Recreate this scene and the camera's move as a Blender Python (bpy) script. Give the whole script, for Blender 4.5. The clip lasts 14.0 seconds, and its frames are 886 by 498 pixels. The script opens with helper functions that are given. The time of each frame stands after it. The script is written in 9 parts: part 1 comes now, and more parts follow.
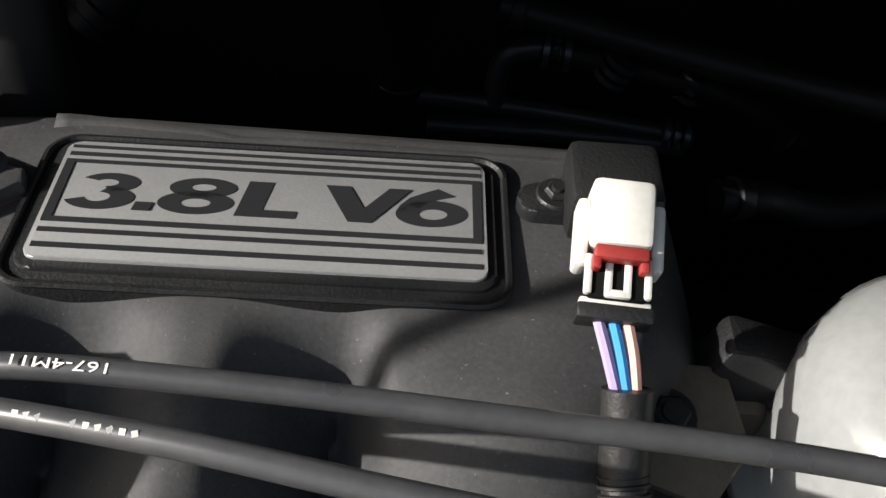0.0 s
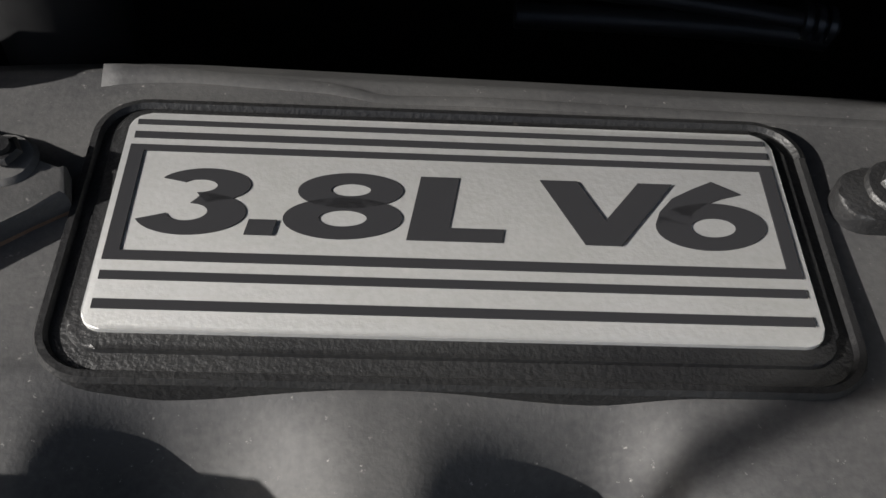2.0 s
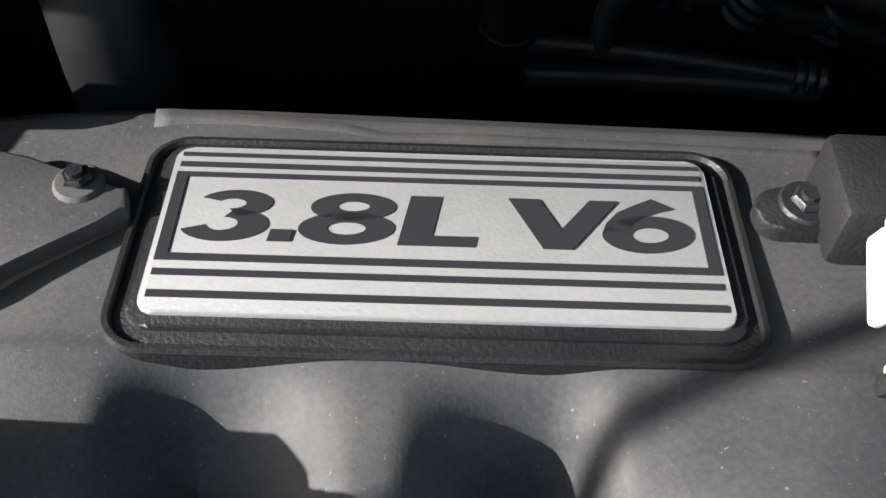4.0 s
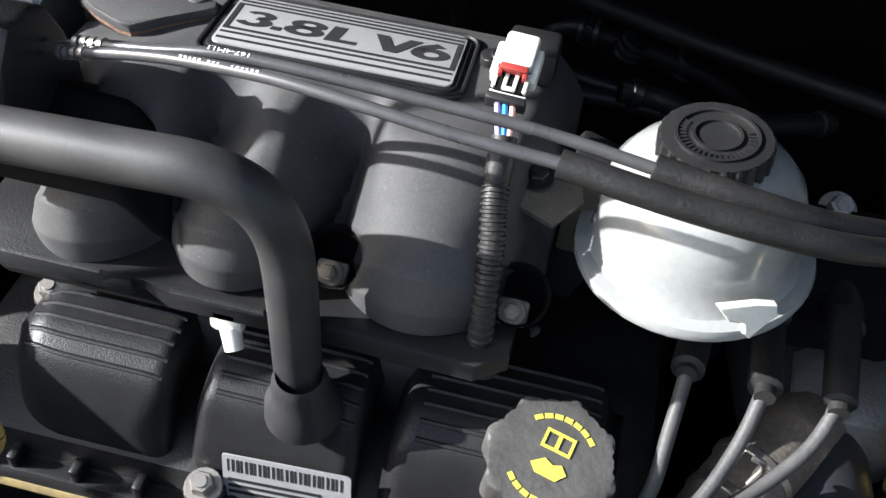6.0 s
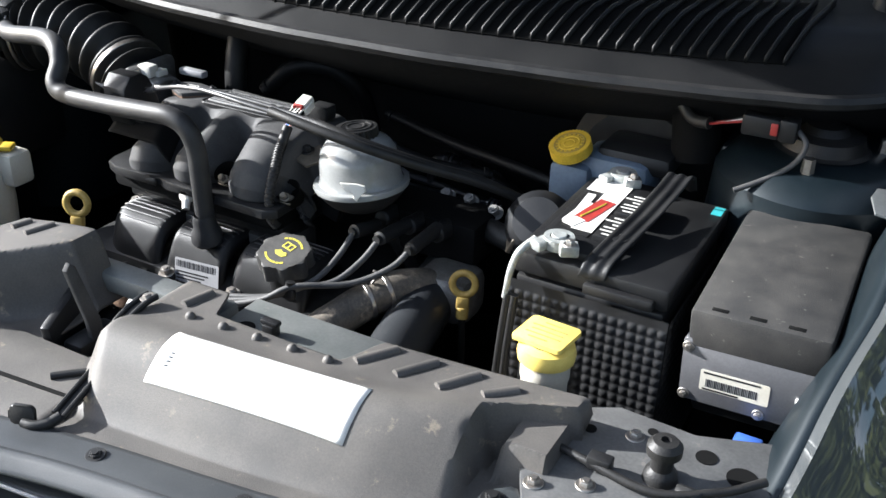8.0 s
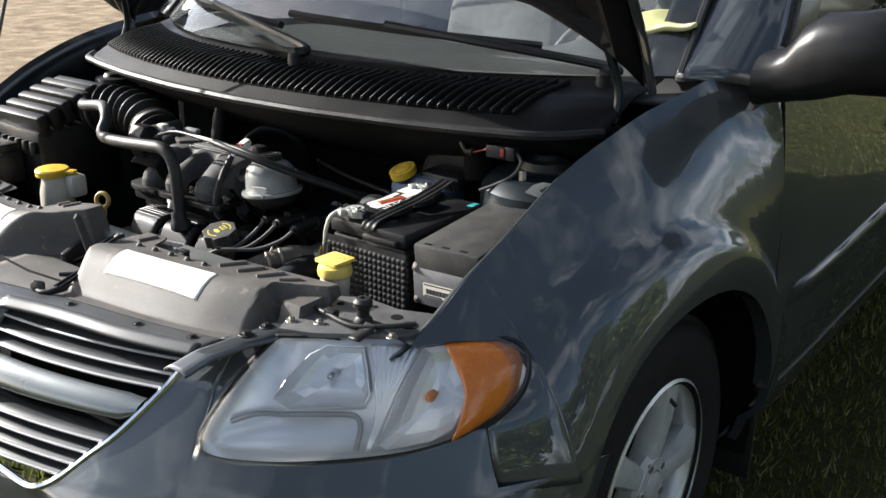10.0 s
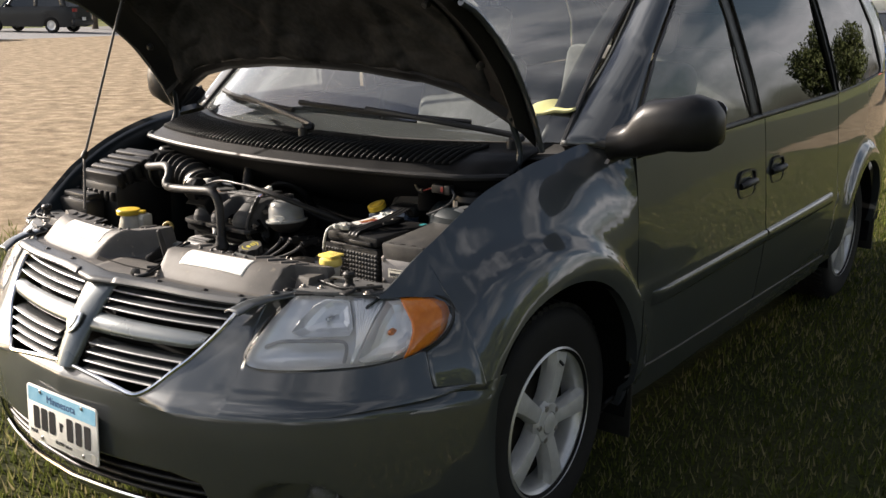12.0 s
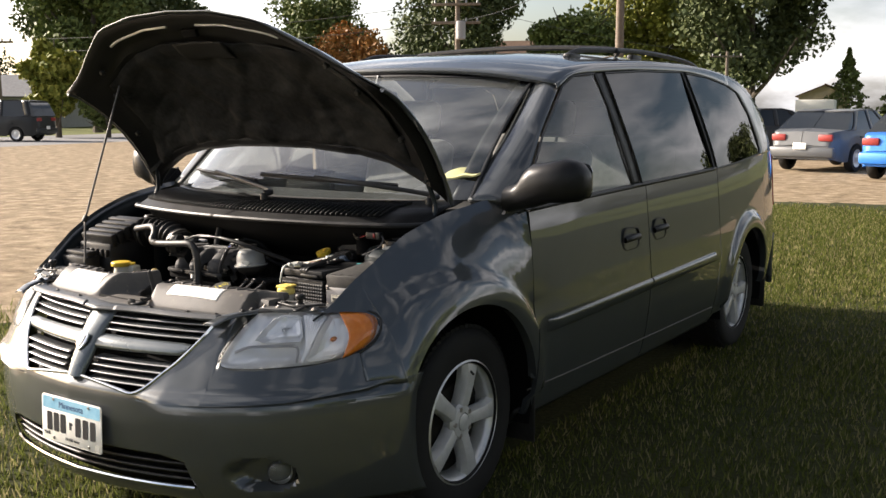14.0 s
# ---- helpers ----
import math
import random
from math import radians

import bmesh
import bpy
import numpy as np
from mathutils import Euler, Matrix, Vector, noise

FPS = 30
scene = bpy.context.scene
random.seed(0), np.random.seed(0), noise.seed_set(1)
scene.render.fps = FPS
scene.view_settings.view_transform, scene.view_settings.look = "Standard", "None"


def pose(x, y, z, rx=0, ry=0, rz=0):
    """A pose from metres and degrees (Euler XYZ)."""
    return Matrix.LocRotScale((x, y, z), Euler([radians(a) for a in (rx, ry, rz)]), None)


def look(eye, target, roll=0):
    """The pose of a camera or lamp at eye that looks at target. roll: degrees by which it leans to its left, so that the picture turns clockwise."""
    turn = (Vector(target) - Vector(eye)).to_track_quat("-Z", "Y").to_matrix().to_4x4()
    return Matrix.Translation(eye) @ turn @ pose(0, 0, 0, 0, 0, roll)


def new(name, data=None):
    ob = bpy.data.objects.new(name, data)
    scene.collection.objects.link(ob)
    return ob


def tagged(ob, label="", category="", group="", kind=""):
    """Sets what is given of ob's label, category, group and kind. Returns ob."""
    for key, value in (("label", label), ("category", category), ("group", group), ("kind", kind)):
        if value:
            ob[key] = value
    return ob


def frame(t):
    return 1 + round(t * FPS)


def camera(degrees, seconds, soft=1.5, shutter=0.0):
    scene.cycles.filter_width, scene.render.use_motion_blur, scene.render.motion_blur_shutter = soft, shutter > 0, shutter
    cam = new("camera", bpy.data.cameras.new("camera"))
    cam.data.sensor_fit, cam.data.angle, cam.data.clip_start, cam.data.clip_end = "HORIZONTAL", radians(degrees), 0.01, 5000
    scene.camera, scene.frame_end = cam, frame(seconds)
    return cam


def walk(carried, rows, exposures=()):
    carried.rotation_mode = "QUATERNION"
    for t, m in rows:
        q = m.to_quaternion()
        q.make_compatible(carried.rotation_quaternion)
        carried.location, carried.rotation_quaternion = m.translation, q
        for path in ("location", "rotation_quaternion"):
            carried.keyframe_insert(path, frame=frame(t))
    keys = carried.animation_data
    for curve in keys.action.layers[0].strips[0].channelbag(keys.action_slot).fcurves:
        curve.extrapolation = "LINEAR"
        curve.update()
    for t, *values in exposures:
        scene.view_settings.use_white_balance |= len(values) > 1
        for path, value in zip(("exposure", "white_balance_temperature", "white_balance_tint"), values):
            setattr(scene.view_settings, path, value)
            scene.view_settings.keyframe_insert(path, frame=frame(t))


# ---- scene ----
cam = camera(48.30, 14.0)
PATH = [
    (0, pose(-0.0162, -0.4195, 1.1278, 42.253, -3.878, 1.619)),
    (0.5, pose(-0.0524, -0.3868, 1.1110, 40.882, -2.217, 2.675)),
    (1, pose(-0.0721, -0.3525, 1.0851, 37.805, -2.157, 2.709)),
    (1.5, pose(-0.0809, -0.3264, 1.0695, 34.650, -3.834, -0.103)),
    (2, pose(-0.0706, -0.3222, 1.0653, 34.353, -3.466, 0.731)),
    (4.3, pose(-0.0596, -0.3706, 1.1080, 38.025, -1.660, 2.090)),
    (4.5, pose(-0.0576, -0.3826, 1.1241, 37.728, -2.775, 2.811)),
    (5, pose(-0.0118, -0.4407, 1.1561, 39.003, -2.834, 8.947)),
    (5.5, pose(0.0276, -0.5206, 1.1903, 40.507, -3.251, 13.932)),
    (6, pose(0.0689, -0.6490, 1.2263, 43.779, -4.698, 12.761)),
    (6.5, pose(0.1917, -0.8279, 1.2556, 51.304, -1.654, 14.828)),
    (7, pose(0.3584, -0.9578, 1.2931, 55.351, -2.416, 21.033)),
    (7.5, pose(0.5881, -1.0564, 1.3667, 57.395, -0.676, 27.687)),
    (8, pose(0.7784, -1.2242, 1.3896, 61.696, -1.655, 29.020)),
    (8.5, pose(0.9500, -1.3288, 1.4132, 62.926, -1.058, 28.644)),
    (9, pose(1.1801, -1.3775, 1.4326, 65.391, -0.496, 35.008)),
    (9.2, pose(1.2675, -1.4061, 1.4384, 66.434, -0.846, 36.537)),
    (11.5, pose(2.0192, -2.0960, 1.4656, 73.863, -0.301, 36.225)),
    (12, pose(2.1840, -2.2793, 1.4908, 75.983, -0.703, 36.323)),
    (12.5, pose(2.4401, -2.4122, 1.4621, 78.568, -0.817, 37.516)),
    (13, pose(2.6156, -2.5807, 1.4537, 81.046, -1.543, 35.947)),
    (13.5, pose(2.6749, -2.7612, 1.4319, 80.525, -1.121, 35.001)),
    (14, pose(2.7204, -2.8321, 1.4311, 81.940, -0.024, 33.987)),
]
walk(cam, PATH, [(0, 0.82, 6150, 10), (1, 0.98, 6150, 10), (2.2, 1.12, 6150, 10), (4.3, 1.82, 5900, 9), (8, 1.84, 5700, 9), (9.2, 1.60, 5750, 8), (11.3, 1.14, 6700, 14), (14, 1.34, 6800, 14)])

# ---- light ----
SUN_TO = Vector((-1.0, -0.240, 0.485)).normalized()
elev = math.asin(SUN_TO.z)
world = bpy.data.worlds.new("sky")
scene.world = world
world.use_nodes = True
wn, wl = world.node_tree.nodes, world.node_tree.links
wn.clear()
sky = wn.new("ShaderNodeTexSky")
sky.sky_type, sky.sun_disc, sky.sun_elevation = 'NISHITA', False, elev
sky.sun_rotation = math.atan2(SUN_TO.x, SUN_TO.y)
sky.dust_density = 3.0
wco = wn.new("ShaderNodeTexCoord")
wmap = wn.new("ShaderNodeMapping")
wmap.inputs["Scale"].default_value = (1.0, 2.2, 2.6)
cl = wn.new("ShaderNodeTexNoise")
cl.inputs["Scale"].default_value, cl.inputs["Detail"].default_value, cl.inputs["Roughness"].default_value = 2.3, 8.0, 0.55
ramp = wn.new("ShaderNodeValToRGB")
ramp.color_ramp.elements[0].position, ramp.color_ramp.elements[1].position = 0.46, 0.65
shade = wn.new("ShaderNodeTexNoise")
shade.inputs["Scale"].default_value, shade.inputs["Detail"].default_value = 3.4, 6.0
shr = wn.new("ShaderNodeValToRGB")
shr.color_ramp.elements[0].position, shr.color_ramp.elements[1].position = 0.35, 0.62
shr.color_ramp.elements[0].color, shr.color_ramp.elements[1].color = (4.6, 4.9, 5.3, 1), (12.0, 12.2, 12.6, 1)
mixc = wn.new("ShaderNodeMixRGB")
bg = wn.new("ShaderNodeBackground")
bg.inputs["Strength"].default_value = 0.026
wo = wn.new("ShaderNodeOutputWorld")
wl.new(wco.outputs["Generated"], wmap.inputs["Vector"])
wl.new(wmap.outputs["Vector"], cl.inputs["Vector"])
wl.new(wmap.outputs["Vector"], shade.inputs["Vector"])
wl.new(cl.outputs["Fac"], ramp.inputs["Fac"])
wl.new(shade.outputs["Fac"], shr.inputs["Fac"])
wl.new(ramp.outputs["Color"], mixc.inputs["Fac"])
wl.new(sky.outputs["Color"], mixc.inputs["Color1"])
wl.new(shr.outputs["Color"], mixc.inputs["Color2"])
# the haze and cloud glow round the sun
dot = wn.new("ShaderNodeVectorMath")
dot.operation = 'DOT_PRODUCT'
dot.inputs[1].default_value = SUN_TO
glow = wn.new("ShaderNodeMapRange")
glow.inputs["From Min"].default_value, glow.inputs["From Max"].default_value = 0.0, 1.0
glow.interpolation_type = 'SMOOTHERSTEP'
glow.inputs["To Min"].default_value, glow.inputs["To Max"].default_value = 1.50, 3.3
gain = wn.new("ShaderNodeVectorMath")
gain.operation = 'SCALE'
wl.new(wco.outputs["Generated"], dot.inputs[0])
wl.new(dot.outputs["Value"], glow.inputs["Value"])
wl.new(mixc.outputs["Color"], gain.inputs[0])
# pale haze low over the horizon
high = wn.new("ShaderNodeSeparateXYZ")
haze = wn.new("ShaderNodeMapRange")
haze.interpolation_type = 'SMOOTHSTEP'
haze.inputs["From Min"].default_value, haze.inputs["From Max"].default_value = 0.04, 0.42
haze.inputs["To Min"].default_value, haze.inputs["To Max"].default_value = 2.0, 1.0
both = wn.new("ShaderNodeMath")
both.operation = 'MULTIPLY'
wl.new(wco.outputs["Generated"], high.inputs[0])
wl.new(high.outputs["Z"], haze.inputs["Value"])
wl.new(glow.outputs["Result"], both.inputs[0])
wl.new(haze.outputs["Result"], both.inputs[1])
wl.new(both.outputs[0], gain.inputs["Scale"])
wl.new(gain.outputs["Vector"], bg.inputs["Color"])
wl.new(bg.outputs["Background"], wo.inputs["Surface"])

sun_data = bpy.data.lights.new("sun", 'SUN')
sun_data.energy, sun_data.angle, sun_data.color = 5.0, radians(0.55), (1.0, 0.93, 0.83)
sun = new("sun", sun_data)
sun.matrix_world = look(SUN_TO * 60, (0, 0, 0))

# ---- small building kit ----
def lerp(a, b, t):
    return a + (b - a) * t


def interp(x, xs, ys):
    return float(np.interp(x, xs, ys))


TANGENTS = {}


def curve(x, xs, ys):
    """Smooth monotone curve through the points."""
    key = (xs, ys)
    if key not in TANGENTS:
        n = len(xs)
        d = [(ys[i + 1] - ys[i]) / (xs[i + 1] - xs[i]) for i in range(n - 1)]
        m = [d[0]] + [0.0 if d[i - 1] * d[i] <= 0 else 2 * d[i - 1] * d[i] / (d[i - 1] + d[i]) for i in range(1, n - 1)] + [d[-1]]
        TANGENTS[key] = m
    m = TANGENTS[key]
    if x <= xs[0]:
        return ys[0]
    if x >= xs[-1]:
        return ys[-1]
    i = 0
    while x > xs[i + 1]:
        i += 1
    h = xs[i + 1] - xs[i]
    t = (x - xs[i]) / h
    return ((1 + 2 * t) * (1 - t) ** 2) * ys[i] + t * (1 - t) ** 2 * h * m[i] + t * t * (3 - 2 * t) * ys[i + 1] + t * t * (t - 1) * h * m[i + 1]


def part(name, bm, material, parent=None, label="", smooth=38, thick=0.0):
    me = bpy.data.meshes.new(name)
    bmesh.ops.recalc_face_normals(bm, faces=bm.faces[:])
    bm.to_mesh(me)
    bm.free()
    for m in (material if isinstance(material, (list, tuple)) else [material]):
        me.materials.append(m)
    if smooth:
        for p in me.polygons:
            p.use_smooth = True
        me.set_sharp_from_angle(angle=radians(smooth))
    ob = new(name, me)
    if parent is not None:
        ob.parent = parent
        ob.matrix_parent_inverse = Matrix.Translation(-parent.location)
    if label:
        ob["label"] = label
    if thick:
        mod = ob.modifiers.new("thickness", 'SOLIDIFY')
        mod.thickness, mod.offset = thick, -1.0
    return ob


def thing(name, label, category, loc=(0, 0, 0), group="", kind=""):
    ob = new(name)
    ob.location = loc
    ob.empty_display_size = 0.05
    return tagged(ob, label, category, group, kind)


def rotm(rx=0, ry=0, rz=0):
    return Euler([radians(a) for a in (rx, ry, rz)]).to_matrix().to_4x4()


def at(p, rx=0, ry=0, rz=0):
    return Matrix.Translation(p) @ rotm(rx, ry, rz)


def box(bm, c, s, bev=0.0, rot=None, seg=2):
    m = Matrix.Translation(c) @ (rot if rot is not None else Matrix()) @ Matrix.Diagonal((s[0], s[1], s[2], 1))
    r = bmesh.ops.create_cube(bm, size=1.0, matrix=m)
    if bev > 0:
        vs = set(r["verts"])
        es = [e for e in bm.edges if e.verts[0] in vs and e.verts[1] in vs]
        bmesh.ops.bevel(bm, geom=es, offset=bev, segments=seg, affect='EDGES', profile=0.5)


def frame_to(p0, p1):
    d = Vector(p1) - Vector(p0)
    return Matrix.Translation(p0) @ d.to_track_quat('Z', 'Y').to_matrix().to_4x4(), d.length


def lathe(bm, prof, n=24, m=None, close=False):
    m = m if m is not None else Matrix()
    rings = []
    for r, z in prof:
        if r <= 1e-6:
            rings.append([bm.verts.new(m @ Vector((0, 0, z)))])
        else:
            rings.append([bm.verts.new(m @ Vector((r * math.cos(2 * math.pi * i / n), r * math.sin(2 * math.pi * i / n), z))) for i in range(n)])
    for a, b in zip(rings, rings[1:]):
        for i in range(n):
            j = (i + 1) % n
            q = [a[i % len(a)], a[j % len(a)], b[j % len(b)], b[i % len(b)]]
            u = []
            for v in q:
                if v not in u:
                    u.append(v)
            if len(u) > 2:
                bm.faces.new(u)


def cyl(bm, p0, p1, r0, r1=None, n=20, bev=0.0):
    m, length = frame_to(p0, p1)
    r1 = r0 if r1 is None else r1
    b = min(bev, r0 * 0.5, r1 * 0.5, length * 0.4)
    if b > 0:
        prof = [(0, 0), (r0 - b, 0), (r0, b), (r1, length - b), (r1 - b, length), (0, length)]
    else:
        prof = [(0, 0), (r0, 0), (r1, length), (0, length)]
    lathe(bm, prof, n, m)


def smooth_path(pts, sub=6):
    p = [Vector(q) for q in pts]
    if len(p) < 3:
        return p
    p = [p[0] * 2 - p[1]] + p + [p[-1] * 2 - p[-2]]
    out = []
    for i in range(1, len(p) - 2):
        for k in range(sub):
            t = k / sub
            a, b, c, d = p[i - 1], p[i], p[i + 1], p[i + 2]
            out.append(0.5 * ((2 * b) + (c - a) * t + (2 * a - 5 * b + 4 * c - d) * t * t + (3 * b - a - 3 * c + d) * t ** 3))
    out.append(p[-2])
    return out


def tube(bm, pts, r, n=10, sub=6, caps=True):
    path = smooth_path(pts, sub)
    rings, up = [], None
    for i, p in enumerate(path):
        d = (path[min(i + 1, len(path) - 1)] - path[max(i - 1, 0)]).normalized()
        if up is None:
            up = d.orthogonal().normalized()
        up = (up - d * up.dot(d)).normalized()
        side = d.cross(up)
        rad = r(i / (len(path) - 1)) if callable(r) else r
        rings.append([bm.verts.new(p + (up * math.cos(a) + side * math.sin(a)) * rad) for a in [2 * math.pi * k / n for k in range(n)]])
    for a, b in zip(rings, rings[1:]):
        for k in range(n):
            bm.faces.new((a[k], a[(k + 1) % n], b[(k + 1) % n], b[k]))
    if caps:
        bm.faces.new(rings[0][::-1])
        bm.faces.new(rings[-1])


def sheet(bm, f, us, vs):
    g = [[bm.verts.new(f(u, v)) for v in vs] for u in us]
    for i in range(len(us) - 1):
        for j in range(len(vs) - 1):
            bm.faces.new((g[i][j], g[i + 1][j], g[i + 1][j + 1], g[i][j + 1]))
    return g


def step01(a, b, t):
    t = max(0.0, min(1.0, (t - a) / (b - a)))
    return t * t * (3 - 2 * t)


def steps(a, b, n):
    return [lerp(a, b, i / n) for i in range(n + 1)]


def prism(bm, pts, m, depth, bev=0.0):
    lo = [bm.verts.new(m @ Vector((x, y, 0))) for x, y in pts]
    hi = [bm.verts.new(m @ Vector((x, y, depth))) for x, y in pts]
    n = len(pts)
    fs = [bm.faces.new(lo[::-1]), bm.faces.new(hi)]
    for i in range(n):
        fs.append(bm.faces.new((lo[i], lo[(i + 1) % n], hi[(i + 1) % n], hi[i])))
    if bev:
        es = list({e for f in fs[1:2] for e in f.edges})
        bmesh.ops.bevel(bm, geom=es, offset=bev, segments=2, affect='EDGES', profile=0.5)


def rounded(w, h, r, n=5):
    out = []
    for cx, cy, a0 in ((w / 2 - r, h / 2 - r, 0), (-w / 2 + r, h / 2 - r, 90), (-w / 2 + r, -h / 2 + r, 180), (w / 2 - r, -h / 2 + r, 270)):
        for k in range(n + 1):
            a = radians(a0 + 90 * k / n)
            out.append((cx + r * math.cos(a), cy + r * math.sin(a)))
    return out


def text_part(name, body, m, size, material, parent, bold=0.0, wide=1.0, extrude=0.0004, label="", fit=None):
    cu = bpy.data.curves.new(name, 'FONT')
    cu.body, cu.size, cu.align_x, cu.align_y = body, size, 'CENTER', 'CENTER'
    cu.offset, cu.extrude, cu.resolution_u = bold, extrude, 3
    tmp = new("tmp", cu)
    bpy.context.view_layer.update()
    me = bpy.data.meshes.new_from_object(tmp.evaluated_get(bpy.context.evaluated_depsgraph_get()))
    bpy.data.objects.remove(tmp)
    me.name = name
    if fit:
        co = np.array([v.co for v in me.vertices])
        lo, hi = co.min(0), co.max(0)
        me.transform(Matrix.Diagonal((fit[0] / (hi[0] - lo[0]), fit[1] / (hi[1] - lo[1]), 1, 1)) @ Matrix.Translation((-(lo[0] + hi[0]) / 2, -(lo[1] + hi[1]) / 2, 0)))
    me.transform(m @ Matrix.Diagonal((wide, 1, 1, 1)))
    me.materials.clear()
    me.materials.append(material)
    ob = new(name, me)
    ob.parent = parent
    ob.matrix_parent_inverse = Matrix.Translation(-parent.location)
    if label:
        ob["label"] = label
    return ob


# ---- materials ----
def shader(name, color, rough=0.5, metal=0.0, color2=None, scale=40.0, fine=400.0, bump=0.0, bump_scale=300.0, coat=0.0, trans=0.0, ior=1.45,
           wear=None, wear_at=0.62, wear_scale=60.0, rough_var=0.1, coat_rough=0.04, emit=None, spec=0.5, sheen=0.0):
    m = bpy.data.materials.new(name)
    m.use_nodes = True
    n, l = m.node_tree.nodes, m.node_tree.links
    b = n["Principled BSDF"]
    b.inputs["Metallic"].default_value = metal
    b.inputs["Roughness"].default_value = rough
    b.inputs["Specular IOR Level"].default_value = spec
    b.inputs["IOR"].default_value = ior
    b.inputs["Coat Weight"].default_value = coat
    b.inputs["Coat Roughness"].default_value = coat_rough
    b.inputs["Transmission Weight"].default_value = trans
    b.inputs["Sheen Weight"].default_value = sheen
    b.inputs["Base Color"].default_value = (*color, 1)
    if emit:
        b.inputs["Emission Color"].default_value = (*emit[0], 1)
        b.inputs["Emission Strength"].default_value = emit[1]
    co = n.new("ShaderNodeTexCoord")
    last = None
    if color2:
        n1, n2 = n.new("ShaderNodeTexNoise"), n.new("ShaderNodeTexNoise")
        n1.inputs["Scale"].default_value, n2.inputs["Scale"].default_value = scale, fine
        n1.inputs["Detail"].default_value = 5.0
        add = n.new("ShaderNodeMath")
        add.operation = 'MULTIPLY_ADD'
        add.inputs[1].default_value = 0.45
        mr = n.new("ShaderNodeMapRange")
        mr.inputs["From Min"].default_value, mr.inputs["From Max"].default_value = 0.52, 0.95
        mix = n.new("ShaderNodeMixRGB")
        mix.inputs["Color1"].default_value, mix.inputs["Color2"].default_value = (*color, 1), (*color2, 1)
        l.new(co.outputs["Object"], n1.inputs["Vector"])
        l.new(co.outputs["Object"], n2.inputs["Vector"])
        l.new(n2.outputs["Fac"], add.inputs[0])
        l.new(n1.outputs["Fac"], add.inputs[2])
        l.new(add.outputs[0], mr.inputs["Value"])
        l.new(mr.outputs["Result"], mix.inputs["Fac"])
        last = mix.outputs["Color"]
        rr = n.new("ShaderNodeMapRange")
        rr.inputs["To Min"].default_value, rr.inputs["To Max"].default_value = max(0.02, rough - rough_var), min(1.0, rough + rough_var)
        l.new(n1.outputs["Fac"], rr.inputs["Value"])
        l.new(rr.outputs["Result"], b.inputs["Roughness"])
    if wear:
        n3 = n.new("ShaderNodeTexNoise")
        n3.inputs["Scale"].default_value, n3.inputs["Detail"].default_value, n3.inputs["Roughness"].default_value = wear_scale, 8.0, 0.7
        w = n.new("ShaderNodeMapRange")
        w.inputs["From Min"].default_value, w.inputs["From Max"].default_value = wear_at, wear_at + 0.10
        mw = n.new("ShaderNodeMixRGB")
        mw.inputs["Color1"].default_value, mw.inputs["Color2"].default_value = (*color, 1), (*wear, 1)
        l.new(co.outputs["Object"], n3.inputs["Vector"])
        l.new(n3.outputs["Fac"], w.inputs["Value"])
        l.new(w.outputs["Result"], mw.inputs["Fac"])
        if last:
            l.new(last, mw.inputs["Color1"])
        last = mw.outputs["Color"]
    if last:
        l.new(last, b.inputs["Base Color"])
    if bump:
        nb = n.new("ShaderNodeTexNoise")
        nb.inputs["Scale"].default_value, nb.inputs["Detail"].default_value = bump_scale, 4.0
        bp = n.new("ShaderNodeBump")
        bp.inputs["Strength"].default_value, bp.inputs["Distance"].default_value = bump, 0.002
        l.new(co.outputs["Object"], nb.inputs["Vector"])
        l.new(nb.outputs["Fac"], bp.inputs["Height"])
        l.new(bp.outputs["Normal"], b.inputs["Normal"])
    return m


PAINT = shader("van_paint", (0.056, 0.062, 0.0655), 0.38, 0.30, (0.066, 0.072, 0.075), 5.0, 900.0, coat=1.0, coat_rough=0.02, rough_var=0.04, spec=0.08)
PAINT.node_tree.nodes["Principled BSDF"].inputs["Coat IOR"].default_value = 1.72
# bay sheet metal: far darker than the body, hood's shade put into the colour
BAYPAINT = shader("shaded_bay_paint", (0.005, 0.010, 0.014), 0.42, 0.3, (0.008, 0.014, 0.018), 14, 300, coat=0.25, coat_rough=0.2, wear=(0.06, 0.055, 0.05), wear_at=0.68)
PLASTIC = shader("black_plastic", (0.011, 0.011, 0.0118), 0.42, 0, (0.019, 0.019, 0.019), 25, 700, bump=0.2, bump_scale=900, wear=(0.06, 0.057, 0.053), wear_at=0.68, wear_scale=240, spec=0.38)
DUSTY = shader("dusty_black_plastic", (0.036, 0.036, 0.0375), 0.66, 0, (0.068, 0.067, 0.066), 22, 650, bump=0.07, bump_scale=1200, spec=0.32, wear=(0.26, 0.25, 0.235), wear_at=0.635, wear_scale=620)
PANELP = shader("grey_cover_plastic", (0.064, 0.060, 0.056), 0.58, 0, (0.108, 0.099, 0.089), 14, 500, bump=0.22, bump_scale=900, wear=(0.22, 0.185, 0.14), wear_at=0.61, wear_scale=34)
RUBBER = shader("black_rubber", (0.011, 0.011, 0.011), 0.48, 0, (0.024, 0.023, 0.022), 45, 600, bump=0.2, bump_scale=500, wear=(0.12, 0.11, 0.10), wear_at=0.72, wear_scale=160, spec=0.4)
GREYRUB = shader("grey_rubber", (0.045, 0.045, 0.046), 0.55, 0, (0.075, 0.073, 0.07), 60, 500, bump=0.2, bump_scale=500, wear=(0.17, 0.16, 0.15), wear_at=0.70, wear_scale=220)
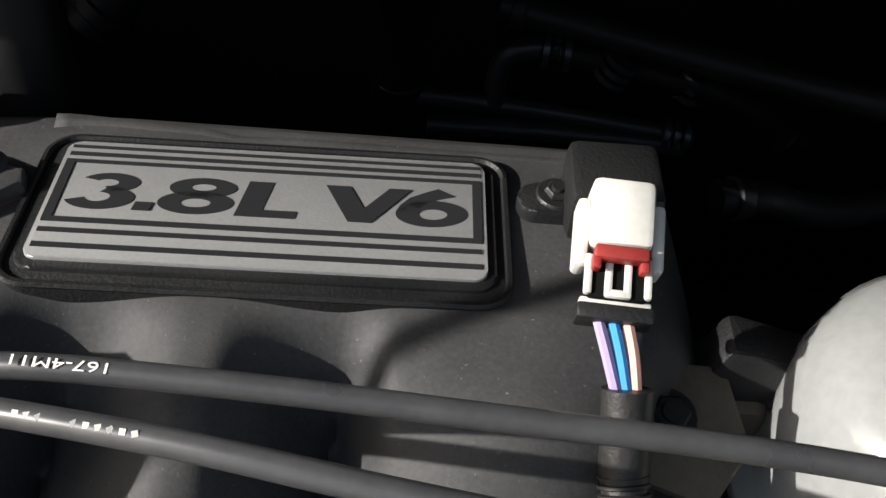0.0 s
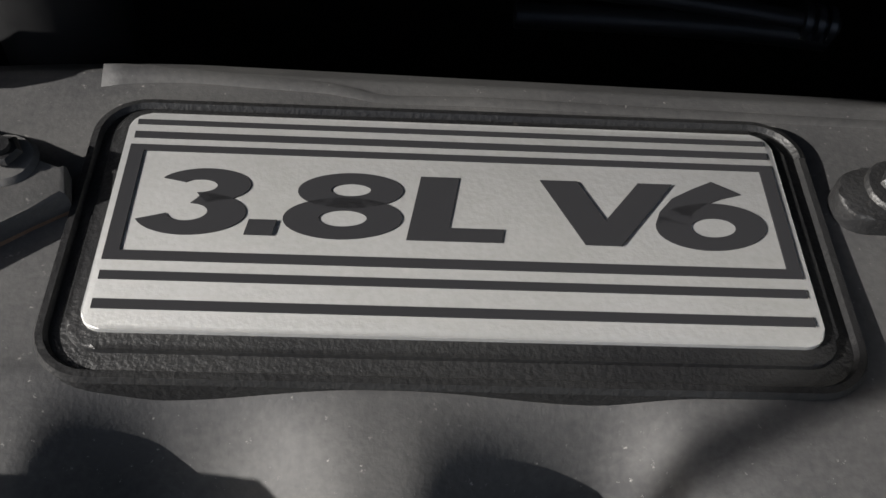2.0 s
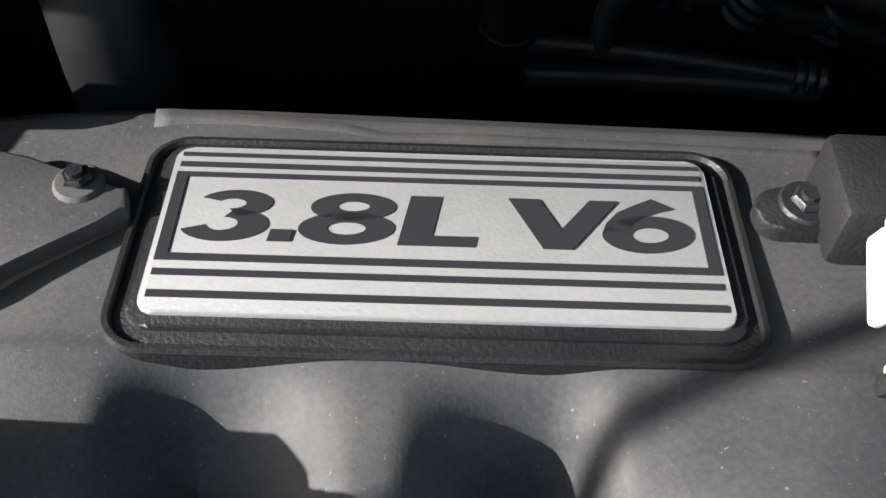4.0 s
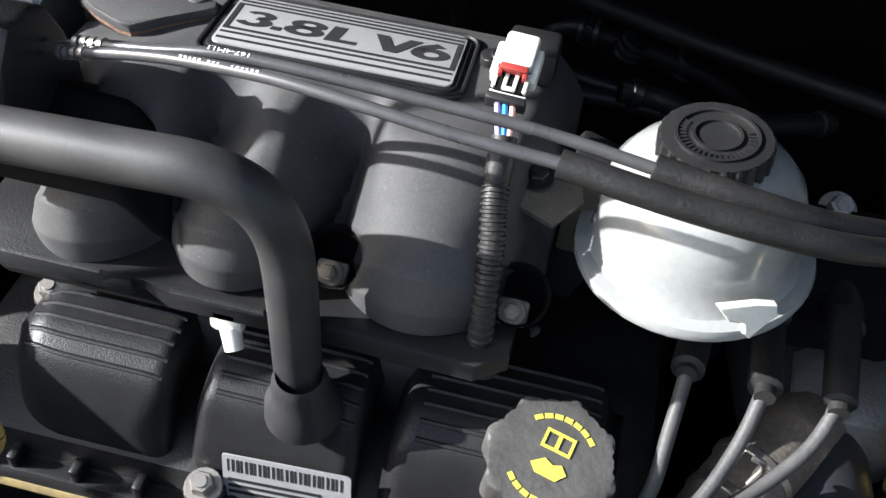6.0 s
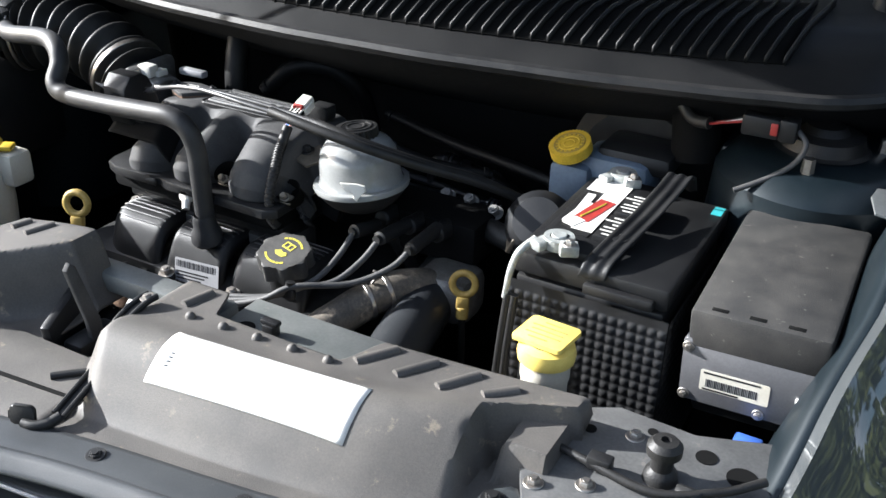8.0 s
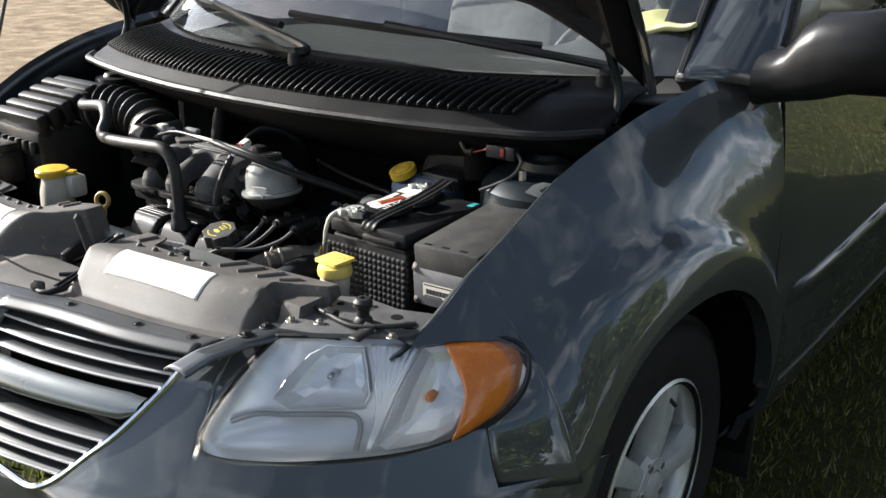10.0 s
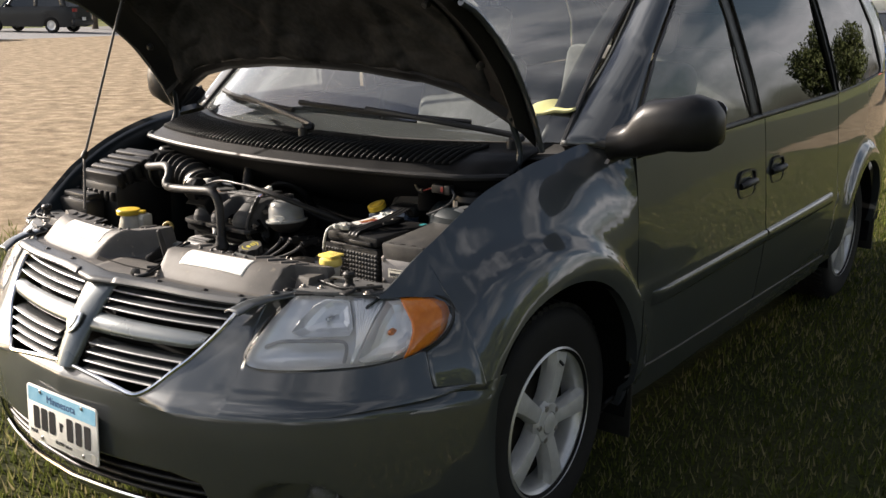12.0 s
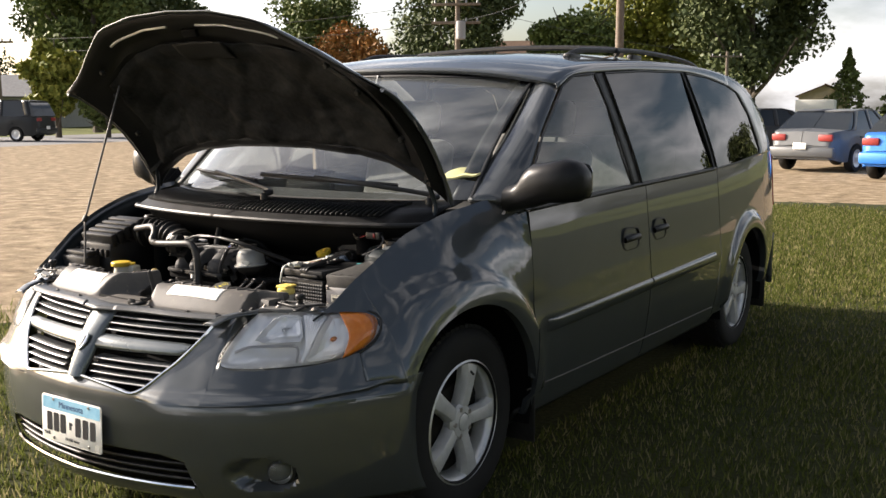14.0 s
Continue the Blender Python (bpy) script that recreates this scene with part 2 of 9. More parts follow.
TYRE = shader("tyre_rubber", (0.008, 0.008, 0.008), 0.75, 0, (0.016, 0.0155, 0.015), 9, 200, bump=0.3, bump_scale=200, spec=0.3)
TRIM = shader("dark_trim", (0.008, 0.008, 0.009), 0.46, 0, (0.012, 0.012, 0.012), 20, 300)
# near black: stands in for shade inside wells, holes, slots and gaps
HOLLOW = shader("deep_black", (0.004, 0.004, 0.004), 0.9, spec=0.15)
ALLOY = shader("brushed_alloy", (0.72, 0.72, 0.71), 0.36, 0.6, (0.58, 0.58, 0.57), 20, 300, bump=0.05, wear=(0.20, 0.18, 0.16), wear_at=0.68, wear_scale=30)
CHROME = shader("chrome", (0.75, 0.76, 0.78), 0.10, 1.0, (0.68, 0.69, 0.70), 12, 200, rough_var=0.05)
SILVER = shader("silver_face", (0.52, 0.52, 0.52), 0.42, 0.55, (0.43, 0.43, 0.42), 40, 700, bump=0.06, bump_scale=900, wear=(0.30, 0.28, 0.25), wear_at=0.72, wear_scale=240)
STEEL = shader("steel", (0.42, 0.40, 0.37), 0.40, 0.9, (0.30, 0.27, 0.24), 60, 500, wear=(0.16, 0.08, 0.04), wear_at=0.66, wear_scale=120)
RUST = shader("rusty_iron", (0.13, 0.075, 0.05), 0.85, 0.2, (0.26, 0.17, 0.11), 60, 400, bump=0.5, bump_scale=300)
CASTAL = shader("cast_aluminium", (0.34, 0.34, 0.33), 0.5, 0.8, (0.22, 0.21, 0.20), 50, 400, bump=0.3, bump_scale=400, wear=(0.12, 0.10, 0.08), wear_at=0.66)
WHITE = shader("white_plastic", (0.70, 0.69, 0.64), 0.42, 0, (0.60, 0.58, 0.52), 25, 400, bump=0.05)
CREAM = shader("translucent_white_plastic", (0.66, 0.63, 0.54), 0.38, 0, (0.56, 0.52, 0.43), 20, 300, trans=0.12, wear=(0.40, 0.36, 0.30), wear_at=0.70)
PAPER = shader("white_label", (0.82, 0.81, 0.76), 0.45, 0, (0.74, 0.72, 0.67), 30, 600)
YELLOW = shader("yellow_plastic", (0.72, 0.50, 0.045), 0.42, 0, (0.55, 0.36, 0.03), 50, 500, bump=0.08, wear=(0.30, 0.20, 0.06), wear_at=0.70, wear_scale=110)
YELLPRT = shader("yellow_print", (0.62, 0.53, 0.06), 0.6)
GOLD = shader("dull_yellow_handle", (0.42, 0.30, 0.08), 0.5, 0, (0.30, 0.20, 0.05), 80, 500)
RED = shader("red_plastic", (0.33, 0.035, 0.03), 0.45, 0, (0.25, 0.03, 0.025), 60, 300)
BLUEP = shader("blue_plastic", (0.05, 0.12, 0.42), 0.45)
INK = shader("printed_ink", (0.020, 0.020, 0.022), 0.7, spec=0.2)
GREYL = shader("grey_label", (0.34, 0.34, 0.35), 0.45, 0.2, (0.28, 0.28, 0.29), 30, 300)
BLUERES = shader("bluish_reservoir_plastic", (0.15, 0.20, 0.27), 0.45, 0, (0.10, 0.135, 0.19), 20, 200, trans=0.1)


def pane_material(name, tint, ior=1.5, rough=0.0, veil=0.0):
    """Thin clear sheet: see-through, with gloss that grows towards grazing views."""
    m = bpy.data.materials.new(name)
    m.use_nodes = True
    n, l = m.node_tree.nodes, m.node_tree.links
    n.remove(n["Principled BSDF"])
    tr, gl, fr, mx = n.new("ShaderNodeBsdfTransparent"), n.new("ShaderNodeBsdfGlossy"), n.new("ShaderNodeFresnel"), n.new("ShaderNodeMixShader")
    tr.inputs["Color"].default_value = (*tint, 1)
    gl.inputs["Roughness"].default_value = rough
    fr.inputs["IOR"].default_value = ior
    l.new(fr.outputs["Fac"], mx.inputs["Fac"])
    l.new(tr.outputs["BSDF"], mx.inputs[1])
    l.new(gl.outputs["BSDF"], mx.inputs[2])
    last = mx.outputs["Shader"]
    # pale diffuse veil brightens the pane in place of glare and sky reflection
    if veil:
        df, md, nz, mr, co = n.new("ShaderNodeBsdfDiffuse"), n.new("ShaderNodeMixShader"), n.new("ShaderNodeTexNoise"), n.new("ShaderNodeMapRange"), n.new("ShaderNodeTexCoord")
        df.inputs["Color"].default_value = (0.62, 0.66, 0.66, 1)
        nz.inputs["Scale"].default_value, nz.inputs["Detail"].default_value = 6.0, 6.0
        mr.inputs["To Min"].default_value, mr.inputs["To Max"].default_value = veil * 0.5, veil * 1.5
        l.new(co.outputs["Object"], nz.inputs["Vector"])
        l.new(nz.outputs["Fac"], mr.inputs["Value"])
        l.new(mr.outputs["Result"], md.inputs["Fac"])
        l.new(last, md.inputs[1])
        l.new(df.outputs["BSDF"], md.inputs[2])
        last = md.outputs["Shader"]
    l.new(last, n["Material Output"].inputs["Surface"])
    return m


GLASS = pane_material("clear_glass", (0.62, 0.68, 0.66), 1.6)
# last value: pale veil, painting sky glare into windscreen and lamp lens
SCREENGLASS = pane_material("veiled_windscreen", (0.66, 0.72, 0.71), 2.2, 0.0, 0.07)
TINT = pane_material("privacy_glass", (0.05, 0.055, 0.058), 1.6)
LENS = pane_material("lamp_lens", (0.97, 0.975, 0.98), 1.40, 0.0, 0.06)
AMBER = shader("amber_lens", (0.85, 0.26, 0.03), 0.10, 0, (0.75, 0.20, 0.02), 60, 200, trans=0.25, coat=0.6)
REFLECT = shader("lamp_reflector", (0.96, 0.96, 0.96), 0.18, 0.40, (0.90, 0.90, 0.90), 30, 120, bump=0.10, bump_scale=60)

# ---- ground: one sheet with mown grass, a dirt lot and a road ----
def ground_material():
    m = bpy.data.materials.new("ground")
    m.use_nodes = True
    n, l = m.node_tree.nodes, m.node_tree.links
    b = n["Principled BSDF"]
    b.inputs["Roughness"].default_value = 0.95
    b.inputs["Specular IOR Level"].default_value = 0.15
    co = n.new("ShaderNodeTexCoord")
    sep = n.new("ShaderNodeSeparateXYZ")
    l.new(co.outputs["Object"], sep.inputs[0])

    def noise_tex(scale, detail=6.0):
        t = n.new("ShaderNodeTexNoise")
        t.inputs["Scale"].default_value, t.inputs["Detail"].default_value = scale, detail
        l.new(co.outputs["Object"], t.inputs["Vector"])
        return t.outputs["Fac"]

    def calc(op, a, c, d=None):
        t = n.new("ShaderNodeMath")
        t.operation = op
        for i, v in enumerate((a, c, d)):
            if v is None:
                continue
            if isinstance(v, (int, float)):
                t.inputs[i].default_value = v
            else:
                l.new(v, t.inputs[i])
        return t.outputs[0]

    def ramp_of(fac, lo, hi, c0, c1):
        t = n.new("ShaderNodeValToRGB")
        t.color_ramp.elements[0].position, t.color_ramp.elements[1].position = lo, hi
        t.color_ramp.elements[0].color, t.color_ramp.elements[1].color = (*c0, 1), (*c1, 1)
        l.new(fac, t.inputs["Fac"])
        return t.outputs["Color"]

    def mixed(fac, a, c):
        t = n.new("ShaderNodeMixRGB")
        l.new(fac, t.inputs["Fac"]), l.new(a, t.inputs["Color1"]), l.new(c, t.inputs["Color2"])
        return t.outputs["Color"]

    x, y = sep.outputs["X"], sep.outputs["Y"]
    rag = calc('MULTIPLY', calc('SUBTRACT', noise_tex(1.1), 0.5), 2.6)
    grass = mixed(ramp_of(noise_tex(0.9), 0.35, 0.68, (0, 0, 0), (1, 1, 1)),
                  ramp_of(noise_tex(60.0), 0.30, 0.72, (0.010, 0.013, 0.004), (0.044, 0.052, 0.014)),
                  ramp_of(noise_tex(45.0), 0.30, 0.72, (0.014, 0.016, 0.005), (0.066, 0.066, 0.024)))
    mp = n.new("ShaderNodeMapping")
    mp.vector_type = 'TEXTURE'
    mp.inputs["Rotation"].default_value, mp.inputs["Scale"].default_value = (0, 0, 0.75), (0.55, 0.42, 1)
    l.new(co.outputs["Object"], mp.inputs["Vector"])
    tr = n.new("ShaderNodeTexNoise")
    tr.inputs["Scale"].default_value, tr.inputs["Detail"].default_value = 1.5, 10.0
    l.new(mp.outputs["Vector"], tr.inputs["Vector"])
    dirt = mixed(ramp_of(tr.outputs["Fac"], 0.37, 0.63, (0, 0, 0), (1, 1, 1)),
                 ramp_of(noise_tex(14.0), 0.30, 0.72, (0.185, 0.138, 0.088), (0.305, 0.235, 0.152)),
                 ramp_of(noise_tex(22.0), 0.30, 0.72, (0.30, 0.237, 0.155), (0.415, 0.335, 0.235)))
    clods = ramp_of(noise_tex(4.6, 14.0), 0.39, 0.61, (0.54, 0.51, 0.47), (0.98, 0.97, 0.96))
    grit = ramp_of(noise_tex(110.0, 3.0), 0.36, 0.64, (0.74, 0.72, 0.70), (1.10, 1.10, 1.10))
    for tone in (clods, grit):
        mu = n.new("ShaderNodeMixRGB")
        mu.blend_type = 'MULTIPLY'
        mu.inputs["Fac"].default_value = 0.85
        l.new(dirt, mu.inputs["Color1"]), l.new(tone, mu.inputs["Color2"])
        dirt = mu.outputs["Color"]
    road = ramp_of(noise_tex(9.0), 0.3, 0.7, (0.16, 0.16, 0.165), (0.23, 0.23, 0.235))
    far = ramp_of(noise_tex(0.35), 0.3, 0.7, (0.065, 0.085, 0.022), (0.13, 0.135, 0.045))
    left = calc('SUBTRACT', calc('ADD', x, rag), calc('MULTIPLY_ADD', y, 0.17, -3.6))
    near = calc('MULTIPLY', calc('GREATER_THAN', left, 0.0), calc('MAXIMUM', calc('LESS_THAN', calc('ADD', y, rag), 13.0), calc('GREATER_THAN', calc('ADD', x, rag), 5.0)))
    side = calc('ADD', x, calc('MULTIPLY', y, 0.2))
    side = calc('ADD', side, calc('MULTIPLY', rag, 0.15))
    col = mixed(near, dirt, grass)
    col = mixed(calc('LESS_THAN', side, -28.5), col, road)
    col = mixed(calc('LESS_THAN', side, -39.0), col, far)
    col = mixed(calc('GREATER_THAN', calc('SUBTRACT', y, rag), 40.0), col, far)
    l.new(col, b.inputs["Base Color"])
    bp = n.new("ShaderNodeBump")
    bp.inputs["Strength"].default_value, bp.inputs["Distance"].default_value = 0.7, 0.012
    l.new(noise_tex(24.0, 12.0), bp.inputs["Height"])
    l.new(bp.outputs["Normal"], b.inputs["Normal"])
    return m


bm = bmesh.new()
xs = [-600, -200, -80] + steps(-40, 20, 60) + [60, 200, 600]
ys = [-600, -200, -60] + steps(-20, 40, 60) + [90, 200, 600]


def ground_z(x, y):
    return Vector((x, y, 0.0 if abs(x) > 25 or abs(y) > 35 else 0.018 * noise.noise(Vector((x * 0.55, y * 0.55, 3.1)))))


sheet(bm, ground_z, xs, ys)
tagged(part("ground", bm, ground_material()), "mown grass verge meeting a bare tan dirt lot and a road", "ground", kind="structure")

# ---- grass blades near the car ----
def grass_blades():
    rng = np.random.default_rng(5)
    n = 600000
    x = rng.uniform(-6.0, 5.2, n)
    y = -5.0 + 18.3 * rng.random(n) ** 1.5
    rag = np.array([noise.noise(Vector((a * 1.1, b * 1.1, 0.3))) for a, b in zip(x[::10], y[::10])]).repeat(10)[:n]
    ok = (x + 1.2 * rag > 0.17 * y - 3.6) & (y + 1.2 * rag < 12.6) & ~((np.abs(x) < 0.72) & (y > -0.30) & (y < 3.9))
    fade = np.minimum(np.minimum(x + 6.0, 5.2 - x), np.minimum(y + 5.0, 13.0 - y)) / 1.6
    ok &= rng.random(n) < fade
    x, y, rag = x[ok], y[ok], rag[ok]
    n = len(x)
    h = rng.uniform(0.014, 0.040, n) * (1.0 + 0.7 * rag)
    w = rng.uniform(0.0024, 0.0058, n) * (1 + 0.10 * np.maximum(0, y))
    a = rng.uniform(0, 2 * math.pi, n)
    lean = rng.uniform(0.1, 1.0, n)
    b = rng.uniform(0, 2 * math.pi, n)
    dx, dy = w * np.cos(a), w * np.sin(a)
    z0 = np.full(n, -0.006)
    v = np.empty((n, 3, 3))
    v[:, 0] = np.stack([x - dx, y - dy, z0], 1)
    v[:, 1] = np.stack([x + dx, y + dy, z0], 1)
    v[:, 2] = np.stack([x + h * lean * np.cos(b), y + h * lean * np.sin(b), h + 0.006], 1)
    me = bpy.data.meshes.new("grass")
    me.from_pydata(v.reshape(-1, 3).tolist(), [], np.arange(n * 3).reshape(n, 3).tolist())
    m = bpy.data.materials.new("grass_blade")
    m.use_nodes = True
    nn, ll = m.node_tree.nodes, m.node_tree.links
    geo, rp = nn.new("ShaderNodeNewGeometry"), nn.new("ShaderNodeValToRGB")
    rp.color_ramp.elements[0].color, rp.color_ramp.elements[1].color = (0.044, 0.058, 0.015, 1), (0.24, 0.22, 0.095, 1)
    e = rp.color_ramp.elements.new(0.72)
    e.color = (0.130, 0.148, 0.038, 1)
    e = rp.color_ramp.elements.new(0.93)
    e.color = (0.29, 0.245, 0.135, 1)
    ll.new(geo.outputs["Random Per Island"], rp.inputs["Fac"])
    nn.remove(nn["Principled BSDF"])
    df, tl, mx = nn.new("ShaderNodeBsdfDiffuse"), nn.new("ShaderNodeBsdfTranslucent"), nn.new("ShaderNodeMixShader")
    mx.inputs["Fac"].default_value = 0.45
    ll.new(rp.outputs["Color"], df.inputs["Color"])
    ll.new(rp.outputs["Color"], tl.inputs["Color"])
    ll.new(df.outputs["BSDF"], mx.inputs[1])
    ll.new(tl.outputs["BSDF"], mx.inputs[2])
    ll.new(mx.outputs["Shader"], nn["Material Output"].inputs["Surface"])
    me.materials.append(m)
    tagged(new("grass", me), "short mown grass with dry yellowish tips", "grass", kind="stuff")


grass_blades()

# ---- minivan: shared body surfaces (car faces -y, driver's side +x, front axle at y = 0) ----
FX = (0, .15, .3, .45, .6, .72, .82, .88, .92, .95, .965)
FY = (-.945, -.932, -.905, -.86, -.79, -.705, -.605, -.53, -.47, -.42, -.38)
FZ = (.18, .22, .28, .36, .46, .52, .555, .575, .61, .65, .70, .75, .80, .84)
FD = (.085, .055, .022, .0, -.006, -.002, .003, .018, .034, .055, .085, .12, .17, .22)


def front(x, z, out=0.0):
    return Vector((x, curve(abs(x), FX, FY) + curve(z, FZ, FD) - out, z))


SY = (-.62, -.52, -.42, -.3, -.1, .3, .8, 2.4, 3.0, 3.4, 3.7, 3.95, 4.1)
SX = (.90, .93, .95, .957, .962, .968, .976, .976, .966, .945, .905, .84, .76)
EY = (-.555, -.53, -.49, -.45, -.41, -.355, -.25, -.21, -.08, .0, .12, .238, .30, .376)
EX = (.736, .742, .750, .757, .766, .780, .790, .793, .811, .818, .832, .840, .872, .935)
EZ = (.808, .824, .850, .880, .907, .942, .997, 1.015, 1.055, 1.073, 1.089, 1.102, 1.090, 1.055)
BY = (.3, .56, 1.35, 2.37, 3.29, 3.7, 4.1)
BZ = (1.052, 1.062, 1.082, 1.105, 1.15, 1.16, 1.16)


def side_top(y):
    """Height and half width of the panel's upper edge: the hood gap ahead, the window sill behind."""
    if y < 0.376:
        return curve(y, EY, EZ), curve(y, EY, EX)
    return curve(y, BY, BZ), curve(y, SY, SX) - 0.030


def side(y, z, s=1.0, out=0.0):
    zt, xt = side_top(y)
    xm = curve(y, SY, SX)
    x = xm - interp(z, (.18, .24, .30, .40, .52), (.075, .055, .032, .010, 0))
    if y < 0.376:
        z0 = curve(y, (-.60, -.43, -.25, -.05, .3, .40), (.50, .52, .59, .66, .70, .70))
        if z > z0:
            t = (z - z0) / max(zt - z0, 1e-4)
            k = curve(y, (-.60, -.43, -.25, -.05, .15, .376), (1.45, 1.5, 1.8, 2.3, 2.55, 2.45))
            x = lerp(xm, xt, min(1.0, t) ** k)
    elif z > 0.64:
        t = (z - 0.64) / (zt - 0.64)
        x = lerp(xm, xt, t * t)
    if y >= 0.376:
        x += 0.010 * step01(.376, .60, y) * math.exp(-((z - .64) / .16) ** 2)
    x += 0.006 * math.exp(-((z - 0.635) / 0.03) ** 2) if 0.35 < y < 2.5 else 0.0
    return Vector((s * (x + out), y, z))


WHEEL_Y = (0.0, 3.03)
HUBZ = 0.338
ARCHES = ((-0.04, 0.418), (3.03, 0.385))


def arch_z(y, sill):
    for wy, r in ARCHES:
        d = abs(y - wy)
        if d < r:
            return max(sill, HUBZ + 0.015 + math.sqrt(r * r - d * d))
    return sill


def columns(y0, y1):
    ys = set(steps(y0, y1, max(2, int((y1 - y0) / 0.04))))
    for wy, r in ARCHES:
        for k in range(25):
            y = wy + r * math.cos(math.pi * k / 24) * 0.9999
            if y0 < y < y1:
                ys.add(y)
    return sorted(ys)


def flare(y, z):
    """The rounded lip round a wheel opening."""
    out = 0.0
    for wy, r in ARCHES:
        d = math.hypot(y - wy, z - HUBZ - 0.015) - r
        if d < 0.30 and z > 0.35:
            e = curve((y - wy) / r, (-1.4, -.8, -.2, .4, 1.2), (.165, .155, .118, .095, .085)) if wy < 1 else .085
            out += 0.027 * curve(max(0.0, min(1.8, d / e)), (0, .25, .55, .80, .95, 1.10, 1.3, 1.8), (.90, 1, .97, .86, .50, .12, 0, 0))
    return out


def side_panel(name, y0, y1, s, label="", zlo=0.27, top=None):
    bm = bmesh.new()
    vs = steps(0, 1, 26)
    ys = columns(y0, y1)
    if y0 < -0.5:
        ys = sorted(set(ys) | set(steps(y0, -0.30, 24)) | {-.418, -.4165})

    def f(y, v):
        lo = arch_z(y, zlo)
        if y < -0.417:
            lo = interp(y, (-.555, -.5, -.447, -.43, -.418), (.806, .806, .800, .785, .770))
        elif y < -0.30:
            lo = max(lo, 0.607)
        hi = side_top(y)[0] if top is None else top(y)
        z = lerp(lo, hi, v)
        p = side(y, z, s, flare(y, z))
        return p

    g = sheet(bm, f, ys, vs)
    # folded edges: sides, arch and sill turn inwards
    rim = [r[0] for r in g]
    low = [bm.verts.new(v.co + Vector((-s * 0.035, 0, 0.004))) for v in rim]
    for i in range(len(rim) - 1):
        bm.faces.new((rim[i], rim[i + 1], low[i + 1], low[i]))
    for col, dy in ((g[0], 0.004), (g[-1], -0.004)):
        back = [bm.verts.new(v.co + Vector((-s * 0.022, dy, 0))) for v in col]
        for i in range(len(col) - 1):
            bm.faces.new((col[i], col[i + 1], back[i + 1], back[i]))
    topv = [r[-1] for r in g]
    back = [bm.verts.new(v.co + Vector((-s * 0.014, 0, -0.016))) for v in topv]
    for i in range(len(topv) - 1):
        bm.faces.new((topv[i], topv[i + 1], back[i + 1], back[i]))
    return part(name, bm, PAINT, VAN, label)


# upper body: tumblehome above the sill and the roof
RY = (.80, .86, .93, 1.2, 1.45, 2.0, 2.45, 3.0, 3.26, 3.45, 3.64)
RZ = (1.570, 1.592, 1.614, 1.652, 1.670, 1.690, 1.692, 1.655, 1.600, 1.520, 1.385)


def upper(y, z, s=1.0, out=0.0):
    zb = curve(y, BY, BZ)
    xb = curve(y, SY, SX) - 0.030
    t = max(0.0, (z - zb) / 0.52)
    return Vector((s * (xb - 0.135 * t ** 1.25 + out), y, z))


def roof_edge(y):
    return curve(y, RY, RZ) - 0.034


WTY = (.79, .84, .96, 1.18, 1.7, 2.25, 2.62, 2.95)
WTZ = (1.512, 1.530, 1.572, 1.590, 1.616, 1.624, 1.604, 1.560)

VAN = thing("minivan", "dark grey-green minivan parked on grass with its hood propped open", "van", (0, 1.5, 0))

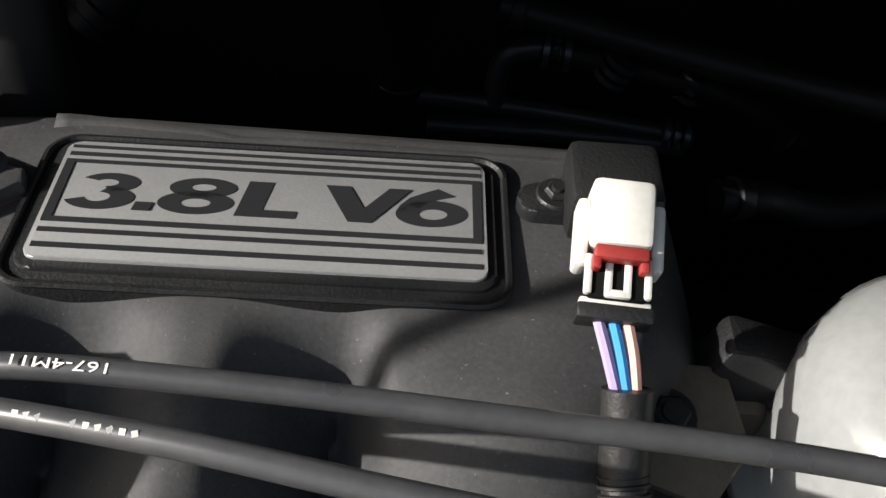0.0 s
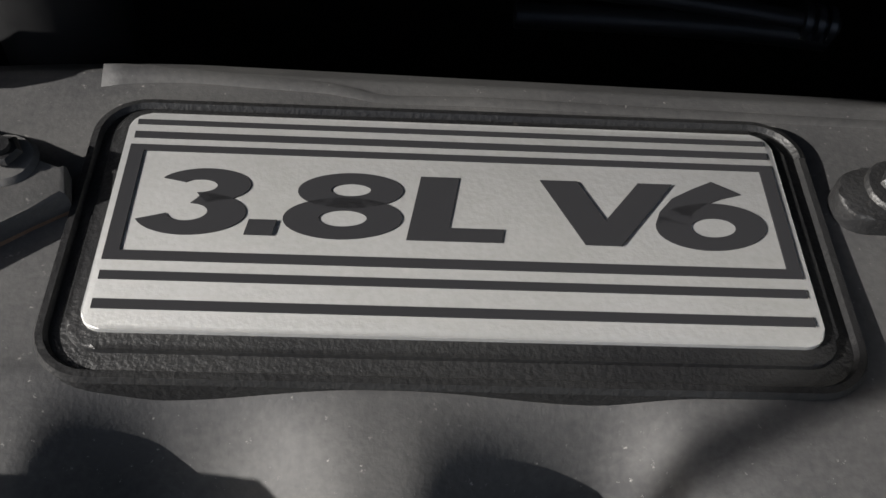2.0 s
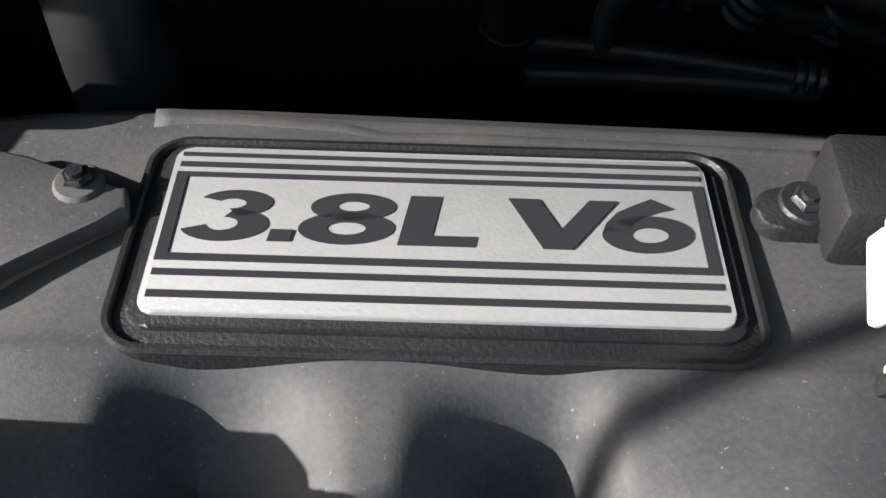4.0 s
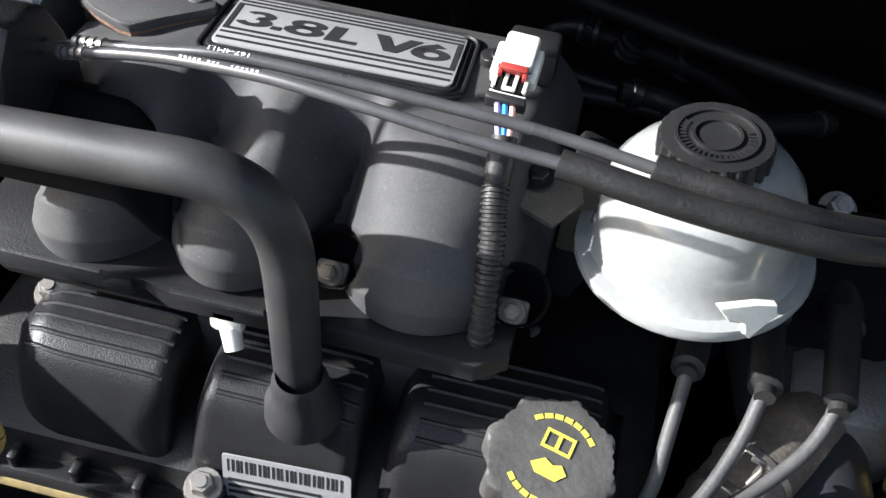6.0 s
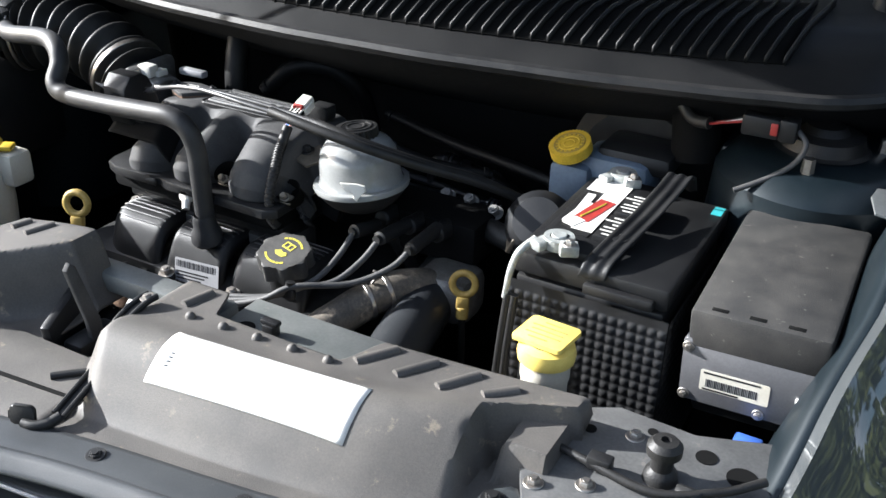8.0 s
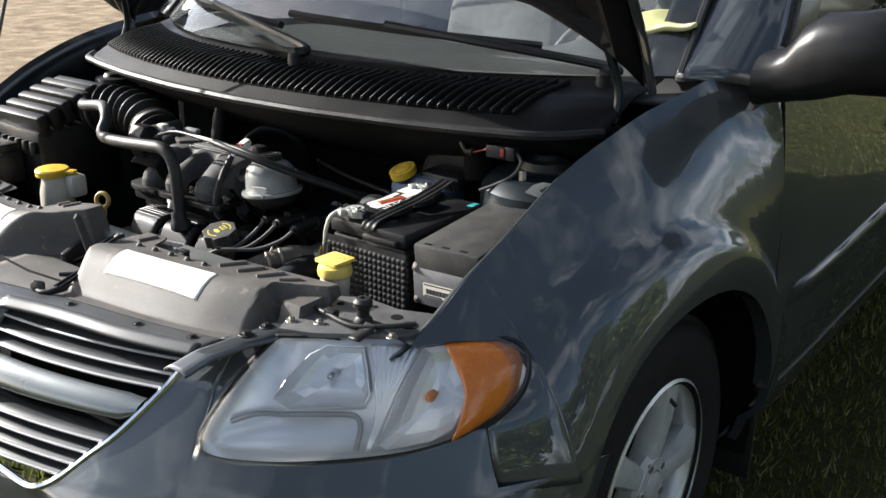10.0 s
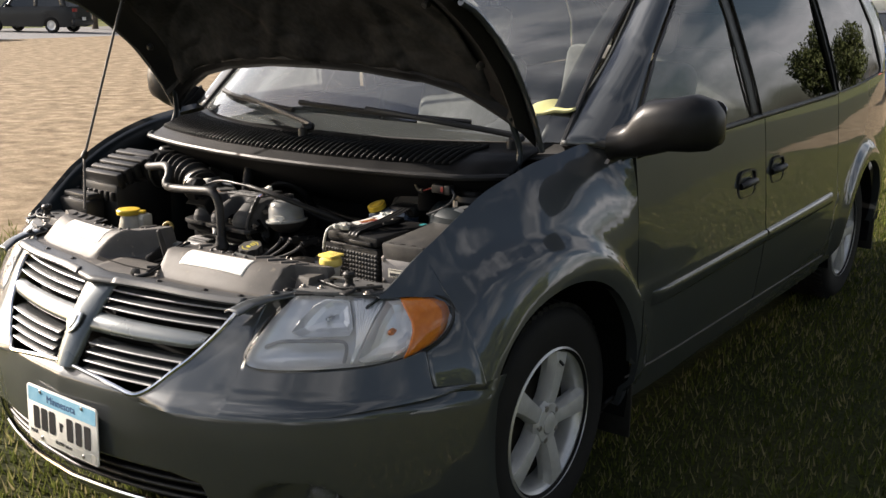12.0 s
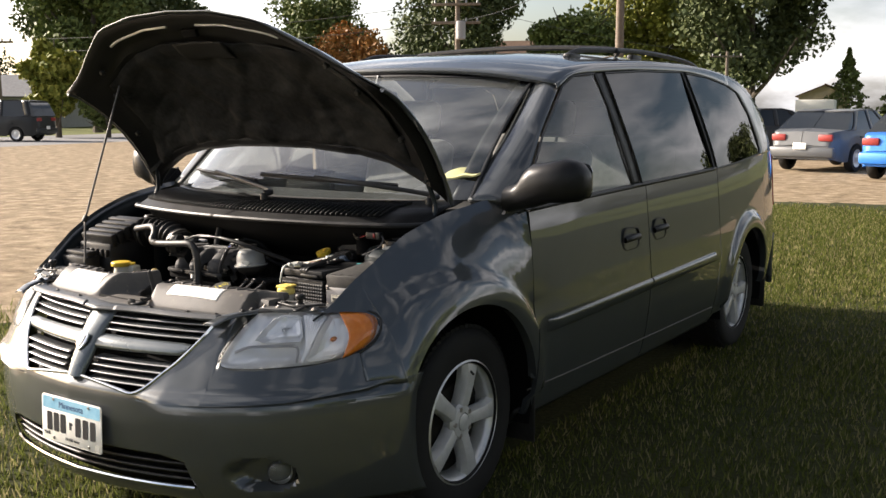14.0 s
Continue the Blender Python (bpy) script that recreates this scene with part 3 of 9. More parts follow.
for s in (1, -1):
    side_panel("fender", -0.553, 0.372, s, "dark green fender with a flared wheel opening")
    side_panel("front_door", 0.380, 1.472, s, "front door in dark green paint")
    side_panel("sliding_door", 1.480, 2.462, s, "sliding side door in dark green paint")
    side_panel("rear_quarter", 2.470, 4.08, s, "rear quarter panel", zlo=0.30)
    # bright pinch edge under the doors
    bm = bmesh.new()
    tube(bm, [side(y, lerp(0.378, 0.350, (y - .34) / 2.1), s, 0.001) for y in steps(0.36, 2.44, 24)], 0.0035, 6, sub=1)
    part("sill_edge", bm, PANELP, VAN, "thin pale sill edge below the doors")
    # strip of fender behind the amber corner, down to the bumper
    bm = bmesh.new()

    def nose(k, v):
        z = lerp(0.772, 0.590, k)
        a = side(-0.416, z, 1.0, flare(-0.416, z))
        b = front(interp(z, (.590, .602, .634, .684, .708, .735, .763, .772), (.862, .858, .846, .833, .857, .867, .863, .859)), z)
        c = a + (a - side(-0.376, z, 1.0, flare(-0.376, z))) * 0.3
        p = a * (1 - v) ** 2 + c * (2 * v * (1 - v)) + b * v * v
        p.x *= s
        return p

    sheet(bm, nose, steps(0, 1, 12), steps(0, 1, 8))
    part("fender_nose", bm, PAINT, VAN, thick=0.004)
    # black belt moulding under the side windows
    bm = bmesh.new()
    sheet(bm, lambda y, v: upper(y, curve(y, BY, BZ) - 0.004 + 0.022 * v, s, 0.003 + 0.007 * math.sin(math.pi * v)), steps(0.385, 2.44, 40), steps(0, 1, 6))
    part("belt_moulding", bm, TRIM, VAN, "black belt moulding under the windows", thick=0.004)
    # sill
    bm = bmesh.new()
    sheet(bm, lambda y, v: Vector((s * (0.905 - 0.05 * v), y, 0.285 - 0.07 * v)), steps(0.36, 2.66, 20), steps(0, 1, 4))
    part("sill", bm, PLASTIC, VAN, "black sill strip below the doors", thick=0.01)
    # side moulding, front and rear piece
    for y0, y1 in ((0.47, 1.468), (1.484, 2.36)):
        bm = bmesh.new()

        def mold(y, v):
            z = interp(y, (0.47, 2.36), (0.607, 0.645)) + 0.026 * math.cos(v)
            w = min(1.0, (y - 0.468) / 0.03, ) if y < 0.6 else 1.0
            p = side(y, z, s)
            return p + Vector((s * 0.011 * math.sin(v) ** .6 * max(w, 0.05), 0, 0))

        sheet(bm, mold, steps(y0, y1, 24), steps(0, math.pi, 8))
        part("side_moulding", bm, PAINT, VAN, "body-coloured side moulding strip")
    # glass and pillars above the sill
    wins = {
        "front_door": [(0.345, 1.10), (0.435, 1.19), (0.575, 1.332), (0.83, 1.522), (0.95, 1.568), (1.165, 1.585), (1.215, 1.45), (1.322, 1.085), (0.70, 1.070), (0.345, 1.062)],
        "sliding_door": [(1.275, 1.590), (1.70, 1.612), (2.225, 1.622), (2.405, 1.110), (1.90, 1.098), (1.425, 1.088), (1.34, 1.36)],
        "rear_quarter": [(2.285, 1.618), (2.60, 1.605), (2.90, 1.570), (3.06, 1.530), (3.20, 1.40), (3.315, 1.185), (3.28, 1.160), (2.80, 1.128), (2.455, 1.114)],
    }
    for wname, outline in wins.items():
        mat = GLASS if wname == "front_door" else TINT
        bm = bmesh.new()
        cy = sum(p[0] for p in outline) / len(outline)
        cz = sum(p[1] for p in outline) / len(outline)
        loops = []
        for k in (1.0, 0.66, 0.33):
            loops.append([bm.verts.new(upper(lerp(cy, y, k), lerp(cz, z, k), s, 0.004)) for y, z in outline])
        mid = bm.verts.new(upper(cy, cz, s, 0.004))
        n = len(outline)
        for a, b in zip(loops, loops[1:]):
            for i in range(n):
                bm.faces.new((a[i], a[(i + 1) % n], b[(i + 1) % n], b[i]))
        for i in range(n):
            bm.faces.new((loops[-1][i], loops[-1][(i + 1) % n], mid))
        glass = part("side_window", bm, mat, VAN, "clear front door glass" if mat is GLASS else "dark tinted privacy glass", smooth=80)
        glass.visible_shadow = False
        bm = bmesh.new()
        ring = [upper(lerp(p[0], q[0], k / 6), lerp(p[1], q[1], k / 6), s, 0.005) for p, q in zip(outline, outline[1:] + outline[:1]) for k in range(6)]
        tube(bm, ring + [ring[0]], 0.005, 6, sub=1, caps=False)
        part("window_seal", bm, TRIM, VAN)
    # pillar skins between the windows, as strips
    def strip(name, pts_a, pts_b, mat, out=0.0):
        bm = bmesh.new()
        n = 10

        def along(pts, t):
            k = t * (len(pts) - 1)
            i = min(int(k), len(pts) - 2)
            return lerp(pts[i][0], pts[i + 1][0], k - i), lerp(pts[i][1], pts[i + 1][1], k - i)

        def f(t, v):
            a, b = along(pts_a, t), along(pts_b, t)
            return upper(lerp(a[0], b[0], v), lerp(a[1], b[1], v), s, out)

        sheet(bm, f, steps(0, 1, 24), steps(0, 1, 4))
        part(name, bm, mat, VAN, thick=0.02)

    strip("centre_pillar", [(1.345, 1.083), (1.235, 1.45), (1.185, 1.588)], [(1.415, 1.086), (1.33, 1.36), (1.265, 1.592)], TRIM)
    strip("rear_pillar", [(2.405, 1.108), (2.225, 1.622)], [(2.455, 1.112), (2.285, 1.62)], TRIM)
    strip("end_pillar", [(3.30, 1.155), (3.325, 1.185), (3.21, 1.40), (3.07, 1.53), (2.90, 1.575), (2.6, 1.612)], [(3.78, 1.155), (3.74, 1.24)] + [(q, roof_edge(q)) for q in (3.62, 3.45, 3.26, 2.9)], PAINT)
    bm = bmesh.new()
    sheet(bm, lambda y, v: upper(y, lerp(curve(y, WTY, WTZ), roof_edge(y), v), s, 0.002 + 0.004 * math.sin(math.pi * v)), steps(0.79, 2.95, 54), steps(0, 1, 6))
    part("roof_side", bm, PAINT, VAN, thick=0.006)
    # windscreen pillar
    bm = bmesh.new()

    def pillar(t, v):
        outer = [upper(*q) for q in ((0.33, 1.075), (0.42, 1.187), (0.565, 1.336), (0.82, 1.530))]
        inner = [(0.775, 0.215, 1.100), (0.763, 0.40, 1.245), (0.738, 0.62, 1.405), (0.702, 0.85, 1.562)]
        k = t * 3
        i = min(int(k), 2)
        a, b = Vector(outer[i]).lerp(Vector(outer[i + 1]), k - i), Vector(inner[i]).lerp(Vector(inner[i + 1]), k - i)
        p = a.lerp(b, v) + Vector((0.3, -0.7, 0.5)) * 0.022 * math.sin(math.pi * v)
        p.x *= s
        return p

    sheet(bm, pillar, steps(0, 1, 18), steps(0, 1, 8))
    part("windscreen_pillar", bm, PAINT, VAN, thick=0.012)

# roof
def roof(y, u):
    ze = roof_edge(y)
    half = upper(y, ze).x + 0.002
    yy = y - 0.10 * (1 - u * u) * max(0.0, 1 - (y - 0.80) / 0.6) + 0.10 * (1 - u * u) * max(0.0, (y - 2.6) / 1.1)
    return Vector((u * half, yy, ze + 0.069 * (1 - abs(u) ** 3)))


bm = bmesh.new()
sheet(bm, roof, [0.80, 0.82, 0.85, 0.89] + steps(0.95, 3.64, 40), steps(-1, 1, 28))
part("roof", bm, PAINT, VAN, "dark roof panel catching the sky", thick=0.02)

# roof rails and one crossbar
for s in (1, -1):
    bm = bmesh.new()
    pts = [(s * 0.60, 1.32, 1.655), (s * 0.60, 1.38, 1.690), (s * 0.605, 1.55, 1.712), (s * 0.61, 2.2, 1.730), (s * 0.605, 2.8, 1.710), (s * 0.59, 3.06, 1.680), (s * 0.585, 3.14, 1.640)]
    tube(bm, pts, lambda t: 0.013 + 0.006 * (abs(t - 0.5) > 0.42), 8)
    for y in (1.38, 2.1, 3.06):
        z = interp(y, RY, RZ)
        box(bm, (s * 0.605, y, z + 0.006), (0.040, 0.12, 0.034), 0.012)
    part("roof_rail", bm, PLASTIC, VAN, "black roof rack rail")
for y in (1.85,):
    bm = bmesh.new()
    z = interp(y, RY, RZ) + 0.058
    tube(bm, [(-0.62, y, z - 0.045), (-0.56, y, z - 0.01), (0, y, z + 0.01), (0.56, y, z - 0.01), (0.62, y, z - 0.045)], 0.014, 8)
    part("rack_crossbar", bm, PLASTIC, VAN, "black roof rack crossbar")

# windscreen
def screen(u, v):
    base_y = 0.235 - 0.30 * (1 - abs(u) ** 2.2)
    b = Vector((u * 0.775, base_y, 1.100 + 0.005 * (1 - u * u)))
    t = Vector((u * 0.702, 0.85 - 0.115 * (1 - u * u), 1.562 + 0.028 * (1 - u * u)))
    return b.lerp(t, v) + Vector((0, -0.30, 0.62)).normalized() * 0.030 * math.sin(math.pi * v)


bm = bmesh.new()
sheet(bm, screen, steps(-1, 1, 24), steps(0, 1, 14))
ws = part("windscreen", bm, SCREENGLASS, VAN, "clear windscreen reflecting bright sky", smooth=80)
ws.visible_shadow = False
bm = bmesh.new()
sheet(bm, lambda u, v: screen(u, 1.0 - 0.05 * v) + Vector((0, -0.002, 0.004)), steps(-1, 1, 24), steps(0, 1, 2))
part("windscreen_band", bm, TRIM, VAN, "black band along the windscreen's upper edge", thick=0.003)
for s in (1, -1):
    bm = bmesh.new()
    tube(bm, [screen(s, v) + Vector((s * 0.004, -0.004, 0.004)) for v in steps(0, 1, 8)], 0.008, 6, sub=2)
    part("screen_seal", bm, TRIM, VAN)
    bm = bmesh.new()
    sheet(bm, lambda u, v: screen(s * u, v) + Vector((0, 0.003, -0.004)), steps(0.925, 1.0, 4), steps(0, 1, 12))
    part("screen_border", bm, TRIM, VAN, "black printed border of the windscreen", thick=0.002)

# rear end, underbody and wheel wells
bm = bmesh.new()
sheet(bm, lambda u, v: Vector((u * lerp(0.76, 0.73, v), 4.10 + 0.06 * (1 - u * u) - interp(v, (0, .45, .8, 1), (0.0, 0.05, 0.28, 0.50)), lerp(0.35, 1.45, v))), steps(-1, 1, 14), steps(0, 1, 16))
part("tailgate", bm, PAINT, VAN, thick=0.02)
bm = bmesh.new()
sheet(bm, lambda u, v: Vector((u * 0.86, 4.17 + 0.05 * (1 - u * u) - 0.22 * abs(u) ** 8, lerp(0.26, 0.60, v))), steps(-1, 1, 24), steps(0, 1, 6))
part("rear_bumper", bm, PAINT, VAN, thick=0.03)
for s in (1, -1):
    bm = bmesh.new()
    sheet(bm, lambda y, v: side(y, lerp(0.80, 1.13, v), s, 0.006), steps(3.86, 4.06, 6), steps(0, 1, 8))
    part("tail_lamp", bm, RED, VAN, "red tail lamp", thick=0.02)
    # wheel wells skinned near black, their shade put into the colour
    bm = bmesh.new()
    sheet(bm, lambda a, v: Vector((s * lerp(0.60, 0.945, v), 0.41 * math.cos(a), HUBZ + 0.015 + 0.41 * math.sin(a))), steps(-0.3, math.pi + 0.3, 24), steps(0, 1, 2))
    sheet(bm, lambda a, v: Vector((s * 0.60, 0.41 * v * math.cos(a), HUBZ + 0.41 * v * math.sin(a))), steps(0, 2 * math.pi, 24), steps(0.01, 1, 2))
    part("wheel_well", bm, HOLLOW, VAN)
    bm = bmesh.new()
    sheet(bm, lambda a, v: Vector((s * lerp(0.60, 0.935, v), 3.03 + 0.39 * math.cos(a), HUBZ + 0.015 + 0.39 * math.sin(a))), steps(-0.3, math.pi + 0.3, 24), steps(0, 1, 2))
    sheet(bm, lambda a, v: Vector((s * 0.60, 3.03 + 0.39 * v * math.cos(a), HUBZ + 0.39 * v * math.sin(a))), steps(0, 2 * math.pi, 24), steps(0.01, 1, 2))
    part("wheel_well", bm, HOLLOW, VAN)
    for y in (0.43, 3.47):
        bm = bmesh.new()
        box(bm, (s * 0.87, y, 0.27 if y < 1 else 0.33), (0.16, 0.012, 0.24 if y < 1 else 0.30), 0.004)
        part("mud_flap", bm, RUBBER, VAN)
bm = bmesh.new()
box(bm, (0, 1.75, 0.27), (1.16, 4.4, 0.05), 0.01)
part("underbody", bm, HOLLOW, VAN)


# wheels
WHEELA = shader("painted_alloy", (.60, .60, .59), .34, .18, (.48, .48, .47), 20, 300, bump=.05, wear=(.20, .18, .16), wear_at=.70, wear_scale=30)


def wheel(s, y):
    w = part("wheel", bmesh.new(), ALLOY, VAN, "five-spoke alloy wheel with a worn black tyre")
    m = Matrix.Translation((s * 0.80, y, HUBZ)) @ rotm(0, 90 * s, 0)
    bm = bmesh.new()
    prof = [(.205, -.095), (.225, -.105), (.30, -.112), (.325, -.100), (.338, -.080), (.341, 0), (.338, .080), (.325, .100), (.30, .112), (.235, .106), (.208, .098)]
    lathe(bm, prof, 72, m)
    for k in range(72):
        a = 2 * math.pi * (k + 0.5) / 72
        for zz, tilt in ((-.062, 18), (.062, -18)):
            box(bm, m @ Vector((0.3395 * math.cos(a), 0.3395 * math.sin(a), zz)), (0.013, 0.018, 0.052), 0, m.to_3x3().to_4x4() @ rotm(0, 0, math.degrees(a)) @ rotm(tilt, 0, 0))
    for rr in (-.028, 0.0, .028):
        lathe(bm, [(.3415, rr - .008), (.3445, rr - .007), (.3445, rr + .007), (.3415, rr + .008)], 72, m)
    part("tyre", bm, TYRE, w, "black tyre with block tread")
    bm = bmesh.new()
    lathe(bm, [(.216, .108), (.222, .104), (.219, .098), (.205, .090), (.196, .070), (.192, .0), (.198, -.09), (.215, -.10)], 60, m)
    part("rim", bm, ALLOY, w, "machined alloy rim lip")
    bm = bmesh.new()
    for k in range(5):
        a = 2 * math.pi * k / 5 + 0.31
        r3 = m @ rotm(0, 0, math.degrees(a))
        secs = [(0.040, .031, .090), (0.08, .029, .096), (0.14, .032, .099), (0.185, .038, .098), (0.205, .046, .094)]
        rings = []
        for r, hw, z in secs:
            ring = [(r, -hw, z - .022), (r, -hw * .72, z + .001), (r, -hw * .4, z + .004), (r, hw * .4, z + .004), (r, hw * .72, z + .001), (r, hw, z - .022), (r, hw * .8, z - .045), (r, -hw * .8, z - .045)]
            rings.append([bm.verts.new(r3 @ Vector(q)) for q in ring])
        for a1, b1 in zip(rings, rings[1:]):
            for i in range(8):
                bm.faces.new((a1[i], a1[(i + 1) % 8], b1[(i + 1) % 8], b1[i]))
        bm.faces.new(rings[0][::-1]), bm.faces.new(rings[-1])
    part("spokes", bm, WHEELA, w, "silver wheel spokes with scuffs")
    bm = bmesh.new()
    lathe(bm, [(0, .052), (.062, .055), (.066, .085), (.056, .098), (.034, .100), (.032, .094), (.030, .102), (.018, .106), (0, .107)], 30, m)
    part("hub", bm, WHEELA, w)
    for k in range(5):
        a = 2 * math.pi * k / 5 + 0.31 + math.pi / 5
        bm = bmesh.new()
        cyl(bm, m @ Vector((.049 * math.cos(a), .049 * math.sin(a), .07)), m @ Vector((.049 * math.cos(a), .049 * math.sin(a), .101)), .011, .010, 6, 0.002)
        part("lug_nut", bm, STEEL, w)
    # disc brought forward and near black: shade between spokes put into it
    bm = bmesh.new()
    lathe(bm, [(0, .032), (.189, .030), (.189, .020), (0, .020)], 32, m)
    lathe(bm, [(0, .046), (.12, .044), (.125, .036), (.125, .030)], 32, m)
    part("brake_disc", bm, shader("brake_gap_shade", (.010, .009, .008), .8, .0, (.020, .017, .014), 40, 300, spec=.2) if "brake_gap_shade" not in bpy.data.materials else bpy.data.materials["brake_gap_shade"], w, "widened brake disc, near black for the shade behind the spokes")
    bm = bmesh.new()
    a = 2.9
    cyl(bm, m @ Vector((.190 * math.cos(a), .190 * math.sin(a), .085)), m @ Vector((.170 * math.cos(a), .170 * math.sin(a), .115)), .005, .004, 8)
    part("valve_stem", bm, RUBBER, w)


for s in (1, -1):
    for y in WHEEL_Y:
        wheel(s, y)

# ---- minivan: front end ----
CHX = (0.0, .06, .15, .26, .285, .315, .385, .43, .452, .47)
CHZ = (.588, .584, .574, .560, .566, .590, .660, .725, .775, .81)


def chrome_z(x):
    """Height of the bright moulding under and beside the grille."""
    return interp(abs(x), CHX, CHZ)


LAMP = [(.552, .803), (.532, .760), (.514, .705), (.508, .672), (.520, .652), (.565, .645), (.65, .648), (.753, .657), (.802, .668), (.838, .687), (.857, .708), (.865, .735), (.861, .763), (.849, .783), (.823, .799), (.766, .807), (.660, .808)]


def lamp_low(x):
    xs = [p[0] for p in LAMP[3:12]]
    zs = [p[1] for p in LAMP[3:12]]
    return interp(x, xs, zs)


def fascia_top(x):
    a = abs(x)
    if a < 0.452:
        return chrome_z(a)
    if a < 0.508:
        return lerp(0.785, 0.80, (a - .452) / .056)
    if a < 0.842:
        return lamp_low(a)
    return interp(a, (.842, .862, .876, .91, .965), (.685, .634, .602, .604, .606))


CRX = (.30, .355, .56, .73, .88, .94, .97)
CRZ = (.545, .545, .550, .560, .585, .605, .62)


def fascia(x, z):
    """The bumper skin with its crease and the fog lamp pockets."""
    p = front(x, z)
    a = abs(x)
    if a > 0.28:
        cz = interp(a, CRX, CRZ)
        k = min(1.0, (a - 0.28) / 0.10)
        if z < cz:
            p.y += 0.010 * k * math.exp(-(cz - z) / 0.03)
        else:
            p.y -= 0.026 * k * math.exp(-(z - cz) / 0.055)
    d = math.hypot((a - 0.645) / 0.098, (z - 0.325) / 0.062)
    if d < 1.0:
        k = min(1.0, (1.0 - d) / 0.30)
        p.y += 0.055 * k * k * (3 - 2 * k)
    return p


xs_f = sorted(set(steps(-.965, .965, 220) + [-.508, .508, -.452, .452, .862, -.862]))
bm = bmesh.new()
low_top = 0.375


def upper_skin(x, v):
    lo = interp(abs(x), (0, .36, .44, .47, 1), (.385, .378, .36, .22, .22))
    top = fascia_top(x)
    cz = min(interp(abs(x), CRX, CRZ), top - 0.012)
    z = lerp(lo, cz - 0.0005, v / 0.6) if v <= 0.6 else lerp(cz + 0.0005, top, (v - 0.6) / 0.4)
    return fascia(x, z)


sheet(bm, upper_skin, xs_f, steps(0, 0.6, 36) + [0.6001] + steps(0.62, 1, 22))
part("bumper_cover", bm, PAINT, VAN, "dark green bumper cover", thick=0.004)
bm = bmesh.new()
sheet(bm, lambda x, v: front(x, lerp(0.215, 0.268, v), 0.004 * math.sin(math.pi * v)), steps(-.475, .475, 40), steps(0, 1, 6))
part("bumper_lip", bm, PAINT, VAN, thick=0.006)
bm = bmesh.new()
tube(bm, [front(x, 0.272, 0.006) for x in steps(-.455, .455, 20)], 0.007, 8, sub=2)
part("lip_moulding", bm, CHROME, VAN, "bright moulding on the lower bumper lip")
# black sheet stands in for the shade behind the lower bars
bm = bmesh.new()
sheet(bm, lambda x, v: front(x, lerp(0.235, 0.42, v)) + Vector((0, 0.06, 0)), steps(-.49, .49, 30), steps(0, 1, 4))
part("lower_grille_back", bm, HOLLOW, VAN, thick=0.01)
for z in (.30, .325, .352):
    bm = bmesh.new()
    sheet(bm, lambda x, v: front(x, z, -0.012) + Vector((0, 0.028 * v, -0.004 * v)), steps(-.45, .45, 30), steps(0, 1, 2))
    part("lower_grille_bar", bm, TRIM, VAN, thick=0.008)
for s in (1, -1):
    bm = bmesh.new()
    m = at((s * 0.665, -0.685, 0.325), 90, 0, s * 22)
    lathe(bm, [(0, .030), (.020, .027), (.036, .018), (.043, 0.0), (.045, -.03)], 28, m)
    part("fog_lamp", bm, LENS, VAN, "round clear fog lamp", smooth=60)
    bm = bmesh.new()
    lathe(bm, [(0.0, -.026), (.02, -.022), (.040, 0.0), (.043, .002)], 28, m)
    part("fog_reflector", bm, REFLECT, VAN)
    bm = bmesh.new()
    lathe(bm, [(.044, .006), (.052, .004), (.056, -.02), (.05, -.05)], 28, m)
    part("fog_bezel", bm, TRIM, VAN)

# grille: black backing in place of shaded depth, slats, the cross bars and the bright frame
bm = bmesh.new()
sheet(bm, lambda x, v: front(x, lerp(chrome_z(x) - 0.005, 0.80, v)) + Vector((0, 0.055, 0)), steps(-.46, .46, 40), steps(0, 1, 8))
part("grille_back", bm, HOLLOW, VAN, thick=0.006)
GRILLEP = shader("grille_bar_paint", (0.10, 0.115, 0.12), 0.30, 0.5, (0.13, 0.145, 0.15), 8.0, 900.0, coat=1.0, coat_rough=0.03)
SLATP = shader("grille_slat_paint", (.026, .029, .031), .34, 0, (.036, .039, .041), 10, 700, coat=.4, coat_rough=.1)
SLATS = (.584, .604, .624, .644, .727, .746, .765, .784)
for s in (1, -1):
    for z in SLATS:
        end = 0.268
        for x in steps(0.26, 0.462, 60):
            if chrome_z(x) < z - 0.003:
                end = x
        x0 = 0.066 if z < .66 else 0.058
        if end - x0 < 0.06:
            continue
        bm = bmesh.new()

        def slat(x, v):
            p = front(x, z)
            c, sn = math.cos(v), math.sin(v)
            return p + Vector((0, 0.016 - 0.020 * c, 0.0048 * sn - 0.003 * c))

        sheet(bm, lambda x, v: slat(s * x, v), steps(x0, end, 20), steps(0, 2 * math.pi, 10))
        part("grille_slat", bm, SLATP, VAN, "dark grey-green grille slat with a worn bright edge")
        bm = bmesh.new()
        tube(bm, [slat(s * x, 0) + Vector((0, -0.0006, 0.0016)) for x in steps(x0, end, 12)], 0.0026, 6, sub=1)
        part("slat_edge", bm, GREYL, VAN)
    # broad cross bar
    bm = bmesh.new()

    def xbar(x, v):
        zc = interp(x, (.05, .38, .42), (.690, .692, .700))
        h = interp(x, (.05, .38, .40), (.022, .018, .010))
        return front(s * x, zc + h * math.sin(v), 0.016 * math.cos(v) - 0.002)

    sheet(bm, xbar, steps(0.045, 0.405, 24), steps(-math.pi / 2, math.pi / 2, 10))
    part("grille_cross_bar", bm, GRILLEP, VAN, "silver-green grille cross bar")
bm = bmesh.new()


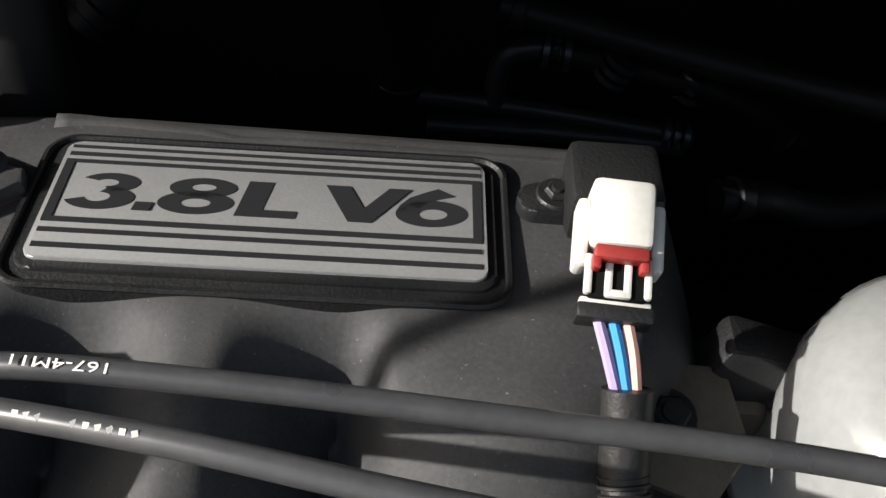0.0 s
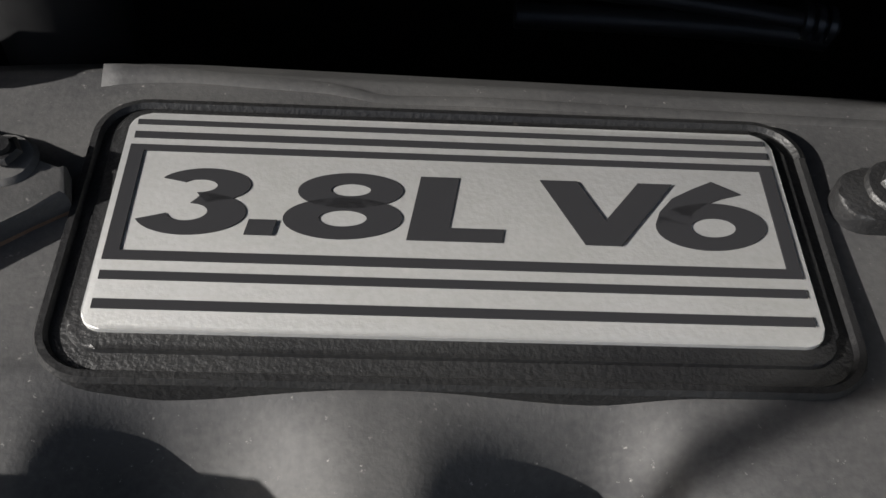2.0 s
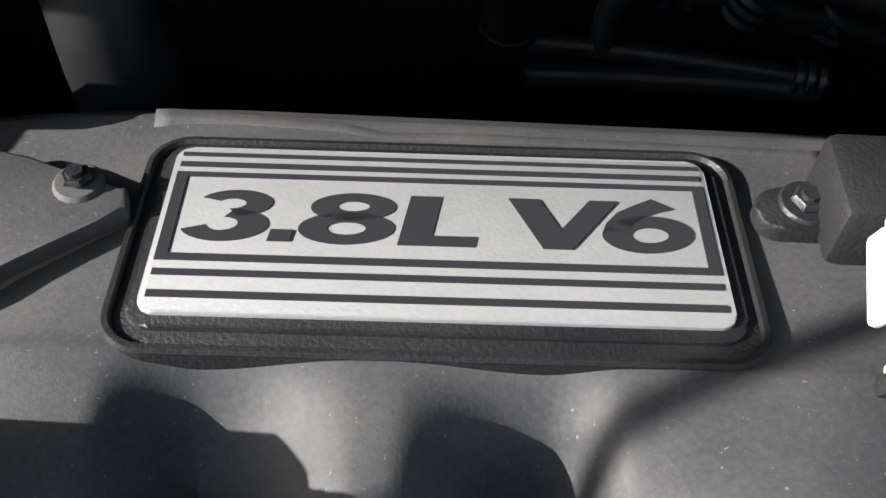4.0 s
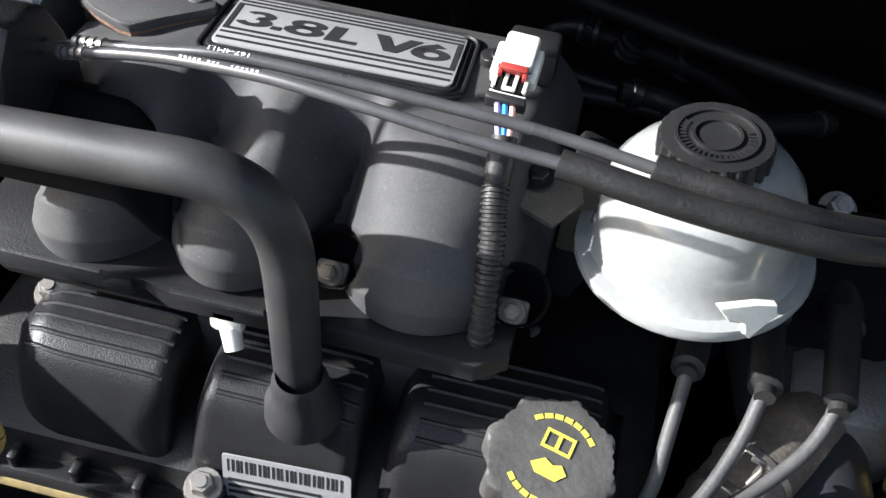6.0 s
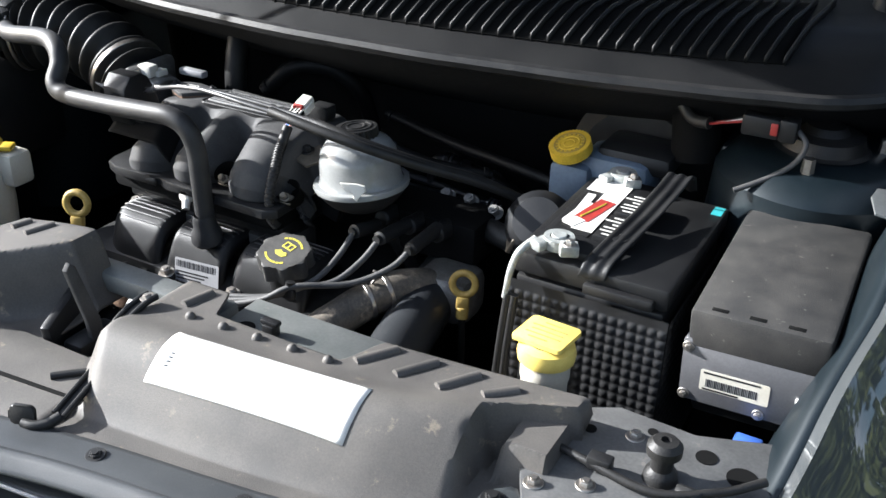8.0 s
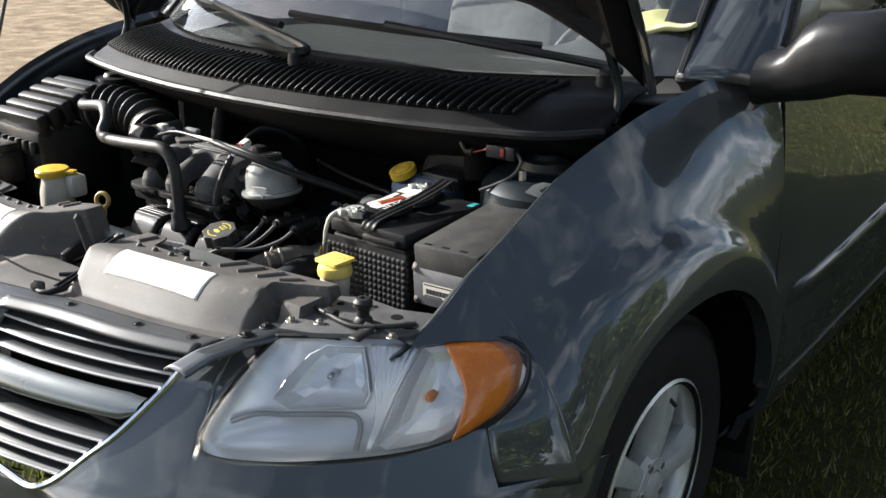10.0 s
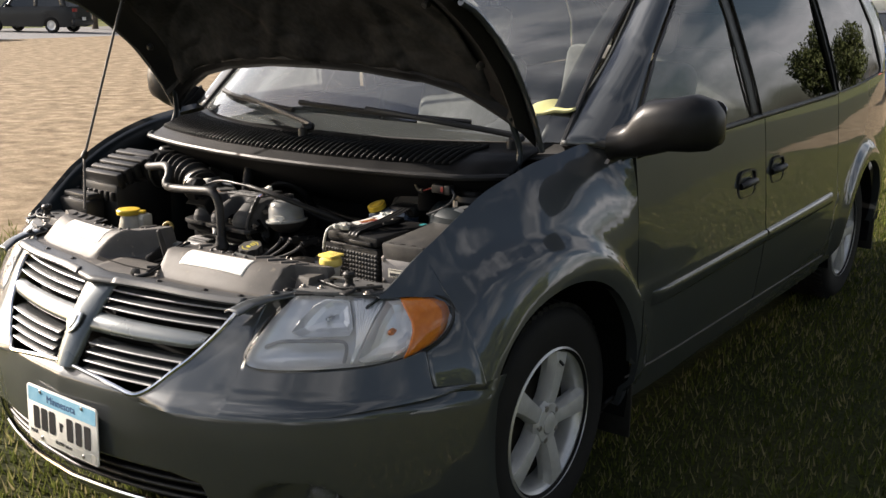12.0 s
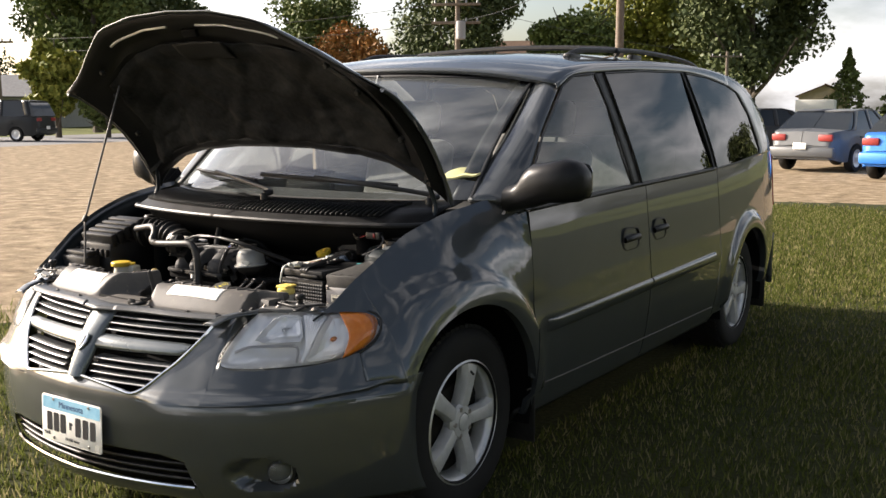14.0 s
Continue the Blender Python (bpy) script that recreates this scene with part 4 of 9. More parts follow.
def vbar(z, v):
    w = interp(z, (.58, .62, .70, .795), (.034, .040, .048, .058))
    p = front(0.010 + w * math.sin(v), z, 0.026 * math.cos(v) ** 0.8 if math.cos(v) > 0 else 0)
    return p


sheet(bm, vbar, steps(.584, .795, 20), steps(-math.pi / 2, math.pi / 2, 14))
part("grille_centre_bar", bm, GRILLEP, VAN, "silver-green vertical grille bar")
bm = bmesh.new()
m = Matrix.Translation(front(0.010, 0.690, 0.030)) @ rotm(62, 0, 0)
shield = [(-.024, .026), (0, .031), (.024, .026), (.026, .002), (.014, -.022), (0, -.033), (-.014, -.022), (-.026, .002)]
prism(bm, shield, m, 0.006, 0.002)
emblem = part("emblem", bm, CHROME, VAN, "small bright shield emblem")
bm = bmesh.new()
prism(bm, [(-.016, .017), (0, .012), (.016, .017), (.012, -.003), (.006, -.010), (0, -.022), (-.006, -.010), (-.012, -.003)], m @ Matrix.Translation((0, 0, .006)), 0.003, 0.001)
part("emblem_relief", bm, ALLOY, emblem)
bm = bmesh.new()
pts = [front(x, chrome_z(x), 0.008) for x in (-.446, -.43, -.385, -.35, -.315, -.29, -.26, -.2, -.12, -.05, 0, .05, .12, .2, .26, .29, .315, .35, .385, .43, .446)]
tube(bm, pts, 0.0058, 8, sub=4)
part("grille_frame", bm, CHROME, VAN, "bright chrome grille frame")
# painted cheek between grille and lamp
for s in (1, -1):
    bm = bmesh.new()

    def cheek(t, v):
        a = Vector((interp(t, (0, .5, 1), (.405, .446, .475)), 0, interp(t, (0, .5, 1), (.665, .75, .796))))
        b = Vector((interp(t, (0, .5, 1), (.500, .515, .548)), 0, interp(t, (0, .5, 1), (.650, .72, .800))))
        x, z = lerp(a.x, b.x, v), lerp(a.z, b.z, v)
        return front(s * x, z, 0.002)

    sheet(bm, cheek, steps(0, 1, 16), steps(0, 1, 8))
    part("grille_cheek", bm, PAINT, VAN, "dark green panel between grille and headlamp", thick=0.004)

# number plate
plate = thing("number_plate", "white number plate with pale blue band on the bumper", "number plate", (0, -0.93, 0.358))
pm = Matrix.Translation((0.020, -0.958, 0.433)) @ rotm(88, 0, 0)
bm = bmesh.new()
prism(bm, rounded(.305, .152, .010), pm, 0.003, 0.001)
part("plate_sheet", bm, PAPER, plate)
bm = bmesh.new()
prism(bm, rounded(.293, .040, .004), pm @ Matrix.Translation((0, .051, .0032)), 0.0006)
part("blue_band", bm, shader("plate_blue", (0.16, 0.38, 0.55), 0.5, 0, (0.26, 0.48, 0.62), 40, 200), plate, "pale blue band")
for x in (-.112, -.077, -.042, .035, .073, .110):
    bm = bmesh.new()
    prism(bm, rounded(.026, .062, .005), pm @ Matrix.Translation((x, -.010, .0032)), 0.001)
    part("character_bar", bm, INK, plate)
text_part("state_name", "Minnesota", pm @ Matrix.Translation((0, .050, .0040)), 0.030, shader("plate_navy", (0.02, 0.05, 0.16), 0.5), plate)
text_part("motto", "10,000 lakes", pm @ Matrix.Translation((0.005, -.058, .0034)), 0.015, INK, plate)
text_part("month_tab", "MAR", pm @ Matrix.Translation((-.125, -.052, .0034)), 0.016, INK, plate)
bm = bmesh.new()
prism(bm, rounded(.022, .022, .002), pm @ Matrix.Translation((.132, -.060, .0032)), 0.0006)
part("year_sticker", bm, SILVER, plate)
bm = bmesh.new()
prism(bm, [(-.006, -.012), (-.008, .012), (.004, .012), (.010, .006), (.002, .000), (.004, -.012)], pm @ Matrix.Translation((-.002, -.012, .0032)), 0.0008)
part("state_shape", bm, INK, plate)
for x, y in ((-.09, .064), (.09, .064), (-.09, -.064), (.09, -.064)):
    bm = bmesh.new()
    cyl(bm, pm @ Vector((x, y, .002)), pm @ Vector((x, y, .006)), .006, .005, 10, .001)
    part("screw", bm, STEEL, plate)


# headlamps
def headlamp(s):
    lamp = part("headlamp", bmesh.new(), LENS, VAN, "large clear headlamp with an amber corner")
    cx, cz = .675, .727
    outline = [(p.x, p.y) for p in smooth_path([Vector((x, z, 0)) for x, z in LAMP + LAMP[:1]], 3)[:-1]]

    def inset(k, depth, bulge=0.0):
        return [front(s * lerp(cx, x, k), lerp(cz, z, k), depth) for x, z in outline]

    n = len(outline)

    def fill(bm, loops, closed=None):
        rows = [[bm.verts.new(p) for p in lp] for lp in loops]
        for a, b in zip(rows, rows[1:]):
            for i in range(n):
                bm.faces.new((a[i], a[(i + 1) % n], b[(i + 1) % n], b[i]))
        if closed:
            c = bm.verts.new(closed)
            for i in range(n):
                bm.faces.new((rows[-1][i], rows[-1][(i + 1) % n], c))

    bm = bmesh.new()
    fill(bm, [inset(1.0, 0.004), inset(.97, 0.014), inset(.85, 0.020), inset(.6, 0.024), inset(.3, 0.026)], front(s * cx, cz, 0.027))
    part("lens", bm, LENS, lamp, "clear plastic lens", smooth=70).visible_shadow = False
    bm = bmesh.new()
    fill(bm, [inset(1.015, 0.003), inset(1.0, -0.02), inset(.95, -0.030), inset(.7, -0.042), inset(.4, -0.048)], front(s * cx, cz, -0.05))
    part("housing", bm, REFLECT, lamp, "silvery lamp housing", thick=0.003)
    bm = bmesh.new()
    ring = inset(1.01, 0.003)
    tube(bm, ring + [ring[0]], 0.0045, 6, sub=2, caps=False)
    part("lens_seal", bm, TRIM, lamp, "thin black seal round the lens")
    # main beam bowl and turn signal bowl, each a faceted pocket
    bowls = (("beam_bowl", [(.586, .728), (.592, .753), (.606, .785), (.622, .797), (.668, .797), (.690, .765), (.704, .738), (.702, .722), (.655, .720), (.612, .718)]),
             ("signal_bowl", [(.738, .795), (.765, .798), (.788, .774), (.806, .748), (.814, .715), (.808, .685), (.788, .671), (.745, .665), (.733, .672), (.734, .70), (.735, .74)]))
    for name, rim in bowls:
        bm = bmesh.new()
        ox = sum(p[0] for p in rim) / len(rim)
        oz = sum(p[1] for p in rim) / len(rim)
        dense = [(lerp(p[0], q[0], k / 3), lerp(p[1], q[1], k / 3)) for p, q in zip(rim, rim[1:] + rim[:1]) for k in range(3)]
        rings = [[bm.verts.new(front(s * lerp(ox, x, k), lerp(oz, z, k), d)) for x, z in dense] for k, d in ((1.0, 0.002), (.95, -.004), (.82, -.020), (.6, -.030), (.35, -.036), (.14, -.038))]
        for a, b in zip(rings, rings[1:]):
            for i in range(len(dense)):
                bm.faces.new((a[i], a[(i + 1) % len(dense)], b[(i + 1) % len(dense)], b[i]))
        bowl = part(name, bm, REFLECT, lamp, "bright faceted reflector bowl", smooth=0, thick=0.002)
        bm = bmesh.new()
        mm = Matrix.Translation(front(s * ox, oz, -.004)) @ rotm(90, 0, s * 20)
        lathe(bm, [(0, -.006), (.005, -.008), (.008, -.014), (.008, -.04)], 14, mm)
        part("bulb", bm, CHROME if name == "beam_bowl" else AMBER, bowl)
    bm = bmesh.new()

    def wedge(t, v):
        z = lerp(.664, .800, t)
        x0 = curve(z, (.664, .690, .717, .755, .800), (.722, .722, .718, .704, .676))
        x1 = curve(z, (.664, .690, .738, .800), (.727, .729, .733, .738))
        return front(s * lerp(x0, x1, v), z, 0.004 + 0.0014 * math.cos(v * 14 * math.pi) * t)

    sheet(bm, wedge, steps(0, 1, 20), steps(0, 1, 56))
    part("divider", bm, REFLECT, lamp, "fluted silver wedge between the bowls", smooth=60, thick=0.002)
    bm = bmesh.new()
    tube(bm, [front(s * .535, .690, -.012), front(s * .57, .706, -.004), front(s * .61, .710, 0.0), front(s * .66, .712, 0.0), front(s * .692, .711, 0.0), front(s * .705, .697, 0.0), front(s * .708, .664, -.004)], 0.0045, 8)
    part("lower_trim", bm, GREYL, lamp, "grey curved trim under the beam bowl")
    # amber corner lens over the outer end
    bm = bmesh.new()

    def amb(t, v):
        z = lerp(.676, .805, t)
        x0 = curve(z, (.676, .704, .731, .752, .776, .805), (.818, .821, .819, .811, .793, .766))
        x1 = curve(z, (.676, .687, .708, .735, .763, .783, .799, .805), (.820, .835, .854, .862, .858, .846, .822, .785))
        return front(s * lerp(x0, x1, v), z, 0.029 - 0.022 * v ** 3 - 0.006 * abs(2 * t - 1) ** 4)

    sheet(bm, amb, steps(0.0, 1, 16), steps(0, 1, 10))
    part("amber_corner", bm, AMBER, lamp, "orange corner marker lens", smooth=70, thick=0.004)


headlamp(1)
headlamp(-1)


# ---- hood: built closed, then turned open about its rear hinges ----
HINGE = Vector((0, 0.115, 1.090))
OPEN = Matrix.Translation(HINGE) @ rotm(-67.5, 0, 0) @ Matrix.Translation(-HINGE)


def hood_edge(x):
    """Front edge of the closed hood."""
    a = abs(x)
    return interp(a, (0, .2, .40, .55, .68, .74), (-.800, -.790, -.745, -.68, -.60, -.555))


def hood_rear(x):
    a = abs(x)
    return interp(a, (0, .2, .4, .55, .68, .74, .78), (-.165, -.160, -.125, -.070, .020, .070, .118))


def hood_point(u, v, lift=0.0):
    x0 = u * 0.735
    yf, x = hood_edge(x0), u * 0.735
    yr = hood_rear(u * 0.78)
    y = lerp(yf, yr, v)
    x = u * lerp(0.735 + 0.065 * abs(u) ** 2, 0.782, v ** 0.8)
    zf = lerp(0.800, 0.822, abs(u) ** 3)
    side_z = curve(y, EY, EZ) + 0.004
    crown = lerp(zf, 1.075 if abs(u) < .5 else 1.085, v) + 0.085 * math.sin(math.pi * min(1, v * 0.95)) ** 0.9
    z = lerp(crown, side_z if abs(u) > 0.98 else lerp(crown, side_z, max(0, (abs(u) - .7) / .3) ** 2), 1.0)
    z -= 0.035 * max(0.0, 1 - v / 0.10) ** 2
    reach = lerp(lerp(.935, .815, step01(.45, 1.0, abs(u))), lerp(.76, .97, abs(u) ** 3), v)
    return OPEN @ Vector((x, HINGE.y + (y - HINGE.y) * reach, HINGE.z + (z - HINGE.z) * reach - lift))


HOOD = thing("hood", "open hood of the minivan, dark underside with a black insulation pad", "hood", OPEN @ Vector((0, -.16, 1.08)))
us, vs = steps(-1, 1, 48), steps(0, 1, 30)
bm = bmesh.new()
sheet(bm, lambda u, v: hood_point(u, v), us, vs)
part("outer_skin", bm, PAINT, HOOD, "painted outer skin", thick=0.004)
UNDER = shader("hood_underside", (0.007, 0.007, 0.0075), 0.62, 0.0, (0.014, 0.0135, 0.013), 9, 200, wear=(0.040, 0.035, 0.03), wear_at=0.64, wear_scale=14, bump=0.2, bump_scale=120, spec=0.25)
bm = bmesh.new()


def inner(u, v):
    rim = min((1 - abs(u)) * 1.3, v, 1 - v)
    dip = 0.016 + 0.030 * max(0.0, 1 - abs(rim - 0.055) / 0.045) ** 1.2
    ribs = 0.006 * (math.sin(u * 9.0) * math.sin(v * 8.0 + 0.6)) if rim > 0.12 else 0
    ridge = 0.014 * math.exp(-((v - .150 - .05 * u * u) / .016) ** 2) if abs(u) < .88 else 0
    return hood_point(u * 0.985, lerp(0.018, 0.985, v), dip + ribs + ridge)


sheet(bm, inner, us, vs)
part("inner_panel", bm, UNDER, HOOD, "black stamped inner panel", thick=0.003)
PAD = shader("insulation_pad", (0.010, 0.010, 0.010), 0.9, 0, (0.034, 0.0335, 0.033), 5, 60, bump=0.6, bump_scale=60, spec=0.15)
bm = bmesh.new()


def pad(u, v):
    q = Vector((u * 3.1, v * 2.6, 0.7))
    fold = abs(noise.noise(q * 1.3 + Vector((2.2, .4, 1.1)))) ** .7
    sag = 0.014 * noise.noise(q) + 0.012 * noise.noise(Vector((u * 7, v * 6, 4.0))) - .020 * max(0.0, .35 - fold)
    sag += 0.010 * math.exp(-(((u + v * .5 - .25) / .05) ** 2)) + 0.008 * math.exp(-(((u - v * .6 + .55) / .05) ** 2))
    e = min(1 - abs(u), v, 1 - v)
    return hood_point(u * lerp(.80, .86, v), lerp(0.20, 0.93, v) + .012 * math.sin(5 * u), 0.026 + sag + 0.014 * min(1.0, e / 0.06))


sheet(bm, pad, steps(-1, 1, 90), steps(0, 1, 60))
part("insulation_pad", bm, PAD, HOOD, "sagging black insulation pad", thick=0.004)
for s in (1, -1):
    bm = bmesh.new()
    tube(bm, [hood_point(s * u, 0.085 + 0.03 * u * u, 0.040) for u in steps(0.10, 0.56, 8)], 0.0055, 6, sub=2)
    part("front_seal", bm, ALLOY, HOOD, "worn bright rib along the hood's front edge")
    bm = bmesh.new()
    tube(bm, [hood_point(s * 1.0, v, 0.012) for v in steps(0.02, 0.99, 12)], 0.009, 8, sub=2)
    part("edge_fold", bm, PAINT, HOOD)
# black block on the panel stands in for the latch slot's depth
bm = bmesh.new()
box(bm, hood_point(0, 0.14, 0.040), (0.075, 0.03, 0.014), 0.004, rotm(-66, 0, 0))
part("latch_striker", bm, HOLLOW, HOOD, "black block standing in for the hood latch slot")
bm = bmesh.new()
sheet(bm, lambda x, v: hood_point(x, lerp(.19, .30, v), .050 + .006 * math.sin(math.pi * v)), steps(-.17, .17, 14), steps(0, 1, 8))
part("latch_stiffener", bm, UNDER, HOOD, "stamped plate round the latch slot", thick=.002)
for s in (1, -1):
    for u, v in ((.74, .14), (.80, .30), (.88, .62)):
        bm = bmesh.new()
        p, q = hood_point(s * u, v, .040), hood_point(s * u, v, .056)
        cyl(bm, p, q, .012, .009, 14, .002)
        part("rubber_stop", bm, RUBBER, HOOD, "round rubber stop under the hood")

# hinge arms
for s in (1, -1):
    hinge = part("hood_hinge", bmesh.new(), BAYPAINT, HOOD, "dark steel hood hinge")
    bm = bmesh.new()
    tube(bm, [(s * 0.738, 0.055, 0.985), (s * 0.742, 0.045, 1.04), (s * 0.735, 0.06, 1.10), OPEN @ Vector((s * 0.715, 0.0, 1.055))], 0.009, 8)
    part("hinge_arm", bm, BAYPAINT, hinge)

# prop rod
rod = thing("hood_prop", "thin grey steel prop rod holding the hood up", "prop rod", (-0.56, -0.47, 0.86))
bm = bmesh.new()
top = hood_point(-0.75, 0.26, 0.03)
tube(bm, [(-0.505, -0.500, 0.850), (-0.530, -0.475, 0.93), (-0.545, -0.462, 0.985), (-0.558, -0.452, 1.004), (-0.552, -0.446, 1.03)] + [Vector((-0.552, -0.446, 1.03)).lerp(top, k) for k in (.1, .3, .5, .7, .9, 1)], 0.0042, 8)
part("rod", bm, shader("dull_rod_steel", (.10, .095, .09), .5, .6, (.14, .13, .12), 60, 300), rod)
bm = bmesh.new()
cyl(bm, (-0.556, -0.458, 1.000), (-0.552, -0.446, 1.022), 0.010, 0.010, 10, 0.002)
part("grip", bm, RUBBER, rod)


# ---- cowl, wipers, firewall ----
COWLP = shader("cowl_plastic", (0.011, 0.0112, 0.0118), 0.42, 0, (0.018, 0.018, 0.018), 12, 400, bump=0.2, bump_scale=700, wear=(0.10, 0.095, 0.09), wear_at=0.70, wear_scale=40, spec=0.2)
cowl = thing("cowl_panel", "black plastic cowl below the windscreen with a slatted air intake", "cowl panel", (0, -0.05, 1.03))


def cowl_front(x):
    a = abs(x)
    return interp(a, (0, .2, .4, .56, .68, .77), (-.225, -.215, -.185, -.146, -.105, .015))


def cowl_surface(x, v):
    yf = cowl_front(x)
    yb = 0.235 - 0.30 * (1 - min(1, abs(x) / .775) ** 2.2) + 0.01
    y = lerp(yf, yb, v)
    z = interp(v, (0, .10, .28, .5, .75, 1), (1.028, 1.040, 1.062, 1.080, 1.085, 1.098))
    return Vector((x, y, z))


bm = bmesh.new()
sheet(bm, cowl_surface, steps(-.715, .75, 60), steps(0, 1, 20))
part("panel", bm, COWLP, cowl, thick=0.006)
bm = bmesh.new()
tube(bm, [cowl_surface(x, 0) + Vector((0, -0.006, 0.002)) for x in steps(-.715, .75, 30)], 0.009, 8, sub=2)
part("front_seal", bm, RUBBER, cowl, "soft black seal along the cowl's front edge")
# black sheet laid on the cowl stands in for the intake's dark depth
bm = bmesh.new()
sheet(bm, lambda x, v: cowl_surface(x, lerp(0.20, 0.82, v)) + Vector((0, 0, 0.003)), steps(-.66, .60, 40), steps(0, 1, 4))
part("intake_bed", bm, HOLLOW, cowl, "near-black sheet for the shaded intake opening", thick=0.002)
for k in range(64):
    x = lerp(-.66, .60, k / 63)
    bm = bmesh.new()
    pts = [cowl_surface(x + 0.02 * v, lerp(0.20, 0.82, v)) + Vector((0, 0, 0.010)) for v in steps(0, 1, 4)]
    sheet(bm, lambda v, w: pts[int(round(v * 4))] + Vector((0, 0, -0.010 * w)), steps(0, 1, 4), (0, 1))
    part("intake_slat", bm, COWLP, cowl, thick=0.003)
for s, (x0, x1, lift) in ((1, (0.66, -0.06, 0.0)), (-1, (0.06, -0.60, 0.006))):
    wiper = thing("wiper", "black windscreen wiper with its arm", "wiper", (x0, 0.05, 1.10), "windscreen wipers")
    bm = bmesh.new()

    def on_screen(x, v, up):
        return screen(max(-1, min(1, x / 0.76)), v) + Vector((0, -0.5, 0.85)).normalized() * up

    p0 = on_screen(x0, 0.0, 0.02)
    tube(bm, [p0 + Vector((0, -0.03, -0.01)), p0, on_screen(lerp(x0, x1, .3), 0.05, .025), on_screen(lerp(x0, x1, .62), 0.09, .022)], lambda t: lerp(0.013, 0.009, min(1, t * 2)), 8)
    part("arm", bm, TRIM, wiper)
    bm = bmesh.new()
    tube(bm, [on_screen(lerp(x0, x1, t), 0.055 + 0.05 * t, .012 + .004 * math.sin(3 * t)) for t in steps(0.18, 1.0, 8)], 0.009, 6, sub=2)
    part("blade", bm, RUBBER, wiper)
    bm = bmesh.new()
    cyl(bm, p0 + Vector((0, -0.03, -0.045)), p0 + Vector((0, -0.03, -0.006)), 0.016, 0.014, 16, 0.004)
    part("pivot", bm, TRIM, wiper)

# mirrors, handles
for s in (1, -1):
    mir = part("door_mirror", bmesh.new(), PLASTIC, VAN, "large black door mirror")
    bm = bmesh.new()
    prof = [(a, b + .02, c + .012, d, f) for a, b, c, d, f in [(0.930, .262, 1.098, .088, .050), (0.962, .256, 1.106, .076, .049), (.985, .246, 1.118, .068, .056), (1.008, .238, 1.138, .066, .070), (1.04, .230, 1.152, .064, .078), (1.10, .225, 1.165, .062, .072), (1.16, .240, 1.172, .066, .078), (1.20, .255, 1.168, .060, .068), (1.222, .268, 1.162, .040, .045), (1.228, .272, 1.16, .012, .015)]]
    rings = []
    for x, y, z, dy, dz in prof:
        rings.append([bm.verts.new(Vector((s * (x if s > 0 else .93 + (x - .93) * .6), y + dy * math.copysign(abs(math.cos(a)) ** .75, math.cos(a)), z + dz * math.copysign(abs(math.sin(a)) ** .75, math.sin(a))))) for a in [2 * math.pi * k / 20 for k in range(20)]])
    for a, b in zip(rings, rings[1:]):
        for k in range(20):
            bm.faces.new((a[k], a[(k + 1) % 20], b[(k + 1) % 20], b[k]))
    bm.faces.new(rings[0][::-1]), bm.faces.new(rings[-1])
    part("shell", bm, shader("mirror_shell", (0.008, 0.008, 0.0088), 0.36, 0, (0.012, 0.012, 0.0128), 20, 400, bump=0.1, bump_scale=900, spec=0.3), mir)
    bm = bmesh.new()
    prism(bm, rounded(.155 if s > 0 else .095, .125, .03), Matrix.Translation((s * (1.145 if s > 0 else 1.055), .325, 1.180)) @ rotm(-90, 0, 0), 0.002)
    part("mirror_glass", bm, CHROME, mir)
    bm = bmesh.new()
    prism(bm, [(.205, 1.058), (.36, 1.064), (.345, 1.16), (.29, 1.115)], Matrix(((0, 0, s, s * .925), (1, 0, 0, 0), (0, 1, 0, 0), (0, 0, 0, 1))), 0.012)
    part("mirror_sail", bm, TRIM, VAN)
    for y in (1.267, 1.606):
        z = 0.858 + 0.012 * (y > 1.4)
        h = part("door_handle", bmesh.new(), PLASTIC, VAN, "black recessed door handle")
        bm = bmesh.new()
        o = side(y, z, s, 0.001)
        m = Matrix(((0, 0, s, o.x), (1, 0, 0, o.y), (0, 1, 0, o.z), (0, 0, 0, 1)))
        pts = rounded(.19 if y < 1.4 else .165, .105, .042, 8)
        loops = []
        for k, d in ((1.0, .003), (.86, .004), (.78, -.012), (.5, -.024), (.0, -.026)):
            loops.append([bm.verts.new(m @ Vector((px * k, py * k, d))) for px, py in pts])
        for a, b in zip(loops, loops[1:]):
            for i in range(len(pts)):
                bm.faces.new((a[i], a[(i + 1) % len(pts)], b[(i + 1) % len(pts)], b[i]))
        part("handle_cup", bm, TRIM, h, smooth=60)
        bm = bmesh.new()
        tube(bm, [m @ Vector((-.075, .0, .004)), m @ Vector((-.04, .006, .016)), m @ Vector((.04, .008, .016)), m @ Vector((.078, .002, .004))], .013, 10)
        part("handle_grip", bm, TRIM, h)

# ---- cabin ----
CLOTH = shader("seat_cloth", (0.10, 0.10, 0.095), 0.9, 0, (0.15, 0.148, 0.14), 30, 500, bump=0.4, bump_scale=500, sheen=0.3)
DASHP = shader("dash_plastic", (0.045, 0.046, 0.048), 0.65, 0, (0.065, 0.065, 0.065), 15, 500, bump=0.2, bump_scale=900)
bm = bmesh.new()
box(bm, (0, 1.9, 0.40), (1.66, 3.6, 0.05), 0.01)
part("cabin_floor", bm, HOLLOW, VAN)
dash = part("dashboard", bmesh.new(), DASHP, VAN, "dark grey dashboard under the windscreen")
bm = bmesh.new()
